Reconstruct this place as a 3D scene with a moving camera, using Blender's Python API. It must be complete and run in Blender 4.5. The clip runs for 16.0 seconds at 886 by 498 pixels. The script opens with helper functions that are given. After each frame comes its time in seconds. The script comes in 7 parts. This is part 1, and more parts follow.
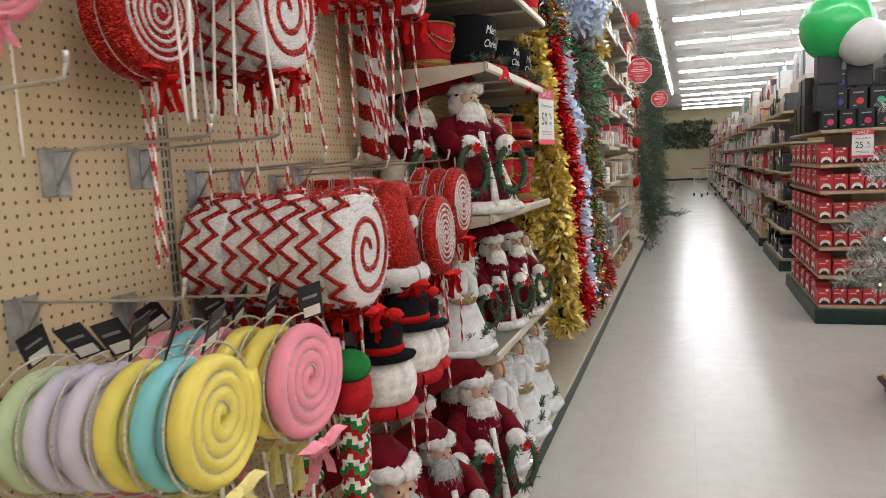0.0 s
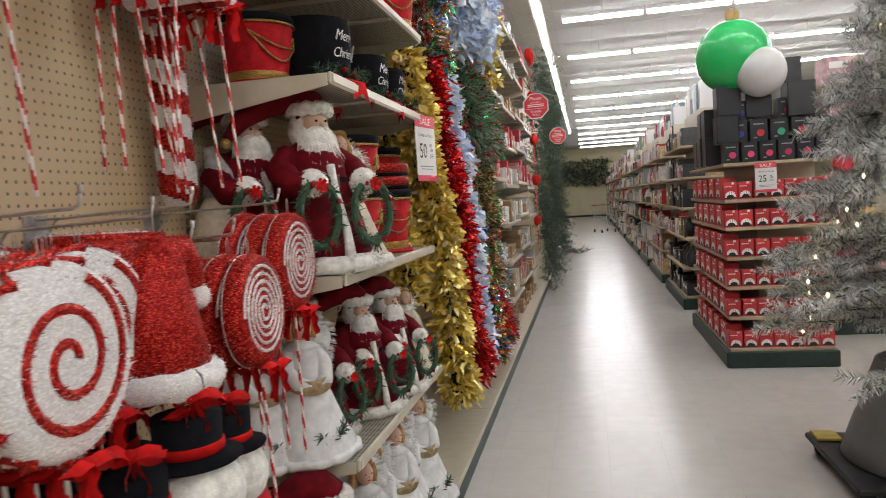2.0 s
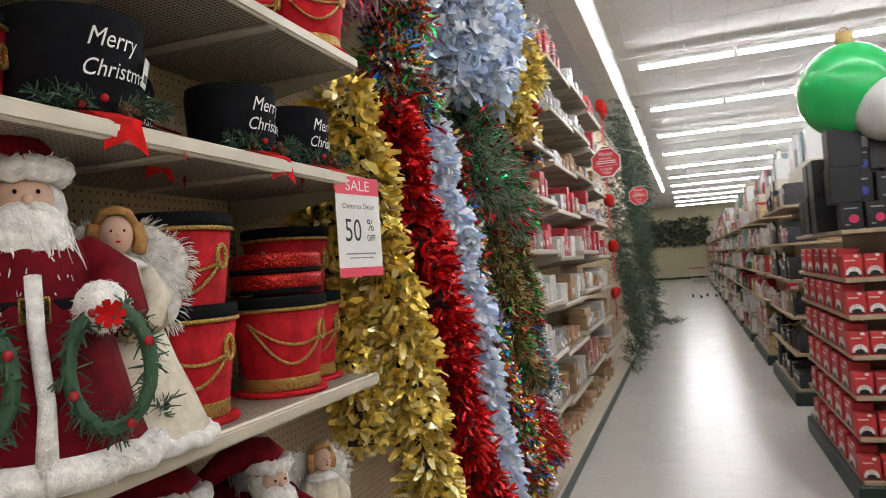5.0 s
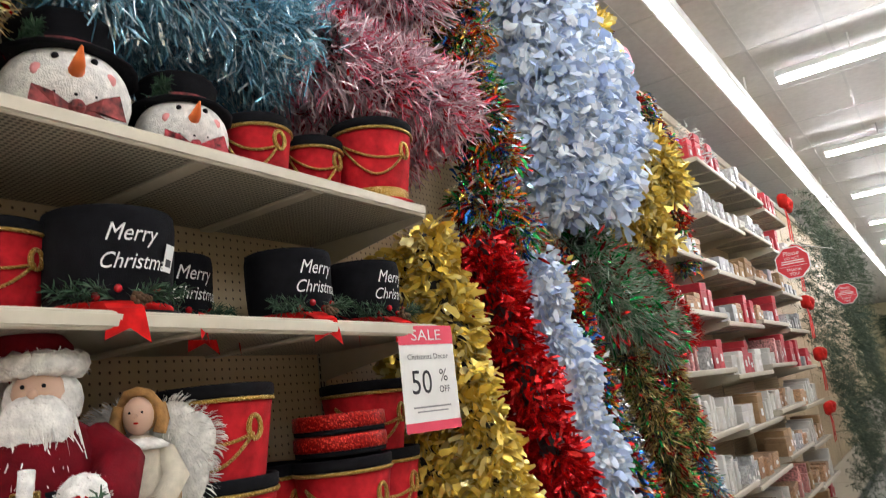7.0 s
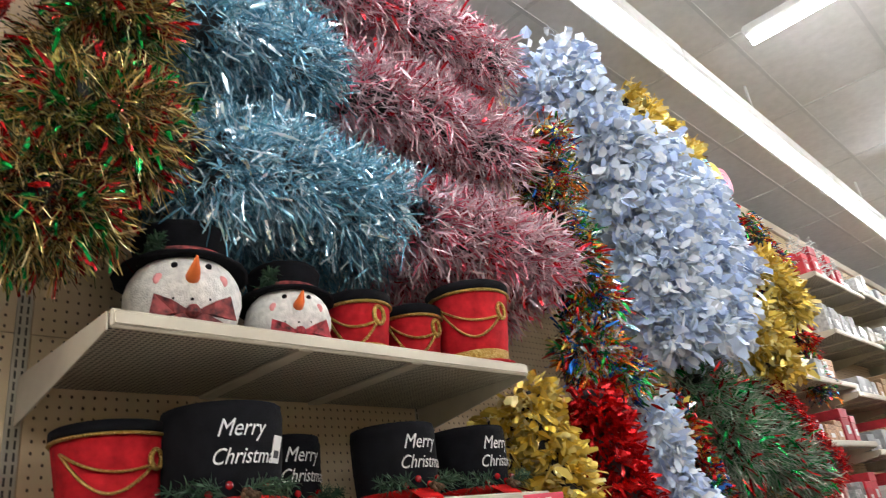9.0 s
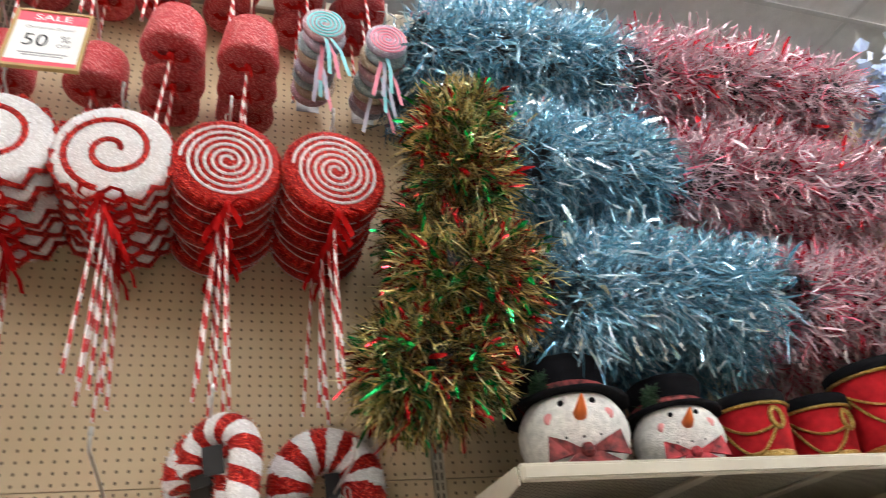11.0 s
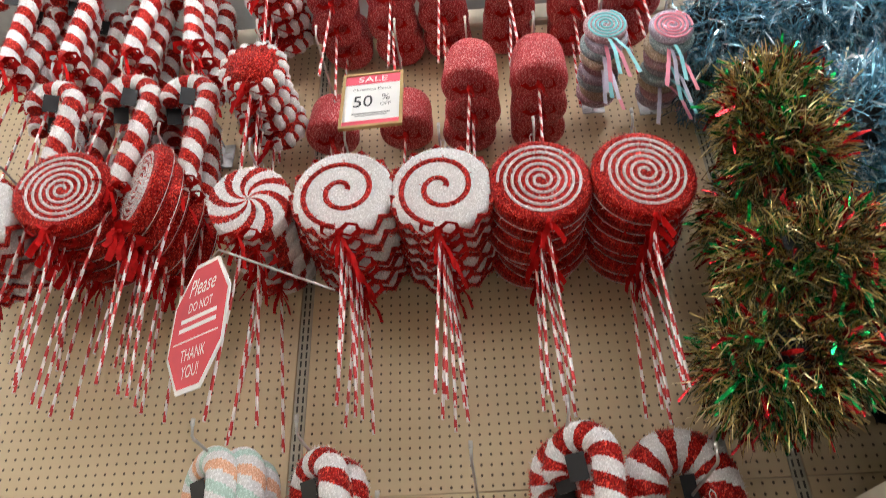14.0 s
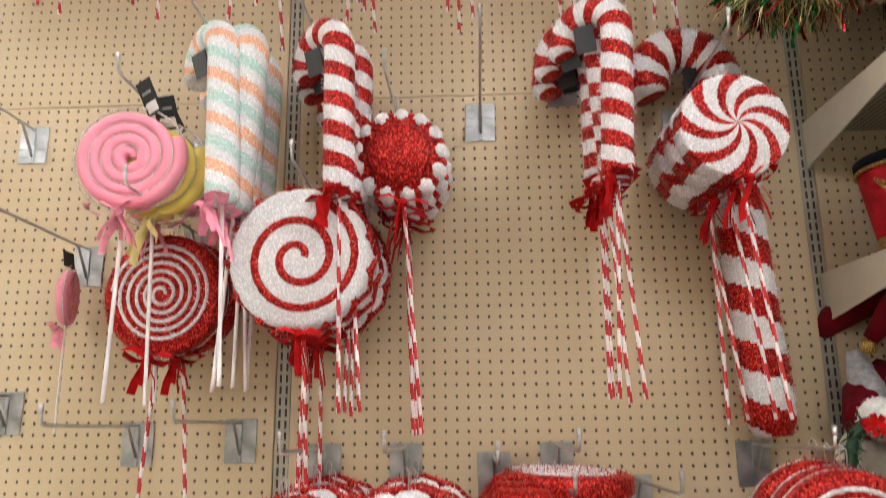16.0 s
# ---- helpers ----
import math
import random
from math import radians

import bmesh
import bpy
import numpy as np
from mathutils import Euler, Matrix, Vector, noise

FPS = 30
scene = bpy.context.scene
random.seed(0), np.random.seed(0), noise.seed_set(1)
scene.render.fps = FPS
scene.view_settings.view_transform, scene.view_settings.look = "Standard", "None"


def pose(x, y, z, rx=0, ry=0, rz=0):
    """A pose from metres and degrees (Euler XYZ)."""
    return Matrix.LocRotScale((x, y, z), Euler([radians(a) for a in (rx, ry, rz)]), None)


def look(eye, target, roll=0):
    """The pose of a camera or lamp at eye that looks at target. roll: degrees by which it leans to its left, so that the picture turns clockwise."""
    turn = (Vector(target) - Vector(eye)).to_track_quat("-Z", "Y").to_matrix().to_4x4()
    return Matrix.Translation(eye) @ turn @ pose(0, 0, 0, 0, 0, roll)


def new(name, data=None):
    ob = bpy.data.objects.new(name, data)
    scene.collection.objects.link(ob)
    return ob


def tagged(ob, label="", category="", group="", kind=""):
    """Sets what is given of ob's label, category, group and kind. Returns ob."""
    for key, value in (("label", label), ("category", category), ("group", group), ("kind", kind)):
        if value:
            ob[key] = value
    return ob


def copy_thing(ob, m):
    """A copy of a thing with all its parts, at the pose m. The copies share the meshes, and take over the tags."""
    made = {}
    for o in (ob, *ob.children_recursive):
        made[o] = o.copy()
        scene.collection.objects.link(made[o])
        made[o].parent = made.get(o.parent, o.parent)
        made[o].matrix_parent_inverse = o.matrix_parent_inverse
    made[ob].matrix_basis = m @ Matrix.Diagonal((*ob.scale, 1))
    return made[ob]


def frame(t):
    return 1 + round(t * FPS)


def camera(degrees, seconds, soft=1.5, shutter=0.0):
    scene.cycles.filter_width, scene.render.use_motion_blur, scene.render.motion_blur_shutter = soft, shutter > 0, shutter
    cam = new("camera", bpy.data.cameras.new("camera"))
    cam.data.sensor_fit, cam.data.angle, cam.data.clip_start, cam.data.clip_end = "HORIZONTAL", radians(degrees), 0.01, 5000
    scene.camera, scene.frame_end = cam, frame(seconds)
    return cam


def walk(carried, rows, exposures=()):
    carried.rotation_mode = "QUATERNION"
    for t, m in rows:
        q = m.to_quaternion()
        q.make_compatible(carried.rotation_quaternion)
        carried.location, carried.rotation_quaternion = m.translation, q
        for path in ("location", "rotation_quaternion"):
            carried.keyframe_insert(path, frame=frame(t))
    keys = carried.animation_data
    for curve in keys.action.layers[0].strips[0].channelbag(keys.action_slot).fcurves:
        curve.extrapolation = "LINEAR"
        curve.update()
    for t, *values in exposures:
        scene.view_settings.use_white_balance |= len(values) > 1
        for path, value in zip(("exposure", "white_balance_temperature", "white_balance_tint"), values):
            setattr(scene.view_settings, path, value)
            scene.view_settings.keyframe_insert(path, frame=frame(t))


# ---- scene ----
cam = camera(63.7, 16.0, 0.85, 0.35)
PATH = [
    (0, (1.192, -2.647, 1.463), (0.541, -0.770, 1.237), -2.7),
    (0.5, (1.217, -2.476, 1.468), (0.550, -0.603, 1.255), -3.9),
    (1, (1.219, -2.323, 1.474), (0.574, -0.439, 1.289), -3.9),
    (1.5, (1.160, -2.118, 1.475), (0.652, -0.189, 1.330), -4.1),
    (2, (1.171, -1.946, 1.461), (0.769, 0.009, 1.332), -3.7),
    (2.5, (1.262, -1.760, 1.452), (0.927, 0.208, 1.341), -3.8),
    (3, (1.260, -1.551, 1.455), (0.986, 0.428, 1.354), -3.9),
    (3.5, (1.244, -1.319, 1.468), (0.973, 0.662, 1.405), -4.2),
    (3.7, (1.256, -1.224, 1.476), (0.964, 0.754, 1.434), -4.7),
    (5.8, (1.488, -0.532, 1.605), (0.604, 1.256, 1.746), -3.8),
    (6, (1.525, -0.5, 1.61), (0.596, 1.263, 1.785), -4.2),
    (6.5, (1.623, -0.478, 1.611), (0.591, 1.209, 1.908), -5.5),
    (7, (1.665, -0.478, 1.627), (0.574, 1.144, 2.05), -6.5),
    (7.5, (1.681, -0.477, 1.641), (0.562, 1.089, 2.183), -7.3),
    (8, (1.687, -0.485, 1.653), (0.563, 1.037, 2.301), -8.0),
    (8.2, (1.693, -0.483, 1.659), (0.562, 1.018, 2.344), -8.1),
    (10.3, (1.751, -0.517, 1.842), (0.258, 0.422, 2.785), -7.7),
    (10.5, (1.75, -0.527, 1.847), (0.214, 0.307, 2.819), -7.6),
    (11, (1.736, -0.568, 1.872), (0.135, 0.034, 2.908), -7.2),
    (11.5, (1.741, -0.65, 1.907), (0.116, -0.245, 3.0), -6.4),
    (12, (1.756, -0.659, 1.913), (0.148, -0.447, 3.082), -4.8),
    (12.5, (1.787, -0.68, 1.926), (0.195, -0.588, 3.133), -3.7),
    (13, (1.793, -0.689, 1.923), (0.208, -0.689, 3.142), -2.9),
    (13.5, (1.798, -0.695, 1.929), (0.169, -0.765, 3.087), -2.2),
    (14, (1.785, -0.708, 1.913), (0.083, -0.821, 2.957), -2.0),
    (14.5, (1.749, -0.77, 1.843), (-0.026, -0.857, 2.761), -2.4),
    (15, (1.707, -0.757, 1.739), (-0.133, -0.869, 2.515), -1.6),
    (15.5, (1.667, -0.765, 1.656), (-0.234, -0.873, 2.268), -0.9),
    (16, (1.628, -0.777, 1.566), (-0.322, -0.869, 1.997), -0.6),
]
walk(cam, [(t, look(eye, target, roll)) for t, eye, target, roll in PATH],
     [(0, 0.78), (1.5, 0.7), (3.5, 0.66), (6, 0.88), (7, 1.0), (11, 1.0), (13, 0.76), (14.2, 0.76), (16, 1.2)])

# ---- world, lights, exposure ----
world = bpy.data.worlds.new("world")
scene.world = world
world.use_nodes = True
world.node_tree.nodes["Background"].inputs[0].default_value = (0.9, 0.95, 1.0, 1)
world.node_tree.nodes["Background"].inputs[1].default_value = 0.15
TUBE_POWER, STRIP_POWER = 26.0, 6.0


# ---- materials ----
def base_mat(name):
    m = bpy.data.materials.new(name)
    m.use_nodes = True
    nt = m.node_tree
    return m, nt, nt.nodes["Principled BSDF"]


def link(nt, a, ao, b, bi):
    nt.links.new(a.outputs[ao], b.inputs[bi])


def mat(name, col, rough=0.5, metal=0.0, var=0.18, scale=18.0, bump=0.0, bscale=300.0, sheen=0.0, rnd=0.0, coat=0.0, stain=0.0):
    """Painted, woven or moulded surface: broad and fine tone variation and a fine relief."""
    m, nt, p = base_mat(name)
    tc = nt.nodes.new("ShaderNodeTexCoord")
    n1 = nt.nodes.new("ShaderNodeTexNoise")
    n1.inputs["Scale"].default_value, n1.inputs["Detail"].default_value = scale, 6
    link(nt, tc, "Object", n1, "Vector")
    mp = nt.nodes.new("ShaderNodeMapRange")
    mp.inputs[1].default_value, mp.inputs[2].default_value = 0.3, 0.7
    mp.inputs[3].default_value, mp.inputs[4].default_value = 1 - var, 1 + var
    link(nt, n1, "Fac", mp, 0)
    mul = nt.nodes.new("ShaderNodeMixRGB")
    mul.blend_type, mul.inputs[0].default_value = "MULTIPLY", 1
    mul.inputs[1].default_value = (*col, 1)
    link(nt, mp, 0, mul, 2)
    out = mul
    if rnd:
        oi = nt.nodes.new("ShaderNodeObjectInfo")
        hs = nt.nodes.new("ShaderNodeHueSaturation")
        r2 = nt.nodes.new("ShaderNodeMapRange")
        r2.inputs[3].default_value, r2.inputs[4].default_value = 1 - rnd, 1 + rnd
        link(nt, oi, "Random", r2, 0)
        link(nt, r2, 0, hs, "Value")
        link(nt, out, 0, hs, "Color")
        out = hs
    link(nt, out, 0, p, "Base Color")
    p.inputs["Roughness"].default_value, p.inputs["Metallic"].default_value = rough, metal
    p.inputs["Coat Weight"].default_value = coat
    if rough > 0.7 or sheen:
        p.inputs["Specular IOR Level"].default_value = 0.15
    if stain:
        n3 = nt.nodes.new("ShaderNodeTexNoise")
        n3.inputs["Scale"].default_value = 2.2
        link(nt, tc, "Object", n3, "Vector")
        r3 = nt.nodes.new("ShaderNodeMapRange")
        r3.inputs[1].default_value, r3.inputs[2].default_value = 0.35, 0.65
        r3.inputs[3].default_value, r3.inputs[4].default_value = rough * (1 - stain), rough * (1 + stain)
        link(nt, n3, "Fac", r3, 0)
        link(nt, r3, 0, p, "Roughness")
    if bump:
        n2 = nt.nodes.new("ShaderNodeTexNoise")
        n2.inputs["Scale"].default_value, n2.inputs["Detail"].default_value = bscale, 3
        link(nt, tc, "Object", n2, "Vector")
        b = nt.nodes.new("ShaderNodeBump")
        b.inputs["Strength"].default_value, b.inputs["Distance"].default_value = bump, 0.004
        link(nt, n2, "Fac", b, "Height")
        link(nt, b, 0, p, "Normal")
    return m


def glitter(name, col, spark, scale=420.0, metal=0.45, rough=0.38, dark=0.55):
    """Tinsel-wrapped surface: small flakes, some of them bright."""
    m, nt, p = base_mat(name)
    tc = nt.nodes.new("ShaderNodeTexCoord")
    v = nt.nodes.new("ShaderNodeTexVoronoi")
    v.inputs["Scale"].default_value = scale
    link(nt, tc, "Object", v, "Vector")
    sep = nt.nodes.new("ShaderNodeSeparateColor")
    link(nt, v, "Color", sep, 0)
    ramp = nt.nodes.new("ShaderNodeValToRGB")
    e = ramp.color_ramp.elements
    e[0].position, e[0].color = 0.0, (*[c * dark for c in col], 1)
    e[1].position, e[1].color = 1.0, (*spark, 1)
    k = e.new(0.7)
    k.color = (*col, 1)
    link(nt, sep, 0, ramp, 0)
    link(nt, ramp, 0, p, "Base Color")
    r = nt.nodes.new("ShaderNodeMapRange")
    r.inputs[3].default_value, r.inputs[4].default_value = rough + 0.25, rough - 0.15
    link(nt, sep, 1, r, 0)
    link(nt, r, 0, p, "Roughness")
    p.inputs["Metallic"].default_value = metal
    p.inputs["Specular IOR Level"].default_value = 0.25
    b = nt.nodes.new("ShaderNodeBump")
    b.inputs["Strength"].default_value, b.inputs["Distance"].default_value = 0.9, 0.003
    link(nt, sep, 2, b, "Height")
    link(nt, b, 0, p, "Normal")
    return m


def flakes(name, cols, rough=0.28, metal=0.75, thin=0.0):
    """Cut-foil strips: each strip takes one colour of the list."""
    m, nt, p = base_mat(name)
    g = nt.nodes.new("ShaderNodeNewGeometry")
    ramp = nt.nodes.new("ShaderNodeValToRGB")
    ramp.color_ramp.interpolation = "CONSTANT"
    e = ramp.color_ramp.elements
    for i, c in enumerate(cols):
        k = e[0] if i == 0 else (e[1] if i == 1 else e.new(0.5))
        k.color = (*c, 1)
    for i, c in enumerate(cols):
        e[i].position = i / len(cols)
    for i, c in enumerate(cols):
        e[i].color = (*c, 1)
    link(nt, g, "Random Per Island", ramp, 0)
    link(nt, ramp, 0, p, "Base Color")
    p.inputs["Roughness"].default_value, p.inputs["Metallic"].default_value = rough, metal
    if thin:
        p.inputs["Subsurface Weight"].default_value = thin
        p.inputs["Subsurface Radius"].default_value = (0.01, 0.01, 0.012)
    return m


def glow(name, col, power):
    m, nt, p = base_mat(name)
    p.inputs["Base Color"].default_value = (0.9, 0.9, 0.9, 1)
    p.inputs["Emission Color"].default_value = (*col, 1)
    p.inputs["Emission Strength"].default_value = power
    return m


def pegboard_mat():
    """Tan hardboard with round holes an inch apart."""
    m, nt, p = base_mat("pegboard")
    tc = nt.nodes.new("ShaderNodeTexCoord")
    s = nt.nodes.new("ShaderNodeVectorMath")
    s.operation = "SCALE"
    s.inputs["Scale"].default_value = 1 / 0.0254
    link(nt, tc, "Object", s, 0)
    fr = nt.nodes.new("ShaderNodeVectorMath")
    fr.operation = "FRACTION"
    link(nt, s, 0, fr, 0)
    sub = nt.nodes.new("ShaderNodeVectorMath")
    sub.operation = "SUBTRACT"
    sub.inputs[1].default_value = (0.5, 0.5, 0.5)
    link(nt, fr, 0, sub, 0)
    fl = nt.nodes.new("ShaderNodeVectorMath")
    fl.operation = "MULTIPLY"
    fl.inputs[1].default_value = (0, 1.1, 0.85)
    link(nt, sub, 0, fl, 0)
    ln = nt.nodes.new("ShaderNodeVectorMath")
    ln.operation = "LENGTH"
    link(nt, fl, 0, ln, 0)
    hole = nt.nodes.new("ShaderNodeMapRange")
    hole.inputs[1].default_value, hole.inputs[2].default_value = 0.115, 0.15
    hole.inputs[3].default_value, hole.inputs[4].default_value = 0, 1
    link(nt, ln, "Value", hole, 0)
    n = nt.nodes.new("ShaderNodeTexNoise")
    n.inputs["Scale"].default_value, n.inputs["Detail"].default_value = 3, 8
    link(nt, tc, "Object", n, "Vector")
    tone = nt.nodes.new("ShaderNodeValToRGB")
    tone.color_ramp.elements[0].position, tone.color_ramp.elements[1].position = 0.3, 0.75
    tone.color_ramp.elements[0].color = (0.56, 0.43, 0.26, 1)
    tone.color_ramp.elements[1].color = (0.64, 0.50, 0.32, 1)
    link(nt, n, "Fac", tone, 0)
    mix = nt.nodes.new("ShaderNodeMixRGB")
    mix.inputs[1].default_value = (0.09, 0.06, 0.035, 1)
    link(nt, hole, 0, mix, 0)
    link(nt, tone, 0, mix, 2)
    link(nt, mix, 0, p, "Base Color")
    p.inputs["Roughness"].default_value = 0.5
    b = nt.nodes.new("ShaderNodeBump")
    b.inputs["Strength"].default_value, b.inputs["Distance"].default_value = 0.6, 0.004
    link(nt, hole, 0, b, "Height")
    link(nt, b, 0, p, "Normal")
    return m


def shelf_mat():
    """Enamelled shelf steel; the panels are punched with rows of small holes."""
    m, nt, p = base_mat("punched_steel")
    tc = nt.nodes.new("ShaderNodeTexCoord")
    s = nt.nodes.new("ShaderNodeVectorMath")
    s.operation = "SCALE"
    s.inputs["Scale"].default_value = 1 / 0.0127
    link(nt, tc, "Object", s, 0)
    fr = nt.nodes.new("ShaderNodeVectorMath")
    fr.operation = "FRACTION"
    link(nt, s, 0, fr, 0)
    sub = nt.nodes.new("ShaderNodeVectorMath")
    sub.operation = "SUBTRACT"
    sub.inputs[1].default_value = (0.5, 0.5, 0.5)
    link(nt, fr, 0, sub, 0)
    fl = nt.nodes.new("ShaderNodeVectorMath")
    fl.operation = "MULTIPLY"
    fl.inputs[1].default_value = (1, 1, 0)
    link(nt, sub, 0, fl, 0)
    ln = nt.nodes.new("ShaderNodeVectorMath")
    ln.operation = "LENGTH"
    link(nt, fl, 0, ln, 0)
    hole = nt.nodes.new("ShaderNodeMapRange")
    hole.inputs[1].default_value, hole.inputs[2].default_value = 0.31, 0.38
    link(nt, ln, "Value", hole, 0)
    mix = nt.nodes.new("ShaderNodeMixRGB")
    mix.inputs[1].default_value = (0.045, 0.04, 0.03, 1)
    mix.inputs[2].default_value = (0.40, 0.36, 0.28, 1)
    link(nt, hole, 0, mix, 0)
    link(nt, mix, 0, p, "Base Color")
    p.inputs["Roughness"].default_value = 0.42
    return m


def floor_mat():
    """Polished cream vinyl tile, a foot square, with faint joints, scuffs and uneven wax."""
    m, nt, p = base_mat("vinyl_tile")
    tc = nt.nodes.new("ShaderNodeTexCoord")
    br = nt.nodes.new("ShaderNodeTexBrick")
    br.offset = 0
    br.inputs["Scale"].default_value = 1.0
    br.inputs["Brick Width"].default_value = br.inputs["Row Height"].default_value = 0.3048
    br.inputs["Mortar Size"].default_value = 0.0009
    br.inputs["Color1"].default_value, br.inputs["Color2"].default_value = (0.60, 0.575, 0.53, 1), (0.575, 0.55, 0.505, 1)
    br.inputs["Mortar"].default_value = (0.49, 0.47, 0.43, 1)
    link(nt, tc, "Object", br, "Vector")
    n = nt.nodes.new("ShaderNodeTexNoise")
    n.inputs["Scale"].default_value, n.inputs["Detail"].default_value = 9, 8
    link(nt, tc, "Object", n, "Vector")
    mp = nt.nodes.new("ShaderNodeMapRange")
    mp.inputs[3].default_value, mp.inputs[4].default_value = 0.9, 1.08
    link(nt, n, "Fac", mp, 0)
    mul = nt.nodes.new("ShaderNodeMixRGB")
    mul.blend_type, mul.inputs[0].default_value = "MULTIPLY", 1
    link(nt, br, "Color", mul, 1)
    link(nt, mp, 0, mul, 2)
    v = nt.nodes.new("ShaderNodeTexVoronoi")
    v.inputs["Scale"].default_value = 3.3
    link(nt, tc, "Object", v, "Vector")
    dot = nt.nodes.new("ShaderNodeMapRange")
    dot.inputs[1].default_value, dot.inputs[2].default_value = 0.012, 0.03
    dot.inputs[3].default_value, dot.inputs[4].default_value = 0.6, 1
    link(nt, v, "Distance", dot, 0)
    mul2 = nt.nodes.new("ShaderNodeMixRGB")
    mul2.blend_type, mul2.inputs[0].default_value = "MULTIPLY", 1
    link(nt, mul, 0, mul2, 1)
    link(nt, dot, 0, mul2, 2)
    link(nt, mul2, 0, p, "Base Color")
    n2 = nt.nodes.new("ShaderNodeTexNoise")
    n2.inputs["Scale"].default_value = 1.6
    link(nt, tc, "Object", n2, "Vector")
    r = nt.nodes.new("ShaderNodeMapRange")
    r.inputs[3].default_value, r.inputs[4].default_value = 0.20, 0.28
    link(nt, n2, "Fac", r, 0)
    link(nt, r, 0, p, "Roughness")
    p.inputs["Specular IOR Level"].default_value = 0.3
    b = nt.nodes.new("ShaderNodeBump")
    b.inputs["Strength"].default_value, b.inputs["Distance"].default_value = 0.008, 0.01
    n4 = nt.nodes.new("ShaderNodeTexNoise")
    n4.inputs["Scale"].default_value = 4
    link(nt, tc, "Object", n4, "Vector")
    link(nt, n4, "Fac", b, "Height")
    link(nt, b, 0, p, "Normal")
    return m


PEG = pegboard_mat()
PUNCHED = shelf_mat()
FLOOR = floor_mat()
STEEL = mat("almond_enamel", (0.52, 0.47, 0.37), 0.4, var=0.05)
UPRIGHT = mat("upright_steel", (0.43, 0.39, 0.31), 0.42, 0.2, var=0.1)
SLOT = mat("slot_dark", (0.05, 0.045, 0.04), 0.7)
CREAM = mat("cream_wall", (0.62, 0.55, 0.36), 0.7, var=0.05, scale=2)
TILE = mat("ceiling_tile", (0.62, 0.61, 0.59), 0.8, var=0.06, bump=0.5, bscale=160)
TBAR = mat("tbar_white", (0.52, 0.515, 0.50), 0.5, var=0.03)
TUBE = glow("fluorescent_tube", (0.97, 0.97, 1.0), TUBE_POWER)
STRIP = glow("strip_tube", (0.97, 0.97, 1.0), STRIP_POWER)
FIXTURE = mat("fixture_white", (0.72, 0.72, 0.70), 0.4, var=0.05)
GREENBASE = mat("dark_green_base", (0.012, 0.03, 0.026), 0.45, var=0.2)
CHROME = mat("zinc_wire", (0.55, 0.54, 0.52), 0.3, 0.9, var=0.15, scale=40)
PLATE = mat("zinc_plate", (0.42, 0.43, 0.44), 0.35, 0.8, var=0.3, scale=25)
WHITE_FUZZ = glitter("white_tinsel", (0.78, 0.76, 0.755), (1, 1, 1), 380, 0.0, 0.5, 0.82)
RED_FUZZ = glitter("red_tinsel", (0.40, 0.004, 0.004), (0.95, 0.09, 0.05), 330, 0.35, 0.4, 0.35)
RED_STRAND = flakes("red_tinsel_strand", [(0.46, 0.004, 0.005), (0.26, 0.002, 0.003), (0.66, 0.014, 0.010), (0.95, 0.16, 0.10)], 0.28, 0.45)
WHITE_STRAND = flakes("white_tinsel_strand", [(0.80, 0.77, 0.76), (0.92, 0.91, 0.90), (0.70, 0.66, 0.65)], 0.32, 0.1)
SILVER_FUZZ = glitter("silver_tinsel", (0.74, 0.68, 0.67), (1, 1, 1), 420, 0.15, 0.45, 0.75)
PINKRED = glitter("pink_red_sugar", (0.60, 0.05, 0.06), (0.95, 0.45, 0.44), 420, 0.0, 0.4)
RIBBON = mat("red_tulle", (0.48, 0.006, 0.006), 0.75, var=0.35, scale=40)
PINK_RIBBON = mat("pink_tulle", (0.85, 0.33, 0.42), 0.5, var=0.2, scale=40, sheen=0.3)
YEL_RIBBON = mat("yellow_tulle", (0.80, 0.70, 0.30), 0.5, var=0.2, scale=40)
STICKRED = mat("stick_red", (0.55, 0.02, 0.02), 0.4)
STICKWHITE = mat("stick_white", (0.82, 0.76, 0.74), 0.35)
PASTEL = {
    "pink": mat("pink_foam", (0.85, 0.29, 0.38), 0.55, var=0.08, bump=0.25, bscale=240),
    "yellow": mat("yellow_foam", (0.80, 0.66, 0.13), 0.55, var=0.08, bump=0.25, bscale=240),
    "teal": mat("teal_foam", (0.22, 0.58, 0.62), 0.55, var=0.08, bump=0.25, bscale=240),
    "lavender": mat("lavender_foam", (0.62, 0.58, 0.70), 0.55, var=0.08, bump=0.25, bscale=240),
    "green": mat("mint_foam", (0.52, 0.64, 0.38), 0.55, var=0.08, bump=0.25, bscale=240),
}
BEAD = glitter("bead_trim", (0.78, 0.70, 0.60), (1, 0.95, 0.88), 700, 0.2)
PEACH = glitter("peach_tinsel", (0.84, 0.44, 0.27), (1, 0.75, 0.58), 420, 0.0, 0.5, 0.8)
MINT = glitter("mint_tinsel", (0.50, 0.68, 0.60), (0.8, 0.95, 0.9), 420, 0.0, 0.5, 0.8)
CARD_BLACK = mat("black_card", (0.012, 0.012, 0.014), 0.45)
CARD_WHITE = mat("white_card", (0.78, 0.77, 0.75), 0.55, var=0.04)
SIGN_RED = mat("sign_red", (0.62, 0.035, 0.05), 0.45, var=0.05)
SIGN_PINK = mat("sign_pink_red", (0.74, 0.07, 0.12), 0.5, var=0.05)
INK = mat("ink", (0.03, 0.03, 0.035), 0.6)
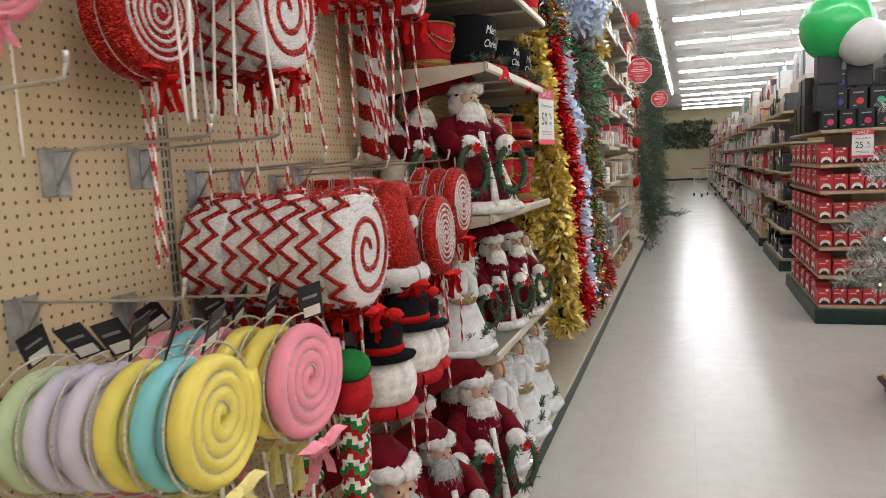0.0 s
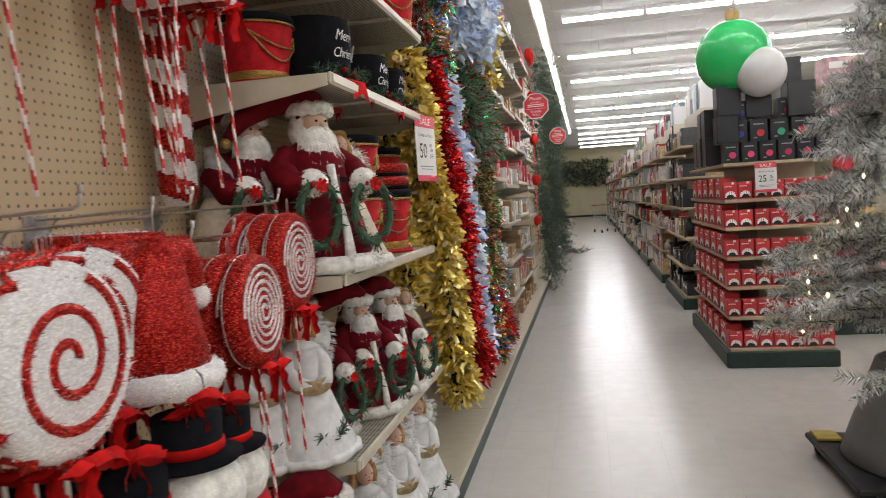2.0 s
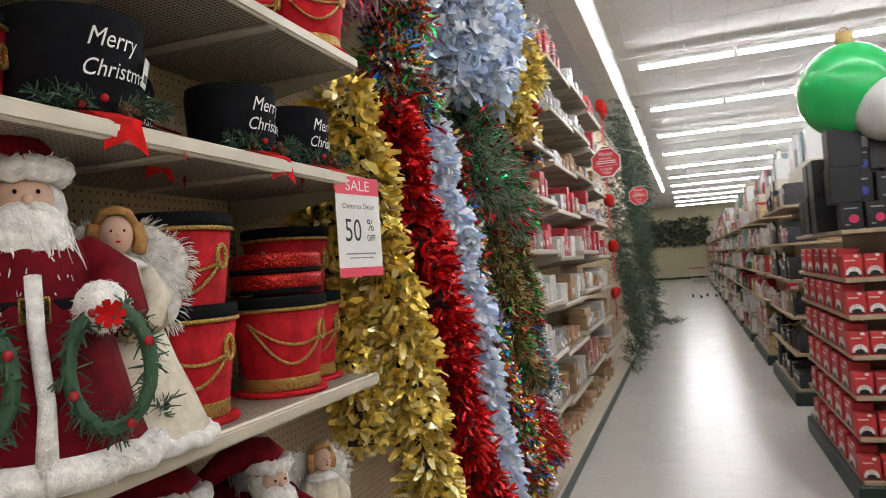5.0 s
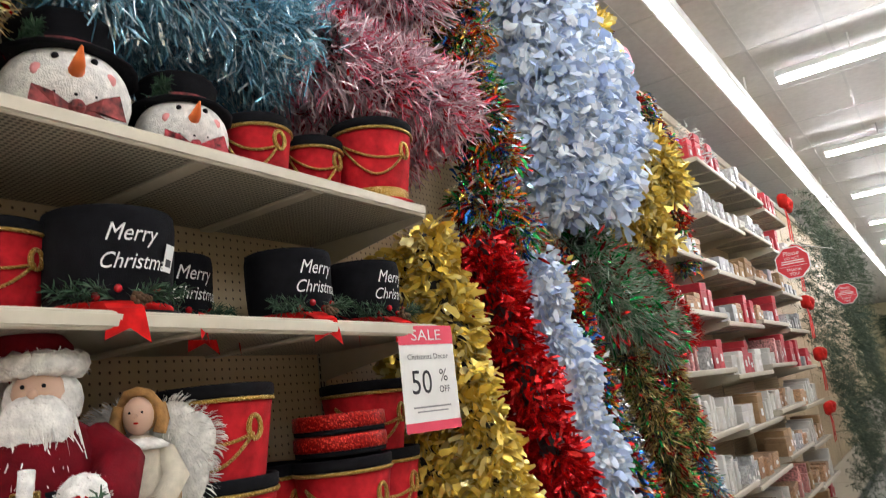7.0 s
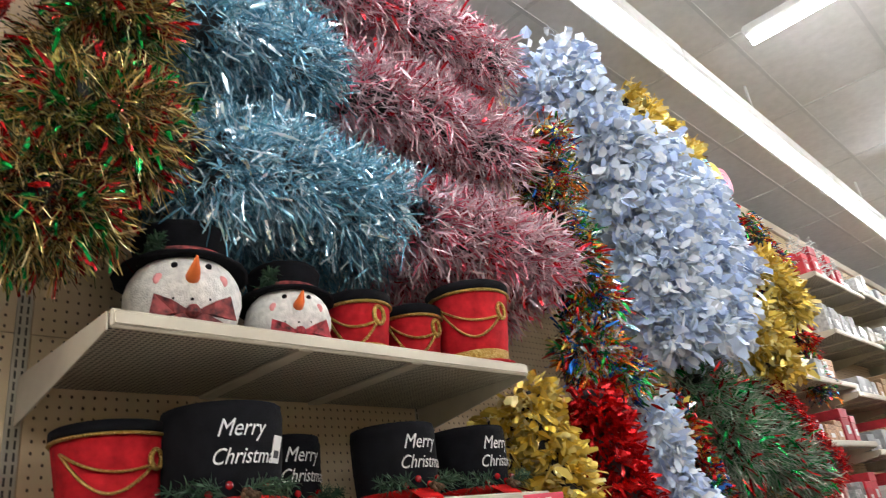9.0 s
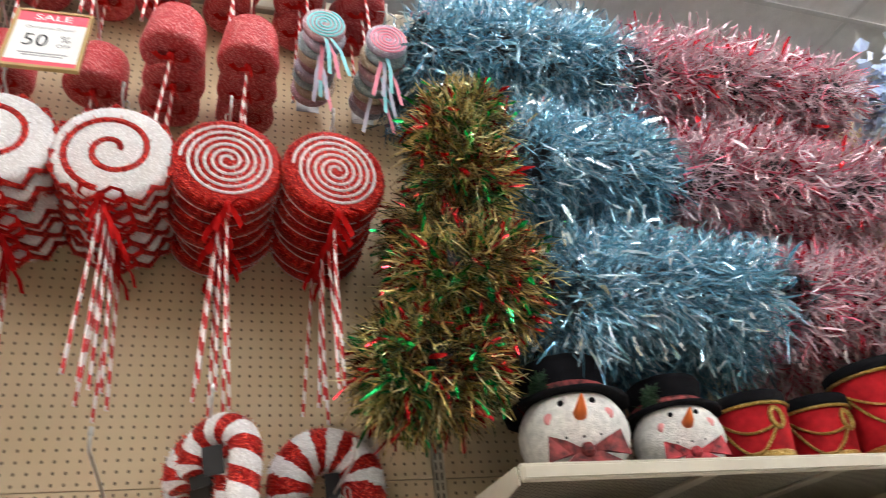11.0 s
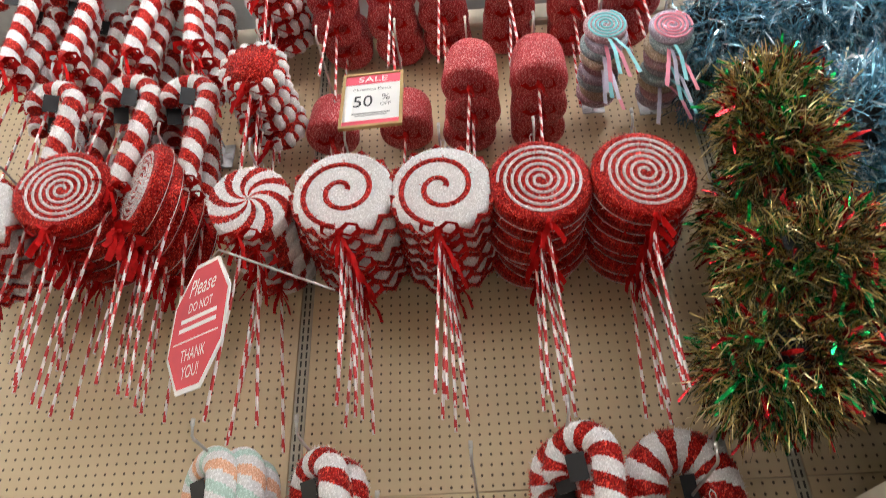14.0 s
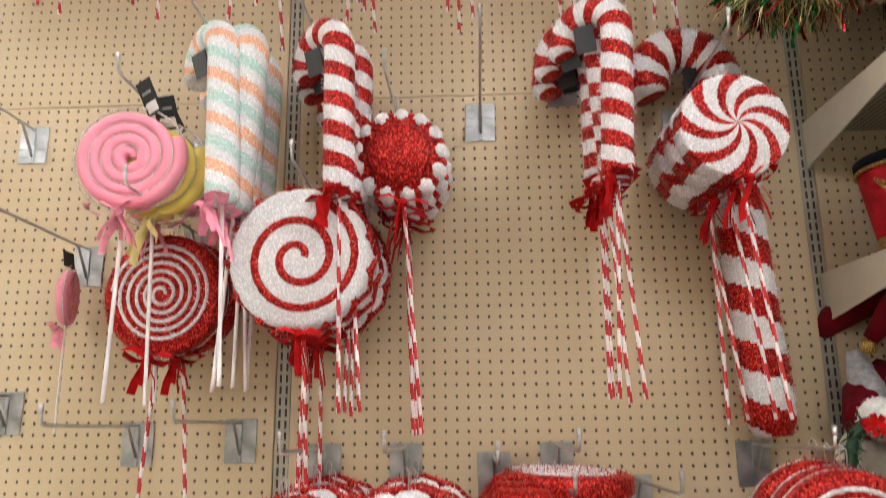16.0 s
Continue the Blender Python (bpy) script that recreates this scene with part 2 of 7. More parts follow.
INKGREY = mat("ink_grey", (0.25, 0.25, 0.26), 0.6)
GOLDFRAME = mat("gold_frame", (0.42, 0.28, 0.11), 0.5, 0.3)
VELVET = mat("red_velvet", (0.42, 0.010, 0.016), 0.75, var=0.35, scale=30, bump=0.3, bscale=400, sheen=0.5)
WINE = mat("wine_velvet", (0.13, 0.002, 0.007), 0.8, var=0.4, scale=26, bump=0.3, bscale=300, sheen=0.5)
BLACKFELT = mat("black_felt", (0.006, 0.006, 0.008), 0.9, var=0.25, scale=40, bump=0.4, bscale=500, sheen=0.2)
GOLDBRAID = glitter("gold_braid", (0.45, 0.27, 0.05), (0.95, 0.75, 0.35), 600, 0.6)
FUR = mat("white_fur", (0.80, 0.78, 0.74), 0.95, var=0.2, scale=60, bump=0.9, bscale=260)
GREYFUR = mat("grey_fur", (0.42, 0.42, 0.43), 0.95, var=0.3, scale=80, bump=0.9, bscale=260)
SKIN = mat("doll_face", (0.62, 0.40, 0.29), 0.5, var=0.06)
HAIR = mat("doll_hair", (0.42, 0.22, 0.07), 0.7, var=0.3, scale=60, bump=0.5)
LINEN = mat("cream_linen", (0.66, 0.60, 0.48), 0.9, var=0.12, scale=60, bump=0.5, bscale=600)
TULLE = mat("white_tulle", (0.72, 0.72, 0.72), 0.7, var=0.15, scale=30, bump=0.4)
PLAID = mat("plaid_ribbon", (0.20, 0.03, 0.03), 0.7, var=0.9, scale=55)
CARROT = mat("carrot_felt", (0.80, 0.17, 0.03), 0.7)
BLUSH = mat("blush_pink", (0.80, 0.33, 0.33), 0.8)
PINE = flakes("pine_needles", [(0.018, 0.055, 0.028), (0.03, 0.085, 0.04), (0.05, 0.10, 0.05)], 0.6, 0.0)
BERRY = mat("red_berry", (0.35, 0.01, 0.015), 0.2, var=0.2, coat=0.5)
TWIG = mat("brown_twig", (0.10, 0.06, 0.035), 0.8, var=0.3, bump=0.4)
WICKER = mat("jute", (0.38, 0.28, 0.16), 0.9, var=0.3, scale=70, bump=0.6)


# ---- shape builders ----
class Geo:
    """Collects vertices and faces, each face with the number of its material."""

    def __init__(self):
        self.v, self.f, self.m = [], [], []

    def add(self, vs, fs, mi=0, mtx=None):
        o = len(self.v)
        self.v += [tuple(mtx @ Vector(p)) for p in vs] if mtx is not None else [tuple(p) for p in vs]
        self.f += [tuple(i + o for i in q) for q in fs]
        self.m += [mi] * len(fs) if isinstance(mi, int) else list(mi)
        return self

    def box(self, x0, x1, y0, y1, z0, z1, mi=0, b=0.0, mtx=None):
        if b <= 0:
            vs = [(x, y, z) for x in (x0, x1) for y in (y0, y1) for z in (z0, z1)]
            fs = [(0, 1, 3, 2), (4, 6, 7, 5), (0, 4, 5, 1), (2, 3, 7, 6), (0, 2, 6, 4), (1, 5, 7, 3)]
            return self.add(vs, fs, mi, mtx)
        b = min(b, (x1 - x0) / 2.1, (y1 - y0) / 2.1, (z1 - z0) / 2.1)
        vs, idx = [], {}
        for i, x in enumerate((x0, x1)):
            for j, y in enumerate((y0, y1)):
                for k, z in enumerate((z0, z1)):
                    sx, sy, sz = b * (1 - 2 * i), b * (1 - 2 * j), b * (1 - 2 * k)
                    for a, p in enumerate(((x, y + sy, z + sz), (x + sx, y, z + sz), (x + sx, y + sy, z))):
                        idx[i, j, k, a] = len(vs)
                        vs.append(p)
        fs = []
        for i in (0, 1):
            fs.append([idx[i, 0, 0, 0], idx[i, 1, 0, 0], idx[i, 1, 1, 0], idx[i, 0, 1, 0]][:: (1 if i else -1)])
            fs.append([idx[0, i, 0, 1], idx[1, i, 0, 1], idx[1, i, 1, 1], idx[0, i, 1, 1]][:: (-1 if i else 1)])
            fs.append([idx[0, 0, i, 2], idx[1, 0, i, 2], idx[1, 1, i, 2], idx[0, 1, i, 2]][:: (1 if i else -1)])
            for j in (0, 1):
                s = 1 if i == j else -1
                fs.append([idx[i, j, 0, 0], idx[i, j, 0, 1], idx[i, j, 1, 1], idx[i, j, 1, 0]][::-s])
                fs.append([idx[i, 0, j, 0], idx[i, 0, j, 2], idx[i, 1, j, 2], idx[i, 1, j, 0]][::s])
                fs.append([idx[0, i, j, 1], idx[0, i, j, 2], idx[1, i, j, 2], idx[1, i, j, 1]][::-s])
                for k in (0, 1):
                    fs.append([idx[i, j, k, 0], idx[i, j, k, 1], idx[i, j, k, 2]])
        return self.add(vs, fs, mi, mtx)

    def lathe(self, prof, n=20, mi=0, mtx=None, wob=0.0):
        """Turns a profile of (radius, height) round z. mi: a number, or a function of (ring, side)."""
        vs, fs, ms = [], [], []
        for i, (r, z) in enumerate(prof):
            for j in range(n):
                a = 2 * math.pi * j / n
                w = 1 + wob * math.sin(j * 2.6 + i * 1.3) if wob else 1
                vs.append((r * w * math.cos(a), r * w * math.sin(a), z))
        for i in range(len(prof) - 1):
            for j in range(n):
                k = (j + 1) % n
                fs.append((i * n + j, i * n + k, (i + 1) * n + k, (i + 1) * n + j))
                ms.append(mi if isinstance(mi, int) else mi(i, j))
        for i, rev in ((0, -1), (len(prof) - 1, 1)):
            if prof[i][0] > 1e-4:
                fs.append(tuple(range(i * n, i * n + n))[::rev])
                ms.append(mi if isinstance(mi, int) else mi(min(i, len(prof) - 2), 0))
        return self.add(vs, fs, ms, mtx)

    def ball(self, c, r, mi=0, n=12, sx=1, sy=1, sz=1, mtx=None):
        prof = [(max(1e-5, math.sin(math.pi * i / (n // 2 + 1))), -math.cos(math.pi * i / (n // 2 + 1))) for i in range(n // 2 + 2)]
        mm = Matrix.Translation(c) @ Matrix.Diagonal((r * sx, r * sy, r * sz, 1))
        return self.lathe(prof, n, mi, mm if mtx is None else mtx @ mm)

    def tube(self, pts, r, n=8, mi=0, mtx=None, cap=True):
        """A round bar along points. r: a number or a list; mi: a number or a function of (ring, side)."""
        pts = [Vector(p) for p in pts]
        vs, fs, ms = [], [], []
        up = Vector((0.13, 0.21, 0.97))
        side = None
        for i, p in enumerate(pts):
            t = (pts[min(i + 1, len(pts) - 1)] - pts[max(i - 1, 0)]).normalized()
            if side is None:
                side = t.cross(up)
                side = (side if side.length > 0.05 else t.cross(Vector((1, 0, 0)))).normalized()
            else:
                side = (side - t * side.dot(t)).normalized()
            b = t.cross(side)
            rr = r if isinstance(r, (int, float)) else r[i]
            for j in range(n):
                a = 2 * math.pi * j / n
                vs.append(p + (side * math.cos(a) + b * math.sin(a)) * rr)
        for i in range(len(pts) - 1):
            for j in range(n):
                k = (j + 1) % n
                fs.append((i * n + j, i * n + k, (i + 1) * n + k, (i + 1) * n + j))
                ms.append(mi if isinstance(mi, int) else mi(i, j))
        if cap:
            fs += [tuple(range(n))[::-1], tuple(range((len(pts) - 1) * n, len(pts) * n))]
            ms += [mi if isinstance(mi, int) else mi(0, 0), mi if isinstance(mi, int) else mi(len(pts) - 2, 0)]
        return self.add(vs, fs, ms, mtx)

    def ribbon(self, pts, w, mi=0, mtx=None, up=(0, 0, 1)):
        pts = [Vector(p) for p in pts]
        vs, fs = [], []
        for i, p in enumerate(pts):
            t = (pts[min(i + 1, len(pts) - 1)] - pts[max(i - 1, 0)])
            s = t.cross(Vector(up))
            s = (s if s.length > 1e-4 else Vector((1, 0, 0))).normalized() * w / 2
            vs += [p - s, p + s]
        for i in range(len(pts) - 1):
            fs.append((2 * i, 2 * i + 1, 2 * i + 3, 2 * i + 2))
        return self.add(vs, fs, mi, mtx)

    def mesh(self, name, mats, smooth=True):
        me = bpy.data.meshes.new(name)
        me.from_pydata(self.v, [], self.f)
        for m in mats if isinstance(mats, (list, tuple)) else [mats]:
            me.materials.append(m)
        me.polygons.foreach_set("material_index", self.m)
        me.polygons.foreach_set("use_smooth", [smooth] * len(self.f))
        me.update()
        return me


def part(name, geo, mats, parent=None, label="", smooth=True, at=None):
    ob = new(name, geo.mesh(name, mats, smooth) if isinstance(geo, Geo) else geo)
    if parent is not None:
        ob.parent = parent
    if at is not None:
        ob.matrix_basis = at
    if label:
        tagged(ob, label)
    return ob


def thing(name, label, category, at=None, group="", kind=""):
    ob = new(name)
    ob.empty_display_size = 0.05
    if at is not None:
        ob.matrix_basis = at
    return tagged(ob, label, category, group, kind)


def solid(name, geo, mats, label, category, at=None, group="", kind="", smooth=True):
    ob = new(name, geo.mesh(name, mats, smooth))
    if at is not None:
        ob.matrix_basis = at
    return tagged(ob, label, category, group, kind)


def fast_mesh(name, verts, quads, mats, mi=None):
    me = bpy.data.meshes.new(name)
    me.from_pydata(np.asarray(verts).reshape(-1, 3).tolist(), [], np.asarray(quads).tolist())
    for m in mats:
        me.materials.append(m)
    if mi is not None:
        me.polygons.foreach_set("material_index", np.asarray(mi, dtype=np.int32))
    me.update()
    return me


def strips(base, way, length, width, droop, rng, twist=1.0):
    """Bent flat strips: two quads each, from base points along ways."""
    n = len(base)
    length = np.asarray(length).reshape(-1, 1) * np.ones((n, 1))
    side = np.cross(way, rng.normal(size=(n, 3)))
    side /= np.linalg.norm(side, axis=1, keepdims=True) + 1e-9
    width = np.asarray(width, float).reshape(-1, 1)
    side *= width / 2
    mid = base + way * length * 0.55
    tip = base + way * length + np.array([0, 0, -1.0]) * droop * length + rng.normal(size=(n, 3)) * length * 0.12
    s2 = side * 1.0 + rng.normal(size=(n, 3)) * width * 0.12 * twist
    v = np.stack([base - side * 0.6, base + side * 0.6, mid - s2, mid + s2, tip - side * 0.55, tip + side * 0.55], 1)
    o = np.arange(n)[:, None] * 6
    q = np.concatenate([o + [0, 1, 3, 2], o + [2, 3, 5, 4]], 0)
    return v.reshape(-1, 3), q


def along(pts, n, rng):
    pts = np.asarray(pts, float)
    seg = np.linalg.norm(np.diff(pts, axis=0), axis=1)
    cum = np.r_[0, np.cumsum(seg)]
    u = rng.uniform(0, cum[-1], n)
    i = np.clip(np.searchsorted(cum, u) - 1, 0, len(seg) - 1)
    f = ((u - cum[i]) / seg[i])[:, None]
    t = np.diff(pts, axis=0)[i] / seg[i][:, None]
    return pts[i] * (1 - f) + pts[i + 1] * f, t


def strand_mesh(name, rope, radius, n, width, mats, droop, rng, share=None, loose=0.7, lng=(0.24, 0.44), broad=1.0):
    """One foil strand: strips stand out all round the rope; a thick filler tube inside, mostly in a painted shade
    colour.
    """
    p, t = along(rope, n, rng)
    d = rng.normal(size=(n, 3))
    d -= t * (d * t).sum(1, keepdims=True) * 0.75
    d /= np.linalg.norm(d, axis=1, keepdims=True)
    ln = radius * rng.uniform(*lng, n)
    out = rng.uniform(0.3, 1.0 - lng[0], (n, 1)) * (1 + 0.15 * np.sin(p.sum(1, keepdims=True) * 31))
    way = d + rng.normal(size=(n, 3)) * loose
    way /= np.linalg.norm(way, axis=1, keepdims=True)
    pick = rng.choice(len(mats) - 1, n, p=share) + 1
    v, q = strips(p + d * radius * out, way, ln, np.where(pick > 1, width * broad, width), droop, rng)
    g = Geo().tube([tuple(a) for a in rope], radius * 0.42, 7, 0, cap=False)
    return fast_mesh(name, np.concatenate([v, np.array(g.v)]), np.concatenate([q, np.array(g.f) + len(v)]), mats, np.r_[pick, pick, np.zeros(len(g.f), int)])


def text_geo(body, size, align="CENTER"):
    """Flat lettering in the built-in font, in the x-y plane."""
    cu = bpy.data.curves.new("lettering", "FONT")
    cu.body, cu.size, cu.align_x, cu.align_y, cu.resolution_u = body, size, align, "CENTER", 3
    ob = bpy.data.objects.new("lettering", cu)
    scene.collection.objects.link(ob)
    me = ob.to_mesh()
    vs = [tuple(v.co) for v in me.vertices]
    fs = [tuple(q.vertices) for q in me.polygons]
    ob.to_mesh_clear()
    bpy.data.objects.remove(ob)
    bpy.data.curves.remove(cu)
    return vs, fs

# ---- structure ----
WALL_X0, NORTH, SOUTH, EAST = -1.6, 44.0, -8.0, 13.0
CEIL = 4.3


def slab(name, x0, x1, y0, y1, z0, z1, m, label, cat, bevel=0.0):
    return solid(name, Geo().box(x0, x1, y0, y1, z0, z1, 0, bevel), m, label, cat, kind="structure", smooth=False)


slab("floor", WALL_X0, EAST, SOUTH, NORTH, -0.1, 0.0, FLOOR, "polished cream vinyl tile floor with scuffs", "floor")
slab("wall_west", WALL_X0 - 0.15, WALL_X0, SOUTH, NORTH, 0, CEIL, CREAM, "plain painted store wall behind the display", "wall")
slab("wall_north", WALL_X0, EAST, NORTH, NORTH + 0.15, 0, CEIL, CREAM, "cream painted back wall of the store", "wall")
slab("wall_south", WALL_X0, EAST, SOUTH - 0.15, SOUTH, 0, CEIL, CREAM, "cream painted store wall", "wall")
slab("wall_east", EAST, EAST + 0.15, SOUTH, NORTH, 0, CEIL, CREAM, "cream painted store wall", "wall")
slab("baseboard", WALL_X0, EAST, NORTH - 0.02, NORTH - 0.002, 0, 0.12, GREENBASE, "dark baseboard along the back wall", "baseboard")

g = Geo()
g.box(WALL_X0, EAST, SOUTH, NORTH, CEIL, CEIL + 0.05)
x = 0.18 - 0.61 * 3
while x < EAST:
    g.box(x - 0.012, x + 0.012, SOUTH, NORTH, CEIL - 0.006, CEIL - 0.001, 1)
    x += 0.61
y = SOUTH + 0.4
while y < NORTH:
    g.box(WALL_X0, EAST, y - 0.012, y + 0.012, CEIL - 0.0045, CEIL - 0.0005, 1)
    y += 1.22
solid("ceiling", g, [TILE, TBAR], "white textured drop ceiling tiles in a metal grid", "ceiling", kind="structure", smooth=False)


# fluorescent lamps across the aisles, and the long strip in front of the wall display
def lamp_row(y, x0, x1):
    n = 0
    xx = x0
    while xx < x1:
        L = thing("ceiling_light", "white fluorescent batten lamp with a lit tube, hung under the ceiling", "light", pose(xx, y, 4.06), "ceiling lamps")
        part("housing", Geo().box(0, 1.2, -0.05, 0.05, 0.03, 0.09, 0, 0.012), FIXTURE, L, smooth=False)
        part("tube", Geo().tube([(0.02, 0, 0), (1.18, 0, 0)], 0.024, 10), TUBE, L)
        part("hanger", Geo().tube([(0.6, 0, 0.09), (0.6, 0, CEIL - 4.06)], 0.008, 6), FIXTURE, L)
        xx += 1.225
        n += 1


for i in range(16):
    lamp_row(-5.85 + 3.0 * i, 0.93, 9.0 if i < 8 else 4.5)

y = -7.0
while y < 26:
    L = thing("strip_light", "white strip lamp with a bright tube along the display wall", "light", pose(0.64, y, 3.89), "strip lamps")
    part("housing", Geo().box(-0.07, 0.07, 0, 2.43, 0.032, 0.11, 0, 0.012), FIXTURE, L, smooth=False)
    part("tube", Geo().tube([(0, 0.02, 0), (0, 2.41, 0)], 0.028, 10), STRIP, L)
    part("hanger", Geo().tube([(0, 1.2, 0.11), (0, 1.2, CEIL - 3.89)], 0.008, 6), FIXTURE, L)
    y += 2.44

# ---- the wall display: panels, uprights, base, shelves ----
SEC = 1.22
PEGTOP = 3.98


def peg_section(y0):
    P = thing("pegboard_bay", "tan pegboard display bay between slotted steel uprights", "display bay", pose(0, y0, 0), "pegboard bays")
    zs = [0.15, 1.09, 2.31, PEGTOP - 0.06]
    for a, b in zip(zs, zs[1:]):
        part("panel", Geo().box(-0.012, 0, 0.018, SEC - 0.018, a + 0.001, b - 0.001, 0, 0.001), PEG, P, smooth=False)
    up = Geo().box(-0.04, -0.004, -0.016, 0.016, 0, PEGTOP)
    z = 0.2
    while z < PEGTOP - 0.05:
        for s in (-0.007, 0.007):
            up.box(-0.004, -0.0025, s - 0.0022, s + 0.0022, z, z + 0.018, 1)
        z += 0.0254
    part("upright", up, [UPRIGHT, SLOT], P, smooth=False)
    part("top_rail", Geo().box(-0.03, 0.022, 0.0, SEC, PEGTOP - 0.055, PEGTOP + 0.03, 0, 0.006), STEEL, P, smooth=False)
    part("base_deck", Geo().box(0.002, 0.52, 0.002, SEC - 0.002, 0.12, 0.15, 0, 0.004), STEEL, P, smooth=False)
    part("kick_plate", Geo().box(0.46, 0.5, 0.0, SEC, 0.0, 0.119), GREENBASE, P, smooth=False)
    return P


bay = peg_section(-SEC * 5)
for i in range(-4, 14):
    copy_thing(bay, pose(0, i * SEC, 0))


def shelf_unit(y0, z, depth=0.48, w=SEC):
    S = thing("metal_shelf", "almond steel shelf with a punched panel and a price-rail front edge", "shelf", pose(0, y0, z), "wall shelves")
    part("panel", Geo().box(0.004, depth - 0.012, 0.006, w - 0.006, -0.022, 0, 0, 0.002), PUNCHED, S, smooth=False)
    lip = Geo().box(depth - 0.012, depth, 0.004, w - 0.004, -0.032, 0.004, 0, 0.004)
    lip.box(depth, depth + 0.004, 0.01, w - 0.01, -0.026, -0.003, 0, 0.001)
    part("front_rail", lip, STEEL, S, smooth=False)
    for yy in (0.0, w - 0.004):
        vs = [(0.0, yy, 0), (depth - 0.012, yy, 0), (depth - 0.012, yy, -0.035), (0.0, yy, -0.11)]
        vs += [(a, yy + 0.004, c) for a, b, c in vs]
        fs = [(0, 1, 2, 3), (7, 6, 5, 4), (0, 4, 5, 1), (1, 5, 6, 2), (2, 6, 7, 3), (3, 7, 4, 0)]
        part("bracket", Geo().add(vs, fs), STEEL, S, smooth=False)
    for yy in (w * 0.36, w * 0.64):
        part("stiffener", Geo().box(0.01, depth - 0.02, yy - 0.02, yy + 0.02, -0.03, -0.0225, 0, 0.002), STEEL, S, smooth=False)
    return S


SHELVES_C = [0.72, 1.27, 1.85, 2.21]
s0 = shelf_unit(0.0, SHELVES_C[0])
for z in SHELVES_C[1:]:
    copy_thing(s0, pose(0, 0, z))
SHELVES_E = [0.51, 0.89, 1.27, 1.65, 2.03, 2.41, 2.85, 3.28]
for k in range(4):
    for z in SHELVES_E:
        if k == 0 and z > 2.5:
            continue
        copy_thing(s0, pose(0, SEC * (3 + k), z - (0.0 if k % 2 == 0 else 0.05)) @ Matrix.Diagonal((0.9, 1, 1, 1)))


# ---- hooks ----
def build_hook():
    H = thing("peg_hook", "zinc wire display hook with a back plate on the pegboard", "hook", pose(0.002, -0.76, 2.237), "peg hooks")
    pl = Geo().box(0, 0.003, -0.036, 0.036, -0.048, 0.048, 0, 0.001)
    pl.box(0.003, 0.006, -0.004, 0.004, -0.046, 0.046, 0, 0.001)
    for zz in (-0.03, -0.01, 0.012, 0.032):
        for s in (-1, 1):
            pl.box(0.003, 0.0042, s * 0.02 - 0.012, s * 0.02 + 0.012, zz - 0.0015, zz + 0.0015, 0)
    part("back_plate", pl, PLATE, H, smooth=False)
    part("wire", Geo().tube([(0.003, 0, -0.03), (0.05, 0, 0.034), (0.06, 0, 0.04), (0.36, 0, 0.05), (0.372, 0, 0.054), (0.378, 0, 0.075)], 0.0034, 6), CHROME, H)
    part("strut", Geo().tube([(0.003, 0, 0.04), (0.08, 0, 0.041)], 0.003, 6), CHROME, H)
    part("tip", Geo().tube([(0.378, 0, 0.073), (0.3785, 0, 0.088)], 0.0046, 8), CHROME, H)
    return H


hook = build_hook()


def hang_hook(y, z):
    return copy_thing(hook, pose(0.002, y, z - 0.05))


# ---- lollipops and canes ----
def bow_geo(seed, size=0.056, tails=4):
    """A tied strip of tulle: two crumpled side loops, loose tails that hang, and the knot."""
    r = random.Random(seed)
    g = Geo()
    for side in (-1, 1):
        L = size * r.uniform(0.7, 1.05)
        lift = r.uniform(-0.25, 0.3) * L
        x0 = r.uniform(0.004, 0.014)
        pts = [(x0, 0, 0), (x0 + 0.012, side * L * 0.45, lift * 0.6 + 0.010), (x0 + 0.010, side * L * 0.9, lift + 0.004), (x0 - 0.002, side * L, lift - 0.006), (x0 - 0.008, side * L * 0.6, lift * 0.5 - 0.012), (x0 - 0.004, 0, -0.002)]
        g.ribbon(pts, r.uniform(0.018, 0.026), 0, up=(r.uniform(0.2, 0.7), 0, 1))
    for i in range(tails):
        L = size * r.uniform(0.8, 1.6)
        sway = r.uniform(-0.55, 0.55) * L
        x0 = r.uniform(0.0, 0.018)
        bx = r.uniform(-0.012, 0.022)
        pts = [(x0, 0, 0), (x0 + bx, sway * 0.35, -L * 0.3), (x0 + bx * 0.6, sway * 0.8, -L * 0.65), (x0 + bx * 1.4, sway, -L)]
        g.ribbon(pts, r.uniform(0.012, 0.022), 0, up=(r.uniform(-0.6, 0.6), 1, r.uniform(-0.2, 0.2)))
    g.ball((0.008, 0, 0), 0.011, 0, 8)
    return g


def stick_geo(L, mats2=True, r=0.0042):
    n = 40
    g = Geo()
    g.tube([(0, 0, -L * i / n) for i in range(n + 1)], r, 8, (lambda i, j: int((i * 0.17 + j / 8) * 2) % 2) if mats2 else 0)
    return g


def rim_prof(R, T, b=0.014):
    return [(R - b, -T / 2), (R - b * 0.4, -T / 2 + b * 0.25), (R, -T / 2 + b), (R, T / 2 - b), (R - b * 0.4, T / 2 - b * 0.25), (R - b, T / 2)]


FACE = Matrix.Rotation(math.pi / 2, 4, "Y")


def spiral_pts(R0, R1, turns, xx, n=26, flip=1):
    k = int(turns * n)
    return [(xx, flip * (R0 + (R1 - R0) * i / k) * math.cos(2 * math.pi * i / n), (R0 + (R1 - R0) * i / k) * math.sin(2 * math.pi * i / n)) for i in range(k + 1)]


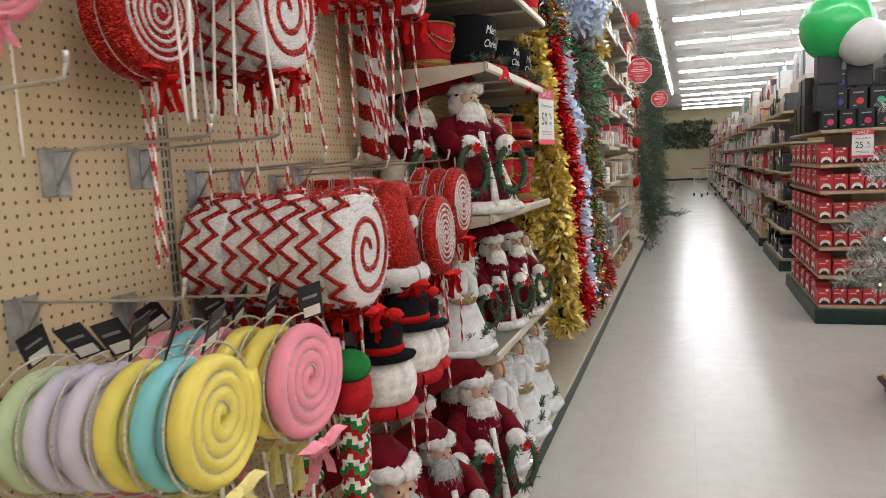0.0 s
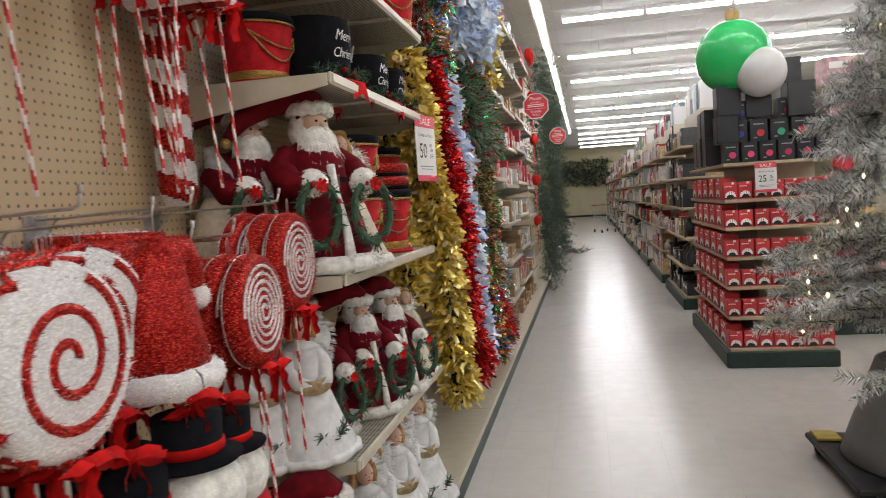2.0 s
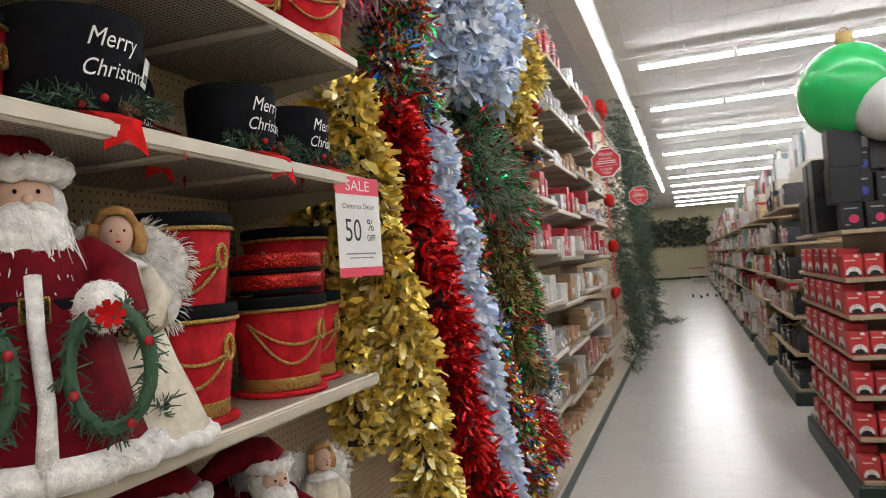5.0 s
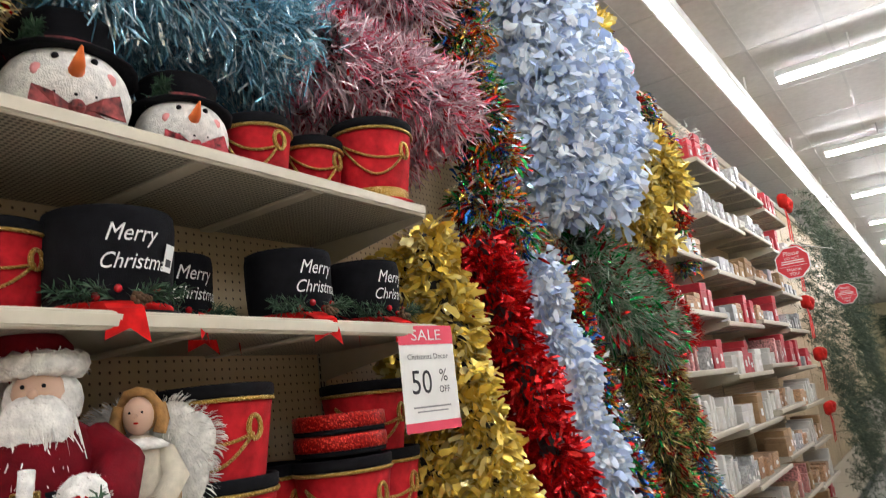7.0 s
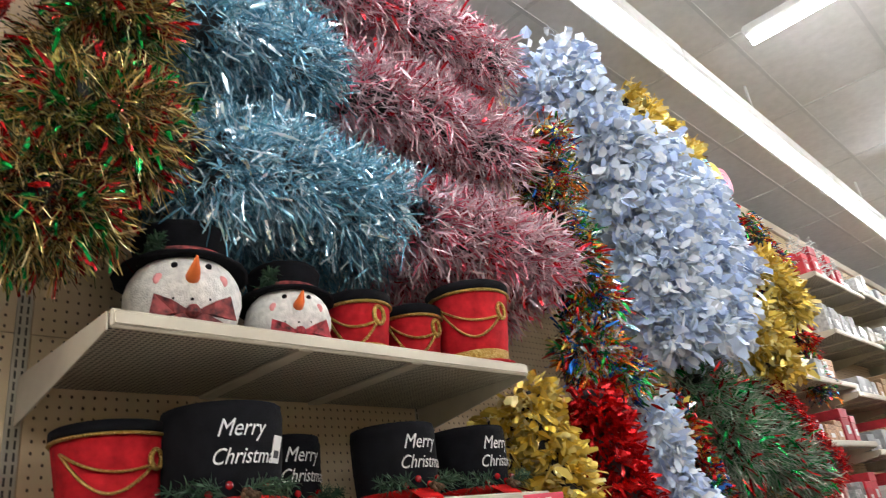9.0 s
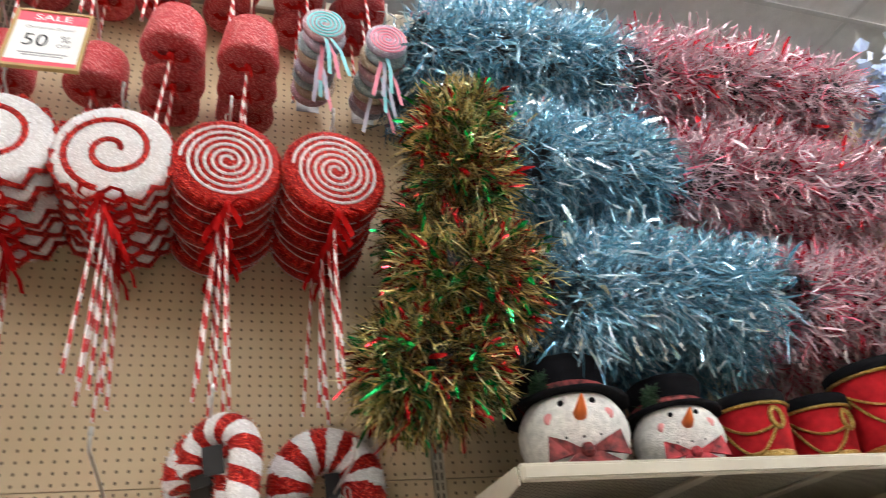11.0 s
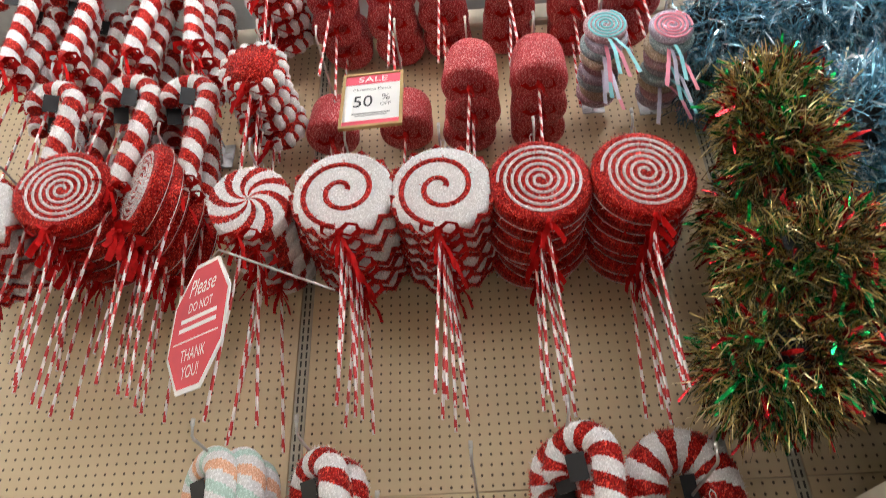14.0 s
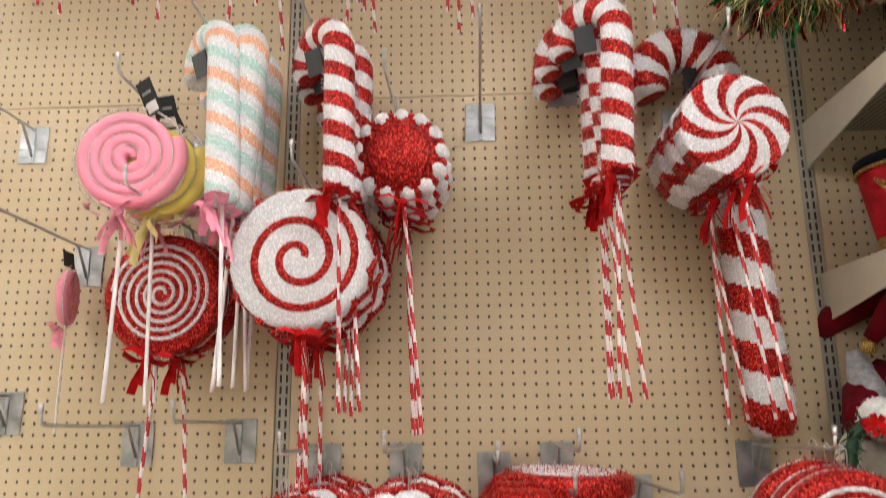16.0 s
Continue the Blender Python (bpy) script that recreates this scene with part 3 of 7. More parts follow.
def band(pts, w, lift):
    """A low rounded rope laid on the disc's face along points."""
    g = Geo()
    pts = [Vector(p) for p in pts]
    vs, fs = [], []
    for i, p in enumerate(pts):
        t = (pts[min(i + 1, len(pts) - 1)] - pts[max(i - 1, 0)]).normalized()
        s = t.cross(Vector((1, 0, 0)))
        vs += [p - s * w / 2, p - s * w * 0.28 + Vector((lift, 0, 0)), p + s * w * 0.28 + Vector((lift, 0, 0)), p + s * w / 2]
    for i in range(len(pts) - 1):
        for j in range(3):
            fs.append((4 * i + j, 4 * i + j + 1, 4 * i + j + 5, 4 * i + j + 4))
    return g.add(vs, fs)


def lolly_root(label, group):
    return thing("lollipop", label, "lollipop", pose(0.3, -6.0, 2.0), group)


def add_stick_bow(L, R, length, bowm, seed, mats=None, bx=0.03):
    part("bow", bow_geo(seed), bowm, L, at=pose(bx, 0, -R - 0.008))
    part("stick", stick_geo(length, mats is None), mats or [STICKRED, STICKWHITE], L, at=pose(0, 0, -R + 0.01))
    part("loop", Geo().tube([(0, 0.004, R - 0.004), (0, 0.006, R + 0.03), (0, 0, R + 0.038), (0, -0.006, R + 0.03), (0, -0.004, R - 0.004)], 0.0014, 5), CHROME, L)


def swirl_white(R, T, turns, label, length=0.4, chev=True, seed=1):
    L = lolly_root(label, "white swirl lollipops")
    part("disc", Geo().lathe(rim_prof(R, T), 40, 0, FACE), WHITE_FUZZ, L)
    part("spiral", band(spiral_pts(0.012, R * 0.86, turns, T / 2 - 0.001), R * 0.12, 0.005), RED_FUZZ, L)
    if chev:
        g = Geo()
        n = 13
        for off in (0.0,):
            pts = []
            for i in range(n * 2 + 1):
                a = 2 * math.pi * i / (2 * n)
                xx = T * off + (0.36 * T if i % 2 else -0.36 * T)
                pts.append((xx, (R + 0.001) * math.cos(a), (R + 0.001) * math.sin(a)))
            g.tube(pts, 0.0085, 6, 0, cap=False)
        part("zigzag_trim", g, RED_FUZZ, L)
    add_stick_bow(L, R, length, RIBBON, seed)
    return L


def swirl_red(R, T, turns, label, length=0.4, seed=2):
    L = lolly_root(label, "red swirl lollipops")
    part("disc", Geo().lathe(rim_prof(R, T), 40, 0, FACE), RED_FUZZ, L)
    part("spiral", band(spiral_pts(0.008, R * 0.83, turns, T / 2 - 0.001), R * 0.066, 0.004), SILVER_FUZZ, L)
    g = Geo()
    for xx in (-T * 0.3,):
        g.tube([(xx, (R + 0.0005) * math.cos(2 * math.pi * i / 36), (R + 0.0005) * math.sin(2 * math.pi * i / 36)) for i in range(37)], 0.0011, 5, 0, cap=False)
    part("silver_trim", g, SILVER_FUZZ, L)
    add_stick_bow(L, R, length, RIBBON, seed)
    return L


def hang_label(parent, R, s=1.0, yaw=12):
    """Black card tag on a loop above a disc, with white printing and a bar code patch."""
    tg = part("hang_tag", Geo().box(-0.0012, 0.0012, -0.024 * s, 0.024 * s, -0.075 * s, 0.0, 0, 0.0006), CARD_BLACK, parent, "black card hang tag", smooth=False, at=pose(0.012, 0.012, R + 0.062, 12, 24, yaw))
    part("bar_code", Geo().box(0.0013, 0.0018, -0.017 * s, 0.017 * s, -0.07 * s, -0.048 * s), CARD_WHITE, tg, smooth=False)
    part("printed_line", Geo().box(0.0013, 0.0018, -0.016 * s, 0.014 * s, -0.030 * s, -0.024 * s), INKGREY, tg, smooth=False)


def swirl_pastel(colour, R, label, bowm, seed=3, length=0.38):
    """One thick foam rope wound into a disc, with a beaded thread in the groove."""
    L = lolly_root(label, "pastel swirl lollipops")
    turns = 4.1
    w = R / (turns + 0.6)
    pts = spiral_pts(w * 0.35, R - w * 0.5, turns, 0.0, 28)
    rad = [w * 0.60 * min(1, 0.5 + i / 20) for i in range(len(pts))]
    g = Geo().tube([(0, b, c) for a, b, c in pts], rad, 10, 0, Matrix.Diagonal((1.35, 1, 1, 1)))
    part("rope_disc", g, PASTEL[colour], L)
    part("beaded_thread", Geo().tube(spiral_pts(w * 0.8, R - w, turns - 1, w * 0.52, 28), 0.0014, 5), BEAD, L)
    part("rim_thread", Geo().tube([(-w * 0.3, R * 0.995 * math.cos(a / 6), R * 0.995 * math.sin(a / 6)) for a in range(38)], 0.002, 5), BEAD, L)
    part("bow", bow_geo(seed, 0.06, 5), bowm, L, at=pose(0.02, 0, -R - 0.006))
    part("stick", stick_geo(length, False, 0.004), [STICKWHITE], L, at=pose(0, 0, -R + 0.01))
    hang_label(L, R - 0.012, 0.95, {"pink": -35, "yellow": 10, "teal": 40, "lavender": -60, "green": -10}[colour])
    return L


def pinwheel(R, T, label, arms=8, seed=4, twist=2.0):
    L = lolly_root(label, "peppermint lollipops")
    prof = [(R * i / 40 if i else 1e-4, T / 2 + 0.012 * (1 - (i / 40) ** 2)) for i in range(41)]
    prof += [(R * 1.01, T / 2 - 0.012), (R * 1.01, -T / 2 + 0.012), (R * 0.93, -T / 2), (1e-4, -T / 2)]
    n = arms * 16

    def pick(i, j):
        u = i / 40 if i < 41 else 1.0
        return int(((j / n * arms * 2 + twist * 1.5 * u) % 2) < 0.85)
    part("disc", Geo().lathe(prof, n, pick, FACE), [WHITE_FUZZ, RED_FUZZ], L)
    add_stick_bow(L, R, 0.46, RIBBON, seed)
    return L


def sunburst(R, T, label, seed=5):
    L = lolly_root(label, "starburst lollipops")
    part("centre", Geo().lathe([(1e-4, T / 2 + 0.016), (R * 0.3, T / 2 + 0.014), (R * 0.6, T / 2 + 0.006), (R * 0.68, T / 2 - 0.01)], 28, 0, FACE), RED_FUZZ, L)
    n = 13
    for c, m in ((0, WHITE_FUZZ), (1, RED_FUZZ)):
        puff = Geo().ball((0, 0, 0), R * (0.21 if c == 0 else 0.16), 0, 8, T / (R * 0.42), 1, 1).mesh("puff", m)
        for i in range(n):
            a = 2 * math.pi * (i + 0.5 * c) / n
            part("puff", puff, None, L, at=pose(0, R * 0.82 * math.cos(a), R * 0.82 * math.sin(a)))
    part("backing", Geo().lathe([(R * 0.8, -T / 2 + 0.004), (R * 0.8, T / 2 - 0.006)], 24, 0, FACE), RED_FUZZ, L)
    add_stick_bow(L, R, 0.46, RIBBON, seed)
    return L


def gumdrop(label, seed=6):
    L = lolly_root(label, "gumdrop lollipops")
    prof = [(0.066, 0), (0.079, 0.004), (0.083, 0.016), (0.079, 0.06), (0.074, 0.115), (0.067, 0.135), (0.052, 0.147), (0.03, 0.15), (1e-4, 0.15)]
    part("drop", Geo().lathe(prof, 28), PINKRED, L)
    part("bow", bow_geo(seed, 0.045, 3), RIBBON, L, at=pose(0.0, 0, -0.006))
    part("stick", stick_geo(0.30), [STICKRED, STICKWHITE], L, at=pose(0, 0, 0))
    part("loop", Geo().tube([(0, 0.003, 0.148), (0, 0.006, 0.175), (0, -0.006, 0.175), (0, -0.003, 0.148)], 0.0014, 5), CHROME, L)
    return L


def cane_geo(h, r, hookr, pitch, cols=2, n=26):
    """A crooked cane, its foot at the origin, the crook towards -y."""
    pts = [(0, 0, h * i / 30) for i in range(31)]
    for i in range(1, 25):
        a = math.pi * 1.12 * i / 24
        pts.append((0, -hookr + hookr * math.cos(a), h + hookr * math.sin(a)))
    step = h / 30
    fine = []
    for i in range(len(pts) - 1):
        for k in range(4):
            fine.append(Vector(pts[i]).lerp(Vector(pts[i + 1]), k / 4))
    fine.append(Vector(pts[-1]))
    rad = [r * min(1.0, 0.72 + i * 0.06, 0.72 + (len(fine) - 1 - i) * 0.06) for i in range(len(fine))]
    return Geo().tube(fine, rad, n, lambda i, j: int(((i * step / 4) / pitch + j / n) * cols) % cols)


def candy_cane(label, h, r, hookr, pitch, mats, group, bowm=None, seed=7, sticklen=0.42, stickm=None):
    C = thing("candy_cane", label, "candy cane", pose(0.3, -6.2, 2.0), group)
    part("cane", cane_geo(h, r, hookr, pitch, len(mats)), mats, C)
    if bowm:
        part("bow", bow_geo(seed, 0.06), bowm, C, at=pose(0.02, 0, -0.005))
        part("stick", stick_geo(sticklen, stickm is None), stickm or [STICKRED, STICKWHITE], C, at=pose(0, 0, 0.01))
    tg = Geo().box(-0.0015, 0.0015, -0.02, 0.02, -0.055, 0, 0, 0.0006)
    part("hang_tag", tg, CARD_BLACK, C, smooth=False, at=pose(r * 0.9, -hookr, h + hookr - r * 1.3, 8, 10, 20))
    return C


def stack(proto, x, y, z, n, step, seed, tilt=5.0, lean=0.0, drop=0.0, first=True):
    """n copies of a thing hung one behind the other on a hook, the first of them foremost."""
    r = random.Random(seed)
    for i in range(n):
        copy_thing(proto, pose(x - step * i, y + r.uniform(-0.012, 0.012) * (i > 0), z + r.uniform(-0.01, 0.006) * (i > 0) - drop * i, r.uniform(-tilt, tilt) * 1.6, r.uniform(-tilt, tilt) * 0.6 , lean + r.uniform(-tilt, tilt) * 0.8))

def pile(ob, seed, density=15000, length=0.0085, width=0.0016):
    """Short cut tinsel standing on the red and white surfaces of a thing, as one mesh."""
    rng = np.random.default_rng(seed)
    V, Q, M, o = [], [], [], 0
    for ch in list(ob.children):
        me = ch.data
        kinds = [(1 if m == RED_FUZZ else 2 if m in (WHITE_FUZZ, SILVER_FUZZ) else 0) for m in me.materials]
        if not any(kinds):
            continue
        mid = sum((v.co for v in me.vertices), Vector()) / len(me.vertices)
        base = ch.name.split(".")[0]
        for f in me.polygons:
            k = kinds[f.material_index]
            if not k or len(f.vertices) > 4 and base != "disc":
                continue
            n = rng.poisson(f.area * density)
            if not n:
                continue
            nrm = f.normal.copy()
            if base == "spiral":
                nrm = Vector((1, 0, 0))
            elif base in ("disc", "centre") and nrm.dot(f.center - mid) < 0:
                nrm = -nrm
            if nrm.x < -0.6 and base == "disc":
                continue
            if len(f.vertices) > 4:
                R = (me.vertices[f.vertices[0]].co - f.center).length
                a, q = rng.uniform(0, 2 * math.pi, n), R * np.sqrt(rng.uniform(0, 1, n))
                p = np.c_[np.full(n, f.center.x), q * np.cos(a), q * np.sin(a)]
            else:
                c = [np.array(me.vertices[i].co) for i in f.vertices]
                u, w = rng.uniform(0, 1, (n, 1)), rng.uniform(0, 1, (n, 1))
                last = c[3] if len(c) == 4 else c[2]
                p = (c[0] * (1 - u) + c[1] * u) * (1 - w) + (last * (1 - u) + c[2] * u) * w
            d = np.array(nrm) * 0.55 + rng.normal(size=(n, 3)) * 0.5
            d /= np.linalg.norm(d, axis=1, keepdims=True)
            sd = np.cross(d, rng.normal(size=(n, 3)))
            sd *= width / 2 / (np.linalg.norm(sd, axis=1, keepdims=True) + 1e-9)
            tip = p + d * length * rng.uniform(0.5, 1.1, (n, 1))
            V.append(np.stack([p - sd, p + sd, tip + sd * 0.6, tip - sd * 0.6], 1).reshape(-1, 3))
            Q.append(np.arange(n)[:, None] * 4 + [0, 1, 2, 3] + o)
            M.append(np.full(n, k - 1))
            o += 4 * n
    tagged(part("tinsel_pile", fast_mesh("tinsel_pile", np.concatenate(V), np.concatenate(Q), [RED_STRAND, WHITE_STRAND], np.concatenate(M)), None, ob, "short glittering cut tinsel"), kind="stuff")


SW = swirl_white(0.128, 0.046, 1.75, "white tinsel lollipop with one red spiral, red bow and striped stick")
SR = swirl_red(0.128, 0.05, 5.5, "red tinsel lollipop with a fine white spiral and red bow")
SWB = swirl_white(0.14, 0.062, 2.2, "large white tinsel lollipop with red spiral face and zigzag rim", 0.42, True, 11)
PW = pinwheel(0.104, 0.06, "red and white peppermint pinwheel lollipop with red bow")
SB = sunburst(0.1, 0.06, "red tinsel lollipop with a rim of white and red puffs")
GD = gumdrop("sugared red gumdrop lollipop on a striped stick")
CC = candy_cane("red and white tinsel candy cane with a red bow", 0.32, 0.03, 0.055, 0.075, [WHITE_FUZZ, RED_FUZZ], "small candy canes", RIBBON, 8)
CL = candy_cane("thick white and red tinsel candy cane hung from a hook", 0.30, 0.031, 0.06, 0.062, [WHITE_FUZZ, RED_FUZZ], "thick candy canes", RIBBON, 9)
CP = candy_cane("pastel peach and mint tinsel candy cane with a pink bow", 0.34, 0.034, 0.06, 0.10, [WHITE_FUZZ, PEACH, WHITE_FUZZ, MINT], "pastel candy canes", PINK_RIBBON, 10, 0.36, [STICKWHITE])
CBIG = candy_cane("large plush white and wine-red candy cane", 0.78, 0.05, 0.085, 0.12, [WHITE_FUZZ, RED_FUZZ], "large candy canes")
PASTELS = {c: swirl_pastel(c, 0.112, f"{c} foam rope lollipop with beaded thread and {b} bow", bm, 20 + i) for i, (c, b, bm) in enumerate((("pink", "pink", PINK_RIBBON), ("yellow", "yellow", YEL_RIBBON), ("teal", "yellow", YEL_RIBBON), ("lavender", "pink", PINK_RIBBON), ("green", "yellow", YEL_RIBBON)))}
PROTOS = [SW, SR, SWB, PW, SB, GD, CC, CL, CP, CBIG, *PASTELS.values()]

for i, p in enumerate((SW, SR, SWB, PW, SB, CC, CL, CBIG)):
    pile(p, 500 + i)
# upper rows on the bay next to the shelves
for k, (y, z) in enumerate(((-1.131, 3.752), (-0.944, 3.761), (-0.791, 3.77), (-0.579, 3.764), (-0.365, 3.744), (-0.18, 3.753))):
    hang_hook(y, z + 0.17)
    stack(GD, 0.30, y, z, 3, 0.105, 30 + k, 3)
for k, (y, z, x, n) in enumerate(((-0.715, 3.345, 0.30, 3), (-0.521, 3.34, 0.30, 3), (-1.15, 3.36, 0.11, 1), (-0.92, 3.36, 0.11, 1))):
    hang_hook(y, z + 0.17)
    stack(GD, x, y, z, n, 0.105, 40 + k, 3)
for k, (y, z, p) in enumerate(((-1.048, 2.968, SW), (-0.802, 2.958, SW), (-0.558, 2.956, SR), (-0.308, 2.956, SR))):
    hang_hook(y, z + 0.16)
    stack(p, 0.352, y, z, 7, 0.047, 50 + k, 3.0, lean=(0, 0, 0, 4)[k])

# middle row
hang_hook(-1.468, 2.21)
stack(PASTELS["pink"], 0.30, -1.468, 2.06, 1, 0.06, 60, 2, lean=8)
stack(PASTELS["yellow"], 0.235, -1.445, 2.055, 1, 0.06, 61, 2, lean=8)
stack(PASTELS["pink"], 0.175, -1.462, 2.06, 1, 0.06, 62, 2, lean=8)
hang_hook(-1.335, 2.365)
stack(CP, 0.31, -1.27, 1.955, 5, 0.05, 63, 4, lean=-42)
hang_hook(-1.115, 2.36)
stack(CL, 0.31, -1.04, 1.965, 4, 0.055, 64, 4, lean=-42)
hang_hook(-0.945, 2.20)
stack(SB, 0.25, -0.928, 2.064, 3, 0.07, 65, 4)
hang_hook(-0.56, 2.37)
stack(CL, 0.32, -0.505, 1.985, 5, 0.05, 66, 4, lean=-36)
hang_hook(-0.29, 2.26)
stack(PW, 0.29, -0.277, 2.088, 4, 0.064, 67, 4)
hang_hook(-0.19, 2.42)
copy_thing(CBIG, pose(0.085, -0.175, 1.50, 3, 0, 6))
hang_hook(-1.118, 2.02)
stack(SWB, 0.27, -1.118, 1.85, 4, 0.066, 68, 3)
hang_hook(-1.433, 1.98)
stack(SR, 0.17, -1.43, 1.80, 2, 0.06, 69, 4)
hang_hook(-1.70, 1.95)
copy_thing(PASTELS["pink"], pose(0.09, -1.69, 1.815, 0, 0, -72) @ Matrix.Diagonal((0.62, 0.62, 0.62, 1)))
for y, z in ((-1.87, 2.26), (-1.546, 1.54), (-1.311, 1.545), (-1.857, 1.61)):
    hang_hook(y, z)
# bay by the start of the walk, upper rows
for k, (y, z) in enumerate(((-1.93, 3.55), (-1.735, 3.55), (-1.535, 3.55), (-2.12, 3.55))):
    hang_hook(y - 0.05, z + 0.42)
    stack(CC, 0.33, y, z, 4, 0.07, 70 + k, 5, lean=4)
for k, (y, z) in enumerate(((-1.67, 3.05), (-1.49, 3.05), (-1.88, 3.05))):
    hang_hook(y - 0.05, z + 0.42)
    stack(CC, 0.33, y, z, 4, 0.07, 75 + k, 5, lean=6)
for k, (y, z) in enumerate(((-1.33, 3.85), (-1.33, 3.44))):
    hang_hook(y, z + 0.14)
    stack(SB, 0.35, y, z, 4, 0.075, 80 + k, 4)
hang_hook(-1.79, 3.2)
stack(SR, 0.35, -1.79, 3.04, 6, 0.055, 82, 4, lean=4)
hang_hook(-1.56, 3.2)
stack(SR, 0.35, -1.57, 3.03, 6, 0.055, 83, 3, lean=-42)
hang_hook(-2.0, 3.15)
stack(SW, 0.35, -2.03, 2.98, 5, 0.055, 84, 4)
hang_hook(-1.30, 3.12)
stack(PW, 0.33, -1.29, 2.97, 5, 0.065, 85, 4, lean=6)
# lower rows seen at the start
hang_hook(-1.12, 1.49)
hang_hook(-0.94, 1.49)
stack(SWB, 0.43, -1.092, 1.276, 8, 0.054, 90, 3)
stack(SWB, 0.34, -0.905, 1.285, 4, 0.06, 93, 3)
hang_hook(-0.445, 1.42)
stack(SR, 0.42, -0.458, 1.245, 3, 0.062, 91, 3)
hang_hook(-0.19, 1.49)
stack(SR, 0.40, -0.19, 1.332, 3, 0.062, 92, 3)
hang_hook(-0.61, 1.49)
for i in range(2):
    flat = copy_thing(SR, pose(0.16 + 0.02 * i, -0.61 + 0.01 * i, 1.415 - 0.056 * i, 4, -88 + 3 * i, 84))
    for ch in list(flat.children):
        if ch.name.split(".")[0] in ("stick", "bow", "loop"):
            bpy.data.objects.remove(ch)
hang_hook(-1.655, 1.26)
for i, c in enumerate(("yellow", "teal", "yellow", "lavender", "lavender", "green")):
    copy_thing(PASTELS[c], pose(0.42 - 0.068 * i, -1.655 - 0.006 * i, 1.055 - 0.006 * i, 3 * i, 0, 3 - i) @ Matrix.Diagonal((1.1, 1.16, 1.16, 1)))
hang_hook(-1.40, 1.22)
for i, c in enumerate(("pink", "yellow", "yellow", "pink", "teal", "pink")):
    copy_thing(PASTELS[c], pose(0.42 - 0.068 * i, -1.352 - 0.004 * i, 1.035 - 0.004 * i, 5 * i, 0, -3 + i) @ Matrix.Diagonal((1.1, 1.22, 1.22, 1)))
for p in PROTOS:
    for o in (*p.children_recursive, p):
        bpy.data.objects.remove(o)

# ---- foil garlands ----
# near-black filler inside the strands: paints the shade deep between the strips
CORE_SHADE = mat("garland_core_shade", (0.02, 0.02, 0.022), 0.7)
GOLD = flakes("gold_foil", [(0.88, 0.70, 0.20), (0.70, 0.51, 0.10), (0.97, 0.88, 0.48), (0.80, 0.62, 0.15)], 0.3, 0.75)
REDF = flakes("red_foil", [(0.66, 0.015, 0.02), (0.45, 0.008, 0.012), (0.85, 0.05, 0.05)], 0.26, 0.75)
LBLUE = flakes("pale_blue_film", [(0.62, 0.73, 0.90), (0.74, 0.82, 0.92), (0.85, 0.89, 0.94), (0.52, 0.64, 0.88)], 0.35, 0.0)
BLUEF = flakes("ice_blue_foil", [(0.26, 0.54, 0.68), (0.40, 0.68, 0.82), (0.74, 0.88, 0.95), (0.15, 0.38, 0.52)], 0.26, 0.7)
PINKF = flakes("pink_white_tinsel", [(0.62, 0.13, 0.20), (0.80, 0.58, 0.63), (0.74, 0.64, 0.68), (0.55, 0.40, 0.45)], 0.3, 0.5)
HOTRED = flakes("hot_red_foil", [(0.8, 0.04, 0.06)], 0.2, 0.7)
MULTI = flakes("mixed_foil", [(0.8, 0.03, 0.04), (0.04, 0.50, 0.12), (0.80, 0.62, 0.14), (0.04, 0.20, 0.70), (0.75, 0.75, 0.77), (0.8, 0.24, 0.03)], 0.22, 0.8)
GRNF = flakes("green_red_tinsel", [(0.06, 0.17, 0.09), (0.11, 0.24, 0.14), (0.42, 0.48, 0.42), (0.28, 0.36, 0.30)], 0.35, 0.4)
GRNSPARK = flakes("green_red_spark", [(0.01, 0.5, 0.12), (0.6, 0.02, 0.03)], 0.15, 0.8)
# the near-black among OLIVE's golds paints in shaded gaps; its dark green is tinsel
OLIVE = flakes("antique_gold_tinsel", [(0.70, 0.54, 0.20), (0.34, 0.25, 0.08), (0.92, 0.80, 0.46), (0.05, 0.05, 0.02), (0.03, 0.08, 0.03), (0.14, 0.08, 0.03), (0.55, 0.40, 0.13)], 0.28, 0.7)
ICEF = flakes("ice_silver_foil", [(0.70, 0.86, 0.92), (0.45, 0.68, 0.80), (0.9, 0.95, 0.97)], 0.18, 0.85)
SILV = flakes("silver_foil", [(0.55, 0.55, 0.56), (0.4, 0.4, 0.42)], 0.2, 0.9)


def garland(label, ropes, radius, n, width, mats, seed, droop=0.25, share=None, lng=(0.24, 0.44), broad=1.0, core=None):
    T = thing("tinsel_garland", label, "garland", None, "foil garlands")
    rng = np.random.default_rng(seed)
    for rope in ropes:
        part("strand", strand_mesh("strand", rope, radius, int(n * 1.2), width, [core or CORE_SHADE, *mats], droop, rng, share, 0.7, lng, broad), None, T)
    return T


def roll(y0, y1, x, z, sag, seed, zz=0.0, k=9):
    r = random.Random(seed)
    pts = []
    for i in range(k):
        u = i / (k - 1)
        pts.append((x + r.uniform(-0.03, 0.03), y0 + (y1 - y0) * u, z + zz * u - sag * math.sin(math.pi * u) + r.uniform(-0.015, 0.015)))
    return pts


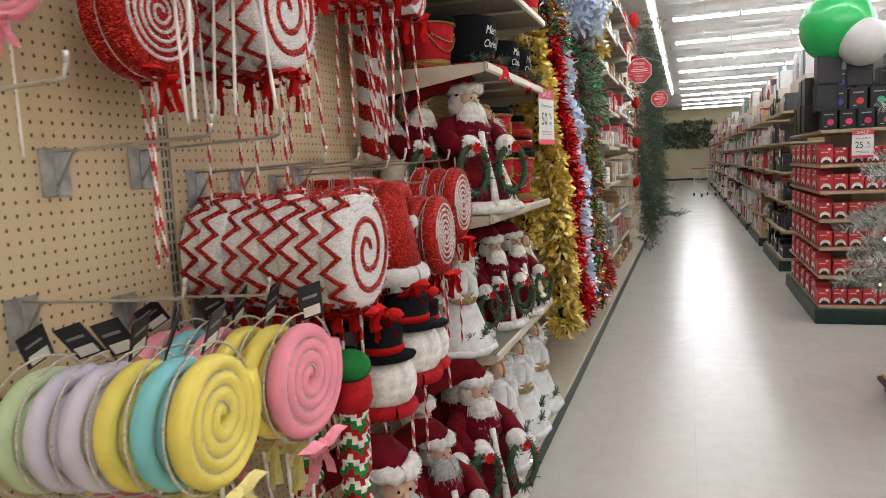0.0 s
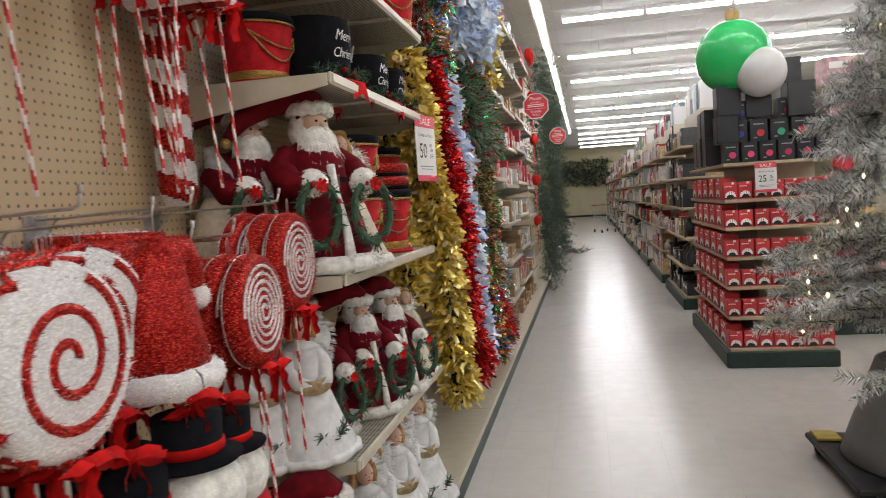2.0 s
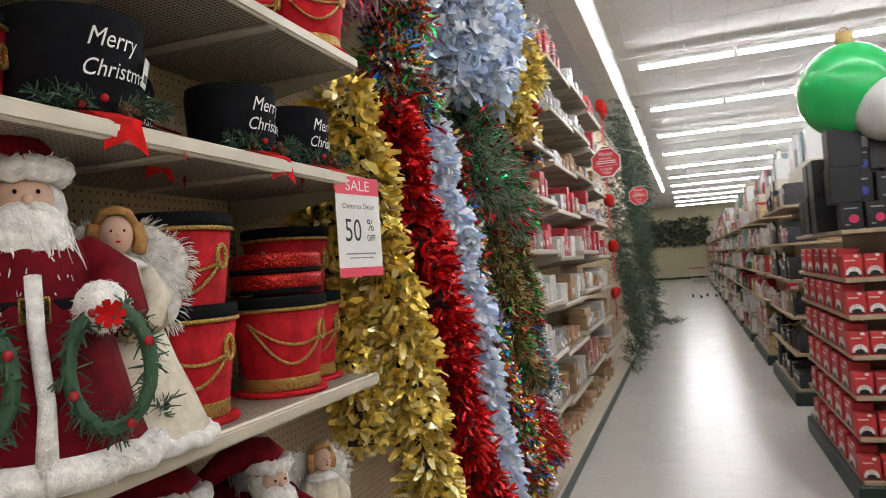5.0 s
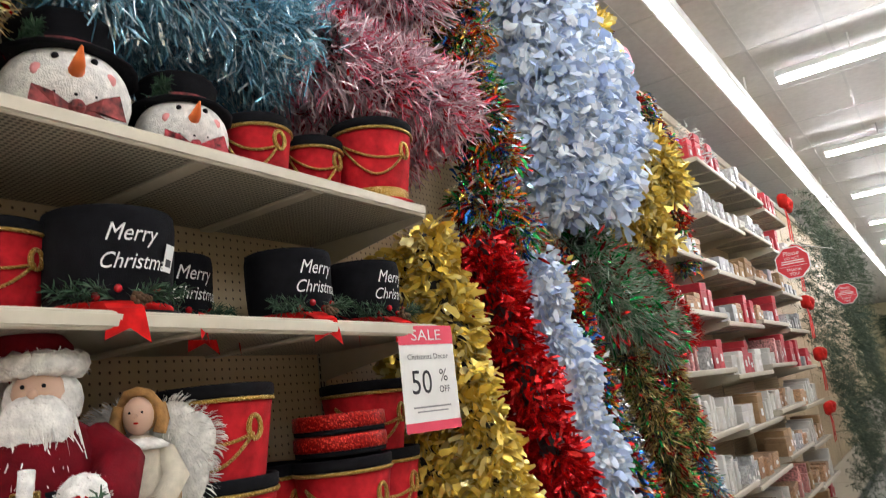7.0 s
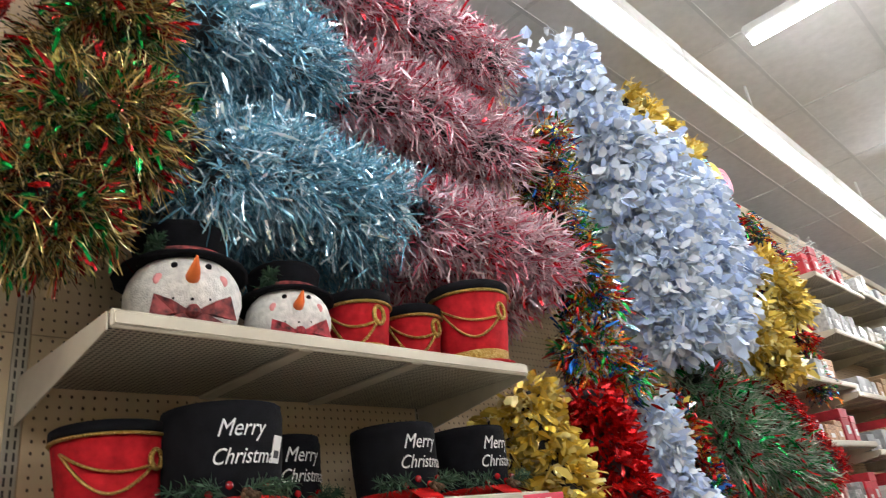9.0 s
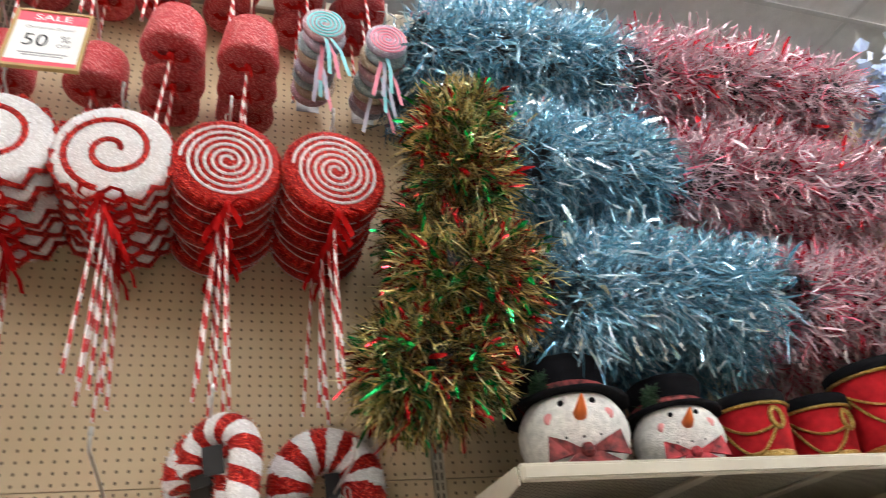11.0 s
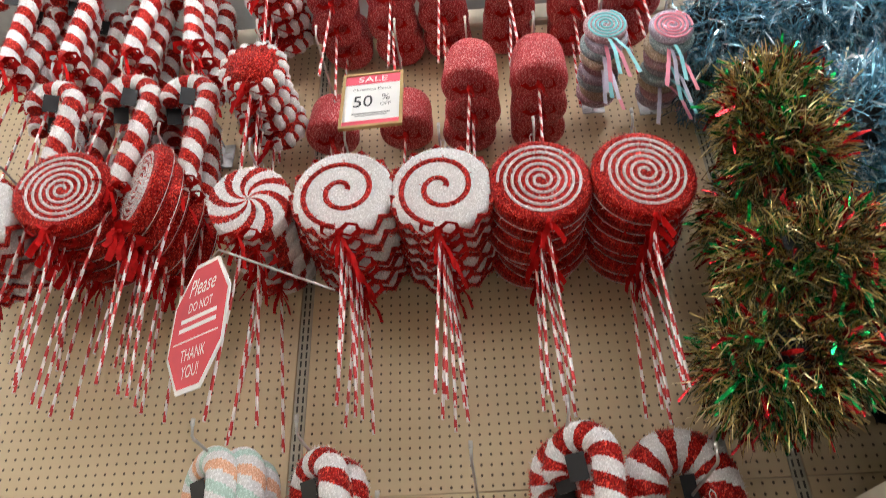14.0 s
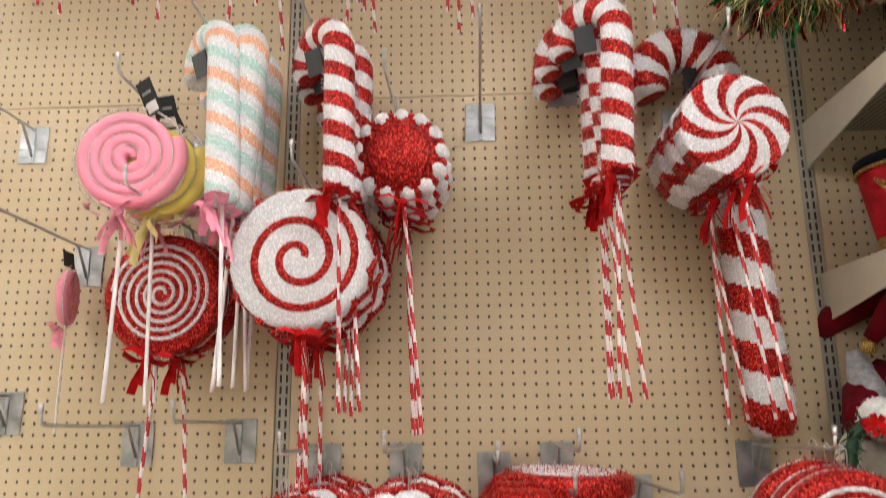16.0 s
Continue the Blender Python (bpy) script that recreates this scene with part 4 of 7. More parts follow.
def hang(y0, z0, y1, z1, x0=0.36, x1=0.42, seed=0, k=10, sway=0.02):
    r = random.Random(seed)
    return [(x0 + (x1 - x0) * i / (k - 1) + r.uniform(-sway, sway), y0 + (y1 - y0) * i / (k - 1) + r.uniform(-sway, sway), z0 + (z1 - z0) * i / (k - 1)) for i in range(k)]


# high bunches
for k, (y0, y1, x, z, zz) in enumerate(((-0.04, 0.62, 0.30, 3.52, 0.03), (0.17, 0.64, 0.32, 3.08, -0.02), (0.24, 0.84, 0.34, 2.66, -0.06))):
    garland("ice blue foil tinsel garland looped over a hook", [roll(y0, y1, x, z, -0.03, k), roll(y0, y1, x - 0.16, z - 0.03, 0, k + 9)], 0.19, 7500, 0.0045, [BLUEF, ICEF], 100 + k, 0.15, [0.85, 0.15], (0.2, 0.36), 2.4)
for k, (y0, y1, x, z, zz) in enumerate(((0.66, 1.62, 0.30, 3.52, 0.06), (0.72, 1.56, 0.32, 3.10, 0.02), (0.92, 1.66, 0.34, 2.68, -0.05))):
    garland("pink and white tinsel garland looped over a hook", [roll(y0, y1, x, z, -0.03, k + 20, zz), roll(y0, y1, x - 0.16, z - 0.03, 0, k + 29, zz)], 0.185, 6500, 0.0052, [PINKF, HOTRED], 110 + k, 0.1, [0.965, 0.035], (0.2, 0.38), 2.4)
garland("antique gold tinsel garland with red and green flecks, bunched on hooks",
        [hang(0.04, 3.2, 0.02, 2.92, 0.36, 0.38, 1), roll(-0.08, 0.12, 0.36, 2.68, 0.0, 2), roll(-0.17, -0.02, 0.32, 2.48, 0.0, 3), hang(0.0, 2.95, 0.0, 2.6, 0.22, 0.24, 4)], 0.165, 8000, 0.0032, [OLIVE, GRNSPARK], 120, 0.15, [0.88, 0.12], (0.25, 0.42), 3.4)
garland("multicoloured foil tinsel garland looped on a hook", [hang(1.72, 3.25, 1.74, 2.9, 0.36, 0.38, 5), hang(1.72, 2.9, 1.84, 2.45, 0.36, 0.4, 6), hang(1.75, 2.4, 1.95, 2.2, 0.34, 0.38, 61)], 0.14, 2600, 0.011, [MULTI, ICEF], 121, 0.15, [0.85, 0.15])
garland("pale blue film petal garland in a great hanging bunch",
        [hang(2.05, 3.75, 2.1, 3.3, 0.32, 0.36, 7), hang(2.2, 3.45, 2.35, 2.8, 0.38, 0.42, 8), hang(2.55, 3.45, 2.75, 2.75, 0.38, 0.42, 9), hang(2.9, 3.35, 3.15, 2.8, 0.36, 0.4, 10), hang(2.35, 2.85, 2.45, 2.45, 0.4, 0.44, 11), hang(2.7, 2.8, 2.7, 2.45, 0.4, 0.42, 12)], 0.25, 3600, 0.046, [LBLUE], 122, 0.2, None, (0.15, 0.27), 1.0, LBLUE)
garland("gold foil garland hung in a bunch on a high hook", [hang(2.75, 3.85, 3.2, 3.6, 0.3, 0.36, 13), hang(3.9, 3.1, 4.2, 2.8, 0.34, 0.4, 14), hang(3.3, 2.7, 3.5, 2.35, 0.38, 0.42, 15)], 0.17, 1700, 0.026, [GOLD], 123, 0.1)
garland("red and green foil garland hung from a high hook", [hang(3.45, 3.75, 3.8, 3.3, 0.3, 0.34, 16), hang(3.9, 3.0, 4.4, 2.6, 0.3, 0.34, 17)], 0.12, 1300, 0.014, [REDF, MULTI], 124, 0.2)
garland("multicoloured foil garland hung from a high hook", [hang(4.1, 3.5, 4.4, 3.1, 0.32, 0.36, 18), hang(4.2, 2.75, 4.5, 2.35, 0.3, 0.34, 19)], 0.11, 1200, 0.012, [MULTI], 125, 0.2)
# long garlands on the lower hooks
garland("gold foil leaf garland hanging nearly to the floor", [hang(1.36, 2.16, 1.55, 1.25, 0.36, 0.44, 21), hang(1.5, 1.5, 1.72, 0.42, 0.42, 0.46, 22), hang(1.34, 2.1, 1.45, 1.0, 0.22, 0.3, 23)], 0.115, 2300, 0.022, [GOLD], 126, 0.12, None, (0.3, 0.55))
garland("red foil leaf garland hanging nearly to the floor", [hang(1.66, 2.18, 1.95, 1.25, 0.38, 0.44, 24), hang(1.9, 1.4, 2.42, 0.38, 0.42, 0.44, 25), hang(1.65, 2.1, 1.8, 1.0, 0.22, 0.3, 26)], 0.125, 2400, 0.016, [REDF], 127, 0.1, None, (0.3, 0.55))
garland("pale blue film garland hanging nearly to the floor", [hang(2.05, 2.15, 2.3, 1.25, 0.38, 0.44, 27), hang(2.28, 1.4, 2.72, 0.36, 0.42, 0.45, 28)], 0.12, 2000, 0.026, [LBLUE], 128, 0.15, None, (0.3, 0.5), 1.0, LBLUE)
garland("multicoloured foil garland hanging to the floor", [hang(2.3, 1.85, 2.75, 0.9, 0.4, 0.44, 29), hang(2.7, 1.1, 3.3, 0.3, 0.42, 0.46, 30)], 0.10, 2400, 0.016, [MULTI], 129, 0.1, None, (0.3, 0.55))
garland("silver foil garland hanging among the others", [hang(2.6, 1.75, 2.95, 0.9, 0.36, 0.4, 31), hang(3.0, 0.8, 3.3, 0.3, 0.4, 0.44, 311)], 0.085, 1300, 0.01, [SILV], 130, 0.25)
garland("green tinsel garland with red and green sparkles", [hang(2.55, 2.25, 2.75, 1.95, 0.36, 0.4, 32), hang(2.9, 2.2, 3.1, 1.9, 0.36, 0.42, 33), hang(2.8, 2.0, 3.35, 1.85, 0.38, 0.42, 34)], 0.21, 5600, 0.0038, [GRNF, GRNSPARK], 131, 0.1, [0.86, 0.14], (0.24, 0.44), 3.2)
garland("thin shiny red tinsel garland", [hang(3.35, 2.32, 3.95, 1.9, 0.38, 0.42, 35), hang(3.95, 1.9, 3.4, 1.72, 0.42, 0.42, 36)], 0.085, 1800, 0.006, [REDF], 132, 0.1)
garland("antique gold and red tinsel garland hanging on a lower hook", [hang(2.9, 1.78, 3.2, 1.25, 0.38, 0.42, 37), hang(3.4, 1.75, 3.6, 1.3, 0.38, 0.42, 38), hang(3.2, 1.25, 3.55, 0.85, 0.4, 0.42, 39)], 0.12, 3600, 0.004, [OLIVE, GRNSPARK], 133, 0.15, [0.85, 0.15], (0.3, 0.5), 3.0)
garland("blue and mixed tinsel garland on a low hook", [hang(3.65, 1.2, 3.95, 0.75, 0.38, 0.42, 40), hang(3.55, 0.75, 3.9, 0.35, 0.4, 0.44, 41)], 0.12, 1600, 0.008, [MULTI, BLUEF], 134, 0.2)
garland("wine red tinsel garland end resting near the floor", [hang(3.2, 0.75, 3.75, 0.35, 0.44, 0.48, 42)], 0.14, 1700, 0.008, [REDF, MULTI], 135, 0.2, [0.8, 0.2])

garland("multicoloured foil garland behind the long ones", [hang(2.25, 2.2, 2.4, 1.75, 0.36, 0.4, 43), hang(3.3, 1.75, 3.75, 1.15, 0.34, 0.4, 44), hang(2.9, 1.2, 3.15, 0.7, 0.36, 0.4, 45)], 0.11, 1700, 0.014, [MULTI, REDF], 136, 0.1, [0.8, 0.2])

# ---- right of the aisle ----
REDBOX = mat("red_carton", (0.55, 0.035, 0.04), 0.45, var=0.12, rnd=0.12)
DARKBOX = mat("black_carton", (0.014, 0.014, 0.017), 0.4, var=0.2, rnd=0.2)
WOODSH = mat("tan_shelf", (0.42, 0.33, 0.21), 0.5, var=0.1)
G_ORN = mat("green_ornament", (0.02, 0.50, 0.12), 0.25, var=0.05, coat=0.3)
W_ORN = mat("pearl_ornament", (0.60, 0.59, 0.57), 0.3, var=0.05, coat=0.3)


def gondola(x0, x1, y0, y1, top, zs, label):
    Gd = thing("gondola", label, "display rack", pose(x0, y0, 0), "aisle gondolas")
    w, d = x1 - x0, y1 - y0
    part("plinth", Geo().box(0.0, w, 0.0, d, 0.0, 0.13, 0, 0.008), GREENBASE, Gd, smooth=False)
    part("core_panel", Geo().box(0.32, w - 0.06, 0.3, d - 0.3, 0.131, top), STEEL, Gd, smooth=False)
    for z in zs:
        part("shelf", Geo().box(0.03, w - 0.03, 0.02, d - 0.02, z - 0.028, z, 0, 0.004), WOODSH, Gd, smooth=False)
    return Gd


ZR = [0.158, 0.41, 0.65, 0.885, 1.12, 1.34, 1.625]
gondola(2.2, 3.03, 3.98, 5.9, 2.0, ZR, "tan-shelved rack end full of red cartons on a dark green plinth")


def light_carton():
    B = thing("light_string_carton", "red carton with white lights pictured on a dark window", "carton", pose(2.3, 4.0, 0), "red cartons")
    part("carton", Geo().box(-0.052, 0.052, 0, 0.1, 0, 0.135, 0, 0.003), REDBOX, B, smooth=False)
    w = Geo()
    for i in range(7):
        a = math.pi * (i + 0.5) / 7
        w.box(0.034 * math.cos(a) - 0.006, 0.034 * math.cos(a) + 0.006, -0.0022, -0.001, 0.012 + 0.026 * math.sin(a), 0.036 + 0.03 * math.sin(a), 1)
    w.box(-0.04, 0.04, -0.0016, -0.0006, 0.008, 0.04, 0)
    part("printed_window", w, [CARD_BLACK, CARD_WHITE], B, smooth=False)
    t = Geo()
    for i in range(4):
        t.box(-0.04 + 0.014 * i, -0.03 + 0.014 * i, -0.0014, -0.0004, 0.098, 0.106)
    t.box(0.01, 0.03, -0.0014, -0.0004, 0.118, 0.134)
    part("printed_words", t, CARD_WHITE, B, smooth=False)
    return B


lc = light_carton()
r = random.Random(5)
for z, n in ((0.158, 7), (0.41, 7), (0.65, 7), (0.885, 7), (1.12, 7), (1.34, 7)):
    for i in range(n):
        copy_thing(lc, pose(2.275 + i * 0.113 + r.uniform(-0.003, 0.003), 4.0 + r.uniform(0, 0.012), z, 0, 0, r.uniform(-2, 2)))
        if i < 5:
            copy_thing(lc, pose(2.225, 4.25 + i * 0.32, z, 0, 0, -90) @ Matrix.Diagonal((1.9 + 0.5 * r.random(), 1.2, 1.3, 1)))
for o in (*lc.children_recursive, lc):
    bpy.data.objects.remove(o)


def ornament_carton(c):
    B = thing("ornament_carton", "black carton with a coloured ball pictured on its front", "carton", pose(2.3, 4.0, 1.6), "black cartons")
    part("carton", Geo().box(-0.06, 0.06, 0, 0.12, 0, 0.155, 0, 0.003), DARKBOX, B, smooth=False)
    part("pictured_ball", Geo().lathe([(1e-4, 0.001), (0.024, 0.001), (0.026, 0)], 18, 0, pose(0.012, -0.0006, 0.06, 90)), mat("ball_print", c, 0.5), B, smooth=False)
    t = Geo().box(-0.035, 0.035, -0.0014, -0.0004, 0.118, 0.127)
    t.box(-0.035, -0.012, -0.0014, -0.0004, 0.022, 0.032)
    part("printed_words", t, INKGREY, B, smooth=False)
    return B


OC = [ornament_carton(c) for c in ((0.62, 0.03, 0.12), (0.6, 0.03, 0.03), (0.05, 0.42, 0.24), (0.04, 0.06, 0.35))]
for i in range(6):
    copy_thing(OC[0], pose(2.29 + 0.135 * i, 4.0, 1.625, 0, 0, r.uniform(-6, 6)))
for i, k in enumerate((3, 1, 2, 1, 1)):
    copy_thing(OC[k], pose(2.36 + 0.15 * i, 4.05, 1.781, 0, 0, r.uniform(-9, 9)) @ Matrix.Diagonal((1.1, 1.1, 1.1, 1)))
for i, k in enumerate((3, 2, 1)):
    copy_thing(OC[k], pose(2.38 + 0.17 * i, 4.08, 1.952, 0, 0, r.uniform(-9, 9)))
for i, (xx, yy, zz, s) in enumerate(((2.28, 4.2, 1.781, 1.4), (2.3, 4.24, 1.999, 1.5), (2.52, 4.26, 1.97, 1.6), (2.82, 4.22, 1.955, 1.7), (2.86, 4.2, 1.781, 1.1), (2.25, 4.55, 1.625, 1.5), (2.25, 4.8, 1.625, 1.6), (2.25, 5.05, 1.625, 1.5), (2.25, 4.55, 1.858, 1.5), (2.25, 4.8, 1.873, 1.4), (2.78, 4.3, 2.22, 1.3))):
    copy_thing(OC[3], pose(xx, yy, zz, 0, 0, 180) @ Matrix.Diagonal((s, s, s, 1)))
for p in OC:
    for o in (*p.children_recursive, p):
        bpy.data.objects.remove(o)


def giant_ornament(c, R, z0, m, label):
    O = thing("giant_ornament", label, "ornament", pose(*c), "giant ornaments")
    part("ball", Geo().ball((0, 0, 0), R, 0, 36), m, O)
    cap = Geo().lathe([(R * 0.17, R * 0.97), (R * 0.18, R * 1.0), (R * 0.18, R * 1.2), (R * 0.16, R * 1.23), (1e-4, R * 1.23)], 18)
    cap.tube([(R * 0.08 * math.cos(a / 3), 0, R * 1.27 + R * 0.07 * math.sin(a / 3)) for a in range(19)], R * 0.015, 6)
    part("gold_cap", cap, GOLDFRAME, O)
    return O


giant_ornament((2.37, 4.18, 2.47), 0.29, 1.99, G_ORN, "giant shiny green ball ornament standing on black cartons")
giant_ornament((2.53, 4.02, 2.31), 0.19, 2.1, W_ORN, "giant pearl white ball ornament with a gold cap on cartons")

# ---- things on the wall shelves ----
def blades_into(g, pts, ways, length, width, mi, seed, droop=0.2):
    rng = np.random.default_rng(seed)
    v, q = strips(np.array(pts, float), np.array(ways, float), length, width, droop, rng)
    g.add([tuple(p) for p in v], [tuple(f) for f in q], mi)


def sprig_into(g, at, way, n, size, mi, seed, width=0.003):
    rng = np.random.default_rng(seed)
    way = np.array(way, float) / np.linalg.norm(way)
    base = np.array(at, float) + way * rng.uniform(0, size, (n, 1))
    d = rng.normal(size=(n, 3)) * 0.6 + way * 0.8
    d /= np.linalg.norm(d, axis=1, keepdims=True)
    blades_into(g, base, d, size * 0.5, width, mi, seed, 0.1)


def ring_pts(r, n=18, z=0.0, c=(0, 0), wob=0.0):
    return [(c[0] + r * (1 + wob * math.sin(i * 2.1)) * math.cos(2 * math.pi * i / n), c[1] + r * (1 + wob * math.sin(i * 1.7)) * math.sin(2 * math.pi * i / n), z + wob * 0.08 * math.sin(i * 2.9)) for i in range(n + 1)]


DOLL = [WINE, FUR, SKIN, BLACKFELT, GOLDBRAID, PINE, BERRY, RIBBON, LINEN, HAIR, TULLE, GREYFUR, VELVET, WICKER]


def santa_geo(seed, beard=1, wreath=True):
    """Robed figure, half a metre tall, facing +x."""
    g = Geo()
    g.lathe([(0.155, 0.012), (0.16, 0.03), (0.14, 0.1), (0.112, 0.2), (0.09, 0.28), (0.088, 0.32), (0.07, 0.355), (0.035, 0.38)], 26, 0, None, 0.03)
    g.tube(ring_pts(0.158, 26, 0.026, wob=0.05), 0.026, 8, 1, cap=False)
    g.tube([(0.166, 0.0, 0.03), (0.143, 0.006, 0.12), (0.11, 0, 0.22), (0.092, 0, 0.3)], [0.016, 0.012, 0.012, 0.012], 8, 1)
    g.lathe([(0.097, 0.235), (0.098, 0.24), (0.097, 0.262), (0.096, 0.266)], 24, 3)
    g.box(0.095, 0.104, -0.02, 0.02, 0.232, 0.27, 4, 0.002)
    g.box(0.1045, 0.106, -0.012, 0.012, 0.241, 0.261, 3)
    for s in (-1, 1):
        g.tube([(-0.01, s * 0.07, 0.335), (0.02, s * 0.115, 0.29), (0.085, s * 0.115, 0.245), (0.125, s * 0.085, 0.25)], [0.036, 0.042, 0.038, 0.036], 10, 0)
        g.ball((0.128, s * 0.082, 0.25), 0.039, 1, 10)
        g.ball((0.155, s * 0.075, 0.25), 0.024, 1, 8)
    bm = 1 if beard == 1 else 11
    g.ball((-0.012, 0, 0.405), 0.06, bm, 14)
    g.ball((0.02, 0, 0.415), 0.042, 2, 14, 1, 0.95, 1.05)
    g.ball((0.064, 0, 0.413), 0.0085, 2, 8)
    g.ball((0.045, 0, 0.355), 0.052, bm, 14, 0.7, 1.1, 1.2)
    g.ball((0.055, 0, 0.305), 0.036, bm, 12, 0.6, 1.0, 1.5)
    r = np.random.default_rng(seed)
    n = 900
    u = r.uniform(0, 1, n) ** 0.8
    ang = r.uniform(-1.6, 1.6, n)
    rad = 0.054 * (1 - 0.62 * u)
    pts = np.c_[0.03 + rad * np.cos(ang) * 0.75 + 0.018 * u, rad * np.sin(ang) * 1.05, 0.398 - 0.135 * u]
    ways = np.c_[0.22 * np.cos(ang), 0.2 * np.sin(ang) - 0.25 * np.sin(ang) * u, -np.ones(n)] + r.normal(size=(n, 3)) * 0.1
    blades_into(g, pts, ways / np.linalg.norm(ways, axis=1, keepdims=True), 0.05, 0.0034, bm, seed)
    ha = r.uniform(0, 2 * math.pi, 700)
    hp = np.c_[0.158 * np.cos(ha), 0.158 * np.sin(ha), 0.026 + r.uniform(-0.018, 0.024, 700)]
    hw = np.c_[np.cos(ha), np.sin(ha), np.zeros(700)] + r.normal(size=(700, 3)) * 0.6
    blades_into(g, hp * [1.1, 1.1, 1], hw / np.linalg.norm(hw, axis=1, keepdims=True), 0.012, 0.0018, 1, seed + 11)
    for s in (-1, 1):
        cw = r.normal(size=(260, 3))
        cw /= np.linalg.norm(cw, axis=1, keepdims=True)
        blades_into(g, np.array([0.128, s * 0.082, 0.25]) + cw * 0.036, cw, 0.006, 0.0016, 1, seed + 14 + s)
    ha = r.uniform(0, 2 * math.pi, 420)
    hp = np.c_[0.062 * np.cos(ha), 0.062 * np.sin(ha), 0.461 + r.uniform(-0.016, 0.018, 420)]
    hw = np.c_[np.cos(ha), np.sin(ha), np.zeros(420)] + r.normal(size=(420, 3)) * 0.6
    blades_into(g, hp, hw / np.linalg.norm(hw, axis=1, keepdims=True), 0.010, 0.0018, 1, seed + 17)
    for s in (-1, 1):
        g.ball((0.0605, s * 0.015, 0.425), 0.0036, 3, 6)
        g.tube([(0.066, s * 0.002, 0.402), (0.062, s * 0.018, 0.397), (0.052, s * 0.034, 0.386)], [0.008, 0.008, 0.004], 6, bm)
    g.tube(ring_pts(0.05, 20, 0.461, (0.0, 0), 0.05), 0.021, 8, 1, cap=False)
    g.tube([(0, 0, 0.462), (-0.01, -0.02, 0.49), (-0.025, -0.065, 0.5), (-0.04, -0.12, 0.478), (-0.055, -0.18, 0.438), (-0.06, -0.225, 0.385)], [0.055, 0.053, 0.047, 0.038, 0.027, 0.014], 12, 0)
    g.ball((-0.061, -0.23, 0.372), 0.016, 4, 8)
    if wreath:
        for s in (-1, 1):
            c = (0.158, s * 0.085, 0.165)
            ring = [(c[0] + 0.01 * math.cos(a), c[1] + 0.052 * math.cos(a), c[2] + 0.085 * math.sin(a)) for a in (2 * math.pi * i / 16 for i in range(17))]
            g.tube(ring, 0.011, 6, 5, cap=False)
            rp = np.array(ring[:-1]).repeat(22, 0)
            w = r.normal(size=(len(rp), 3))
            blades_into(g, rp, w / np.linalg.norm(w, axis=1, keepdims=True), 0.028, 0.0035, 5, seed + 3)
            for k in range(4):
                p = ring[(k * 4 + 1) % 16]
                g.ball((p[0] + 0.014, p[1], p[2]), 0.008, 6, 6)
            for k in range(7):
                a = 2 * math.pi * k / 7
                g.ribbon([(c[0] + 0.016, c[1], c[2] + 0.075), (c[0] + 0.024, c[1] + 0.02 * math.cos(a), c[2] + 0.075 + 0.02 * math.sin(a))], 0.011, 7, up=(1, 0, 0))
    return g


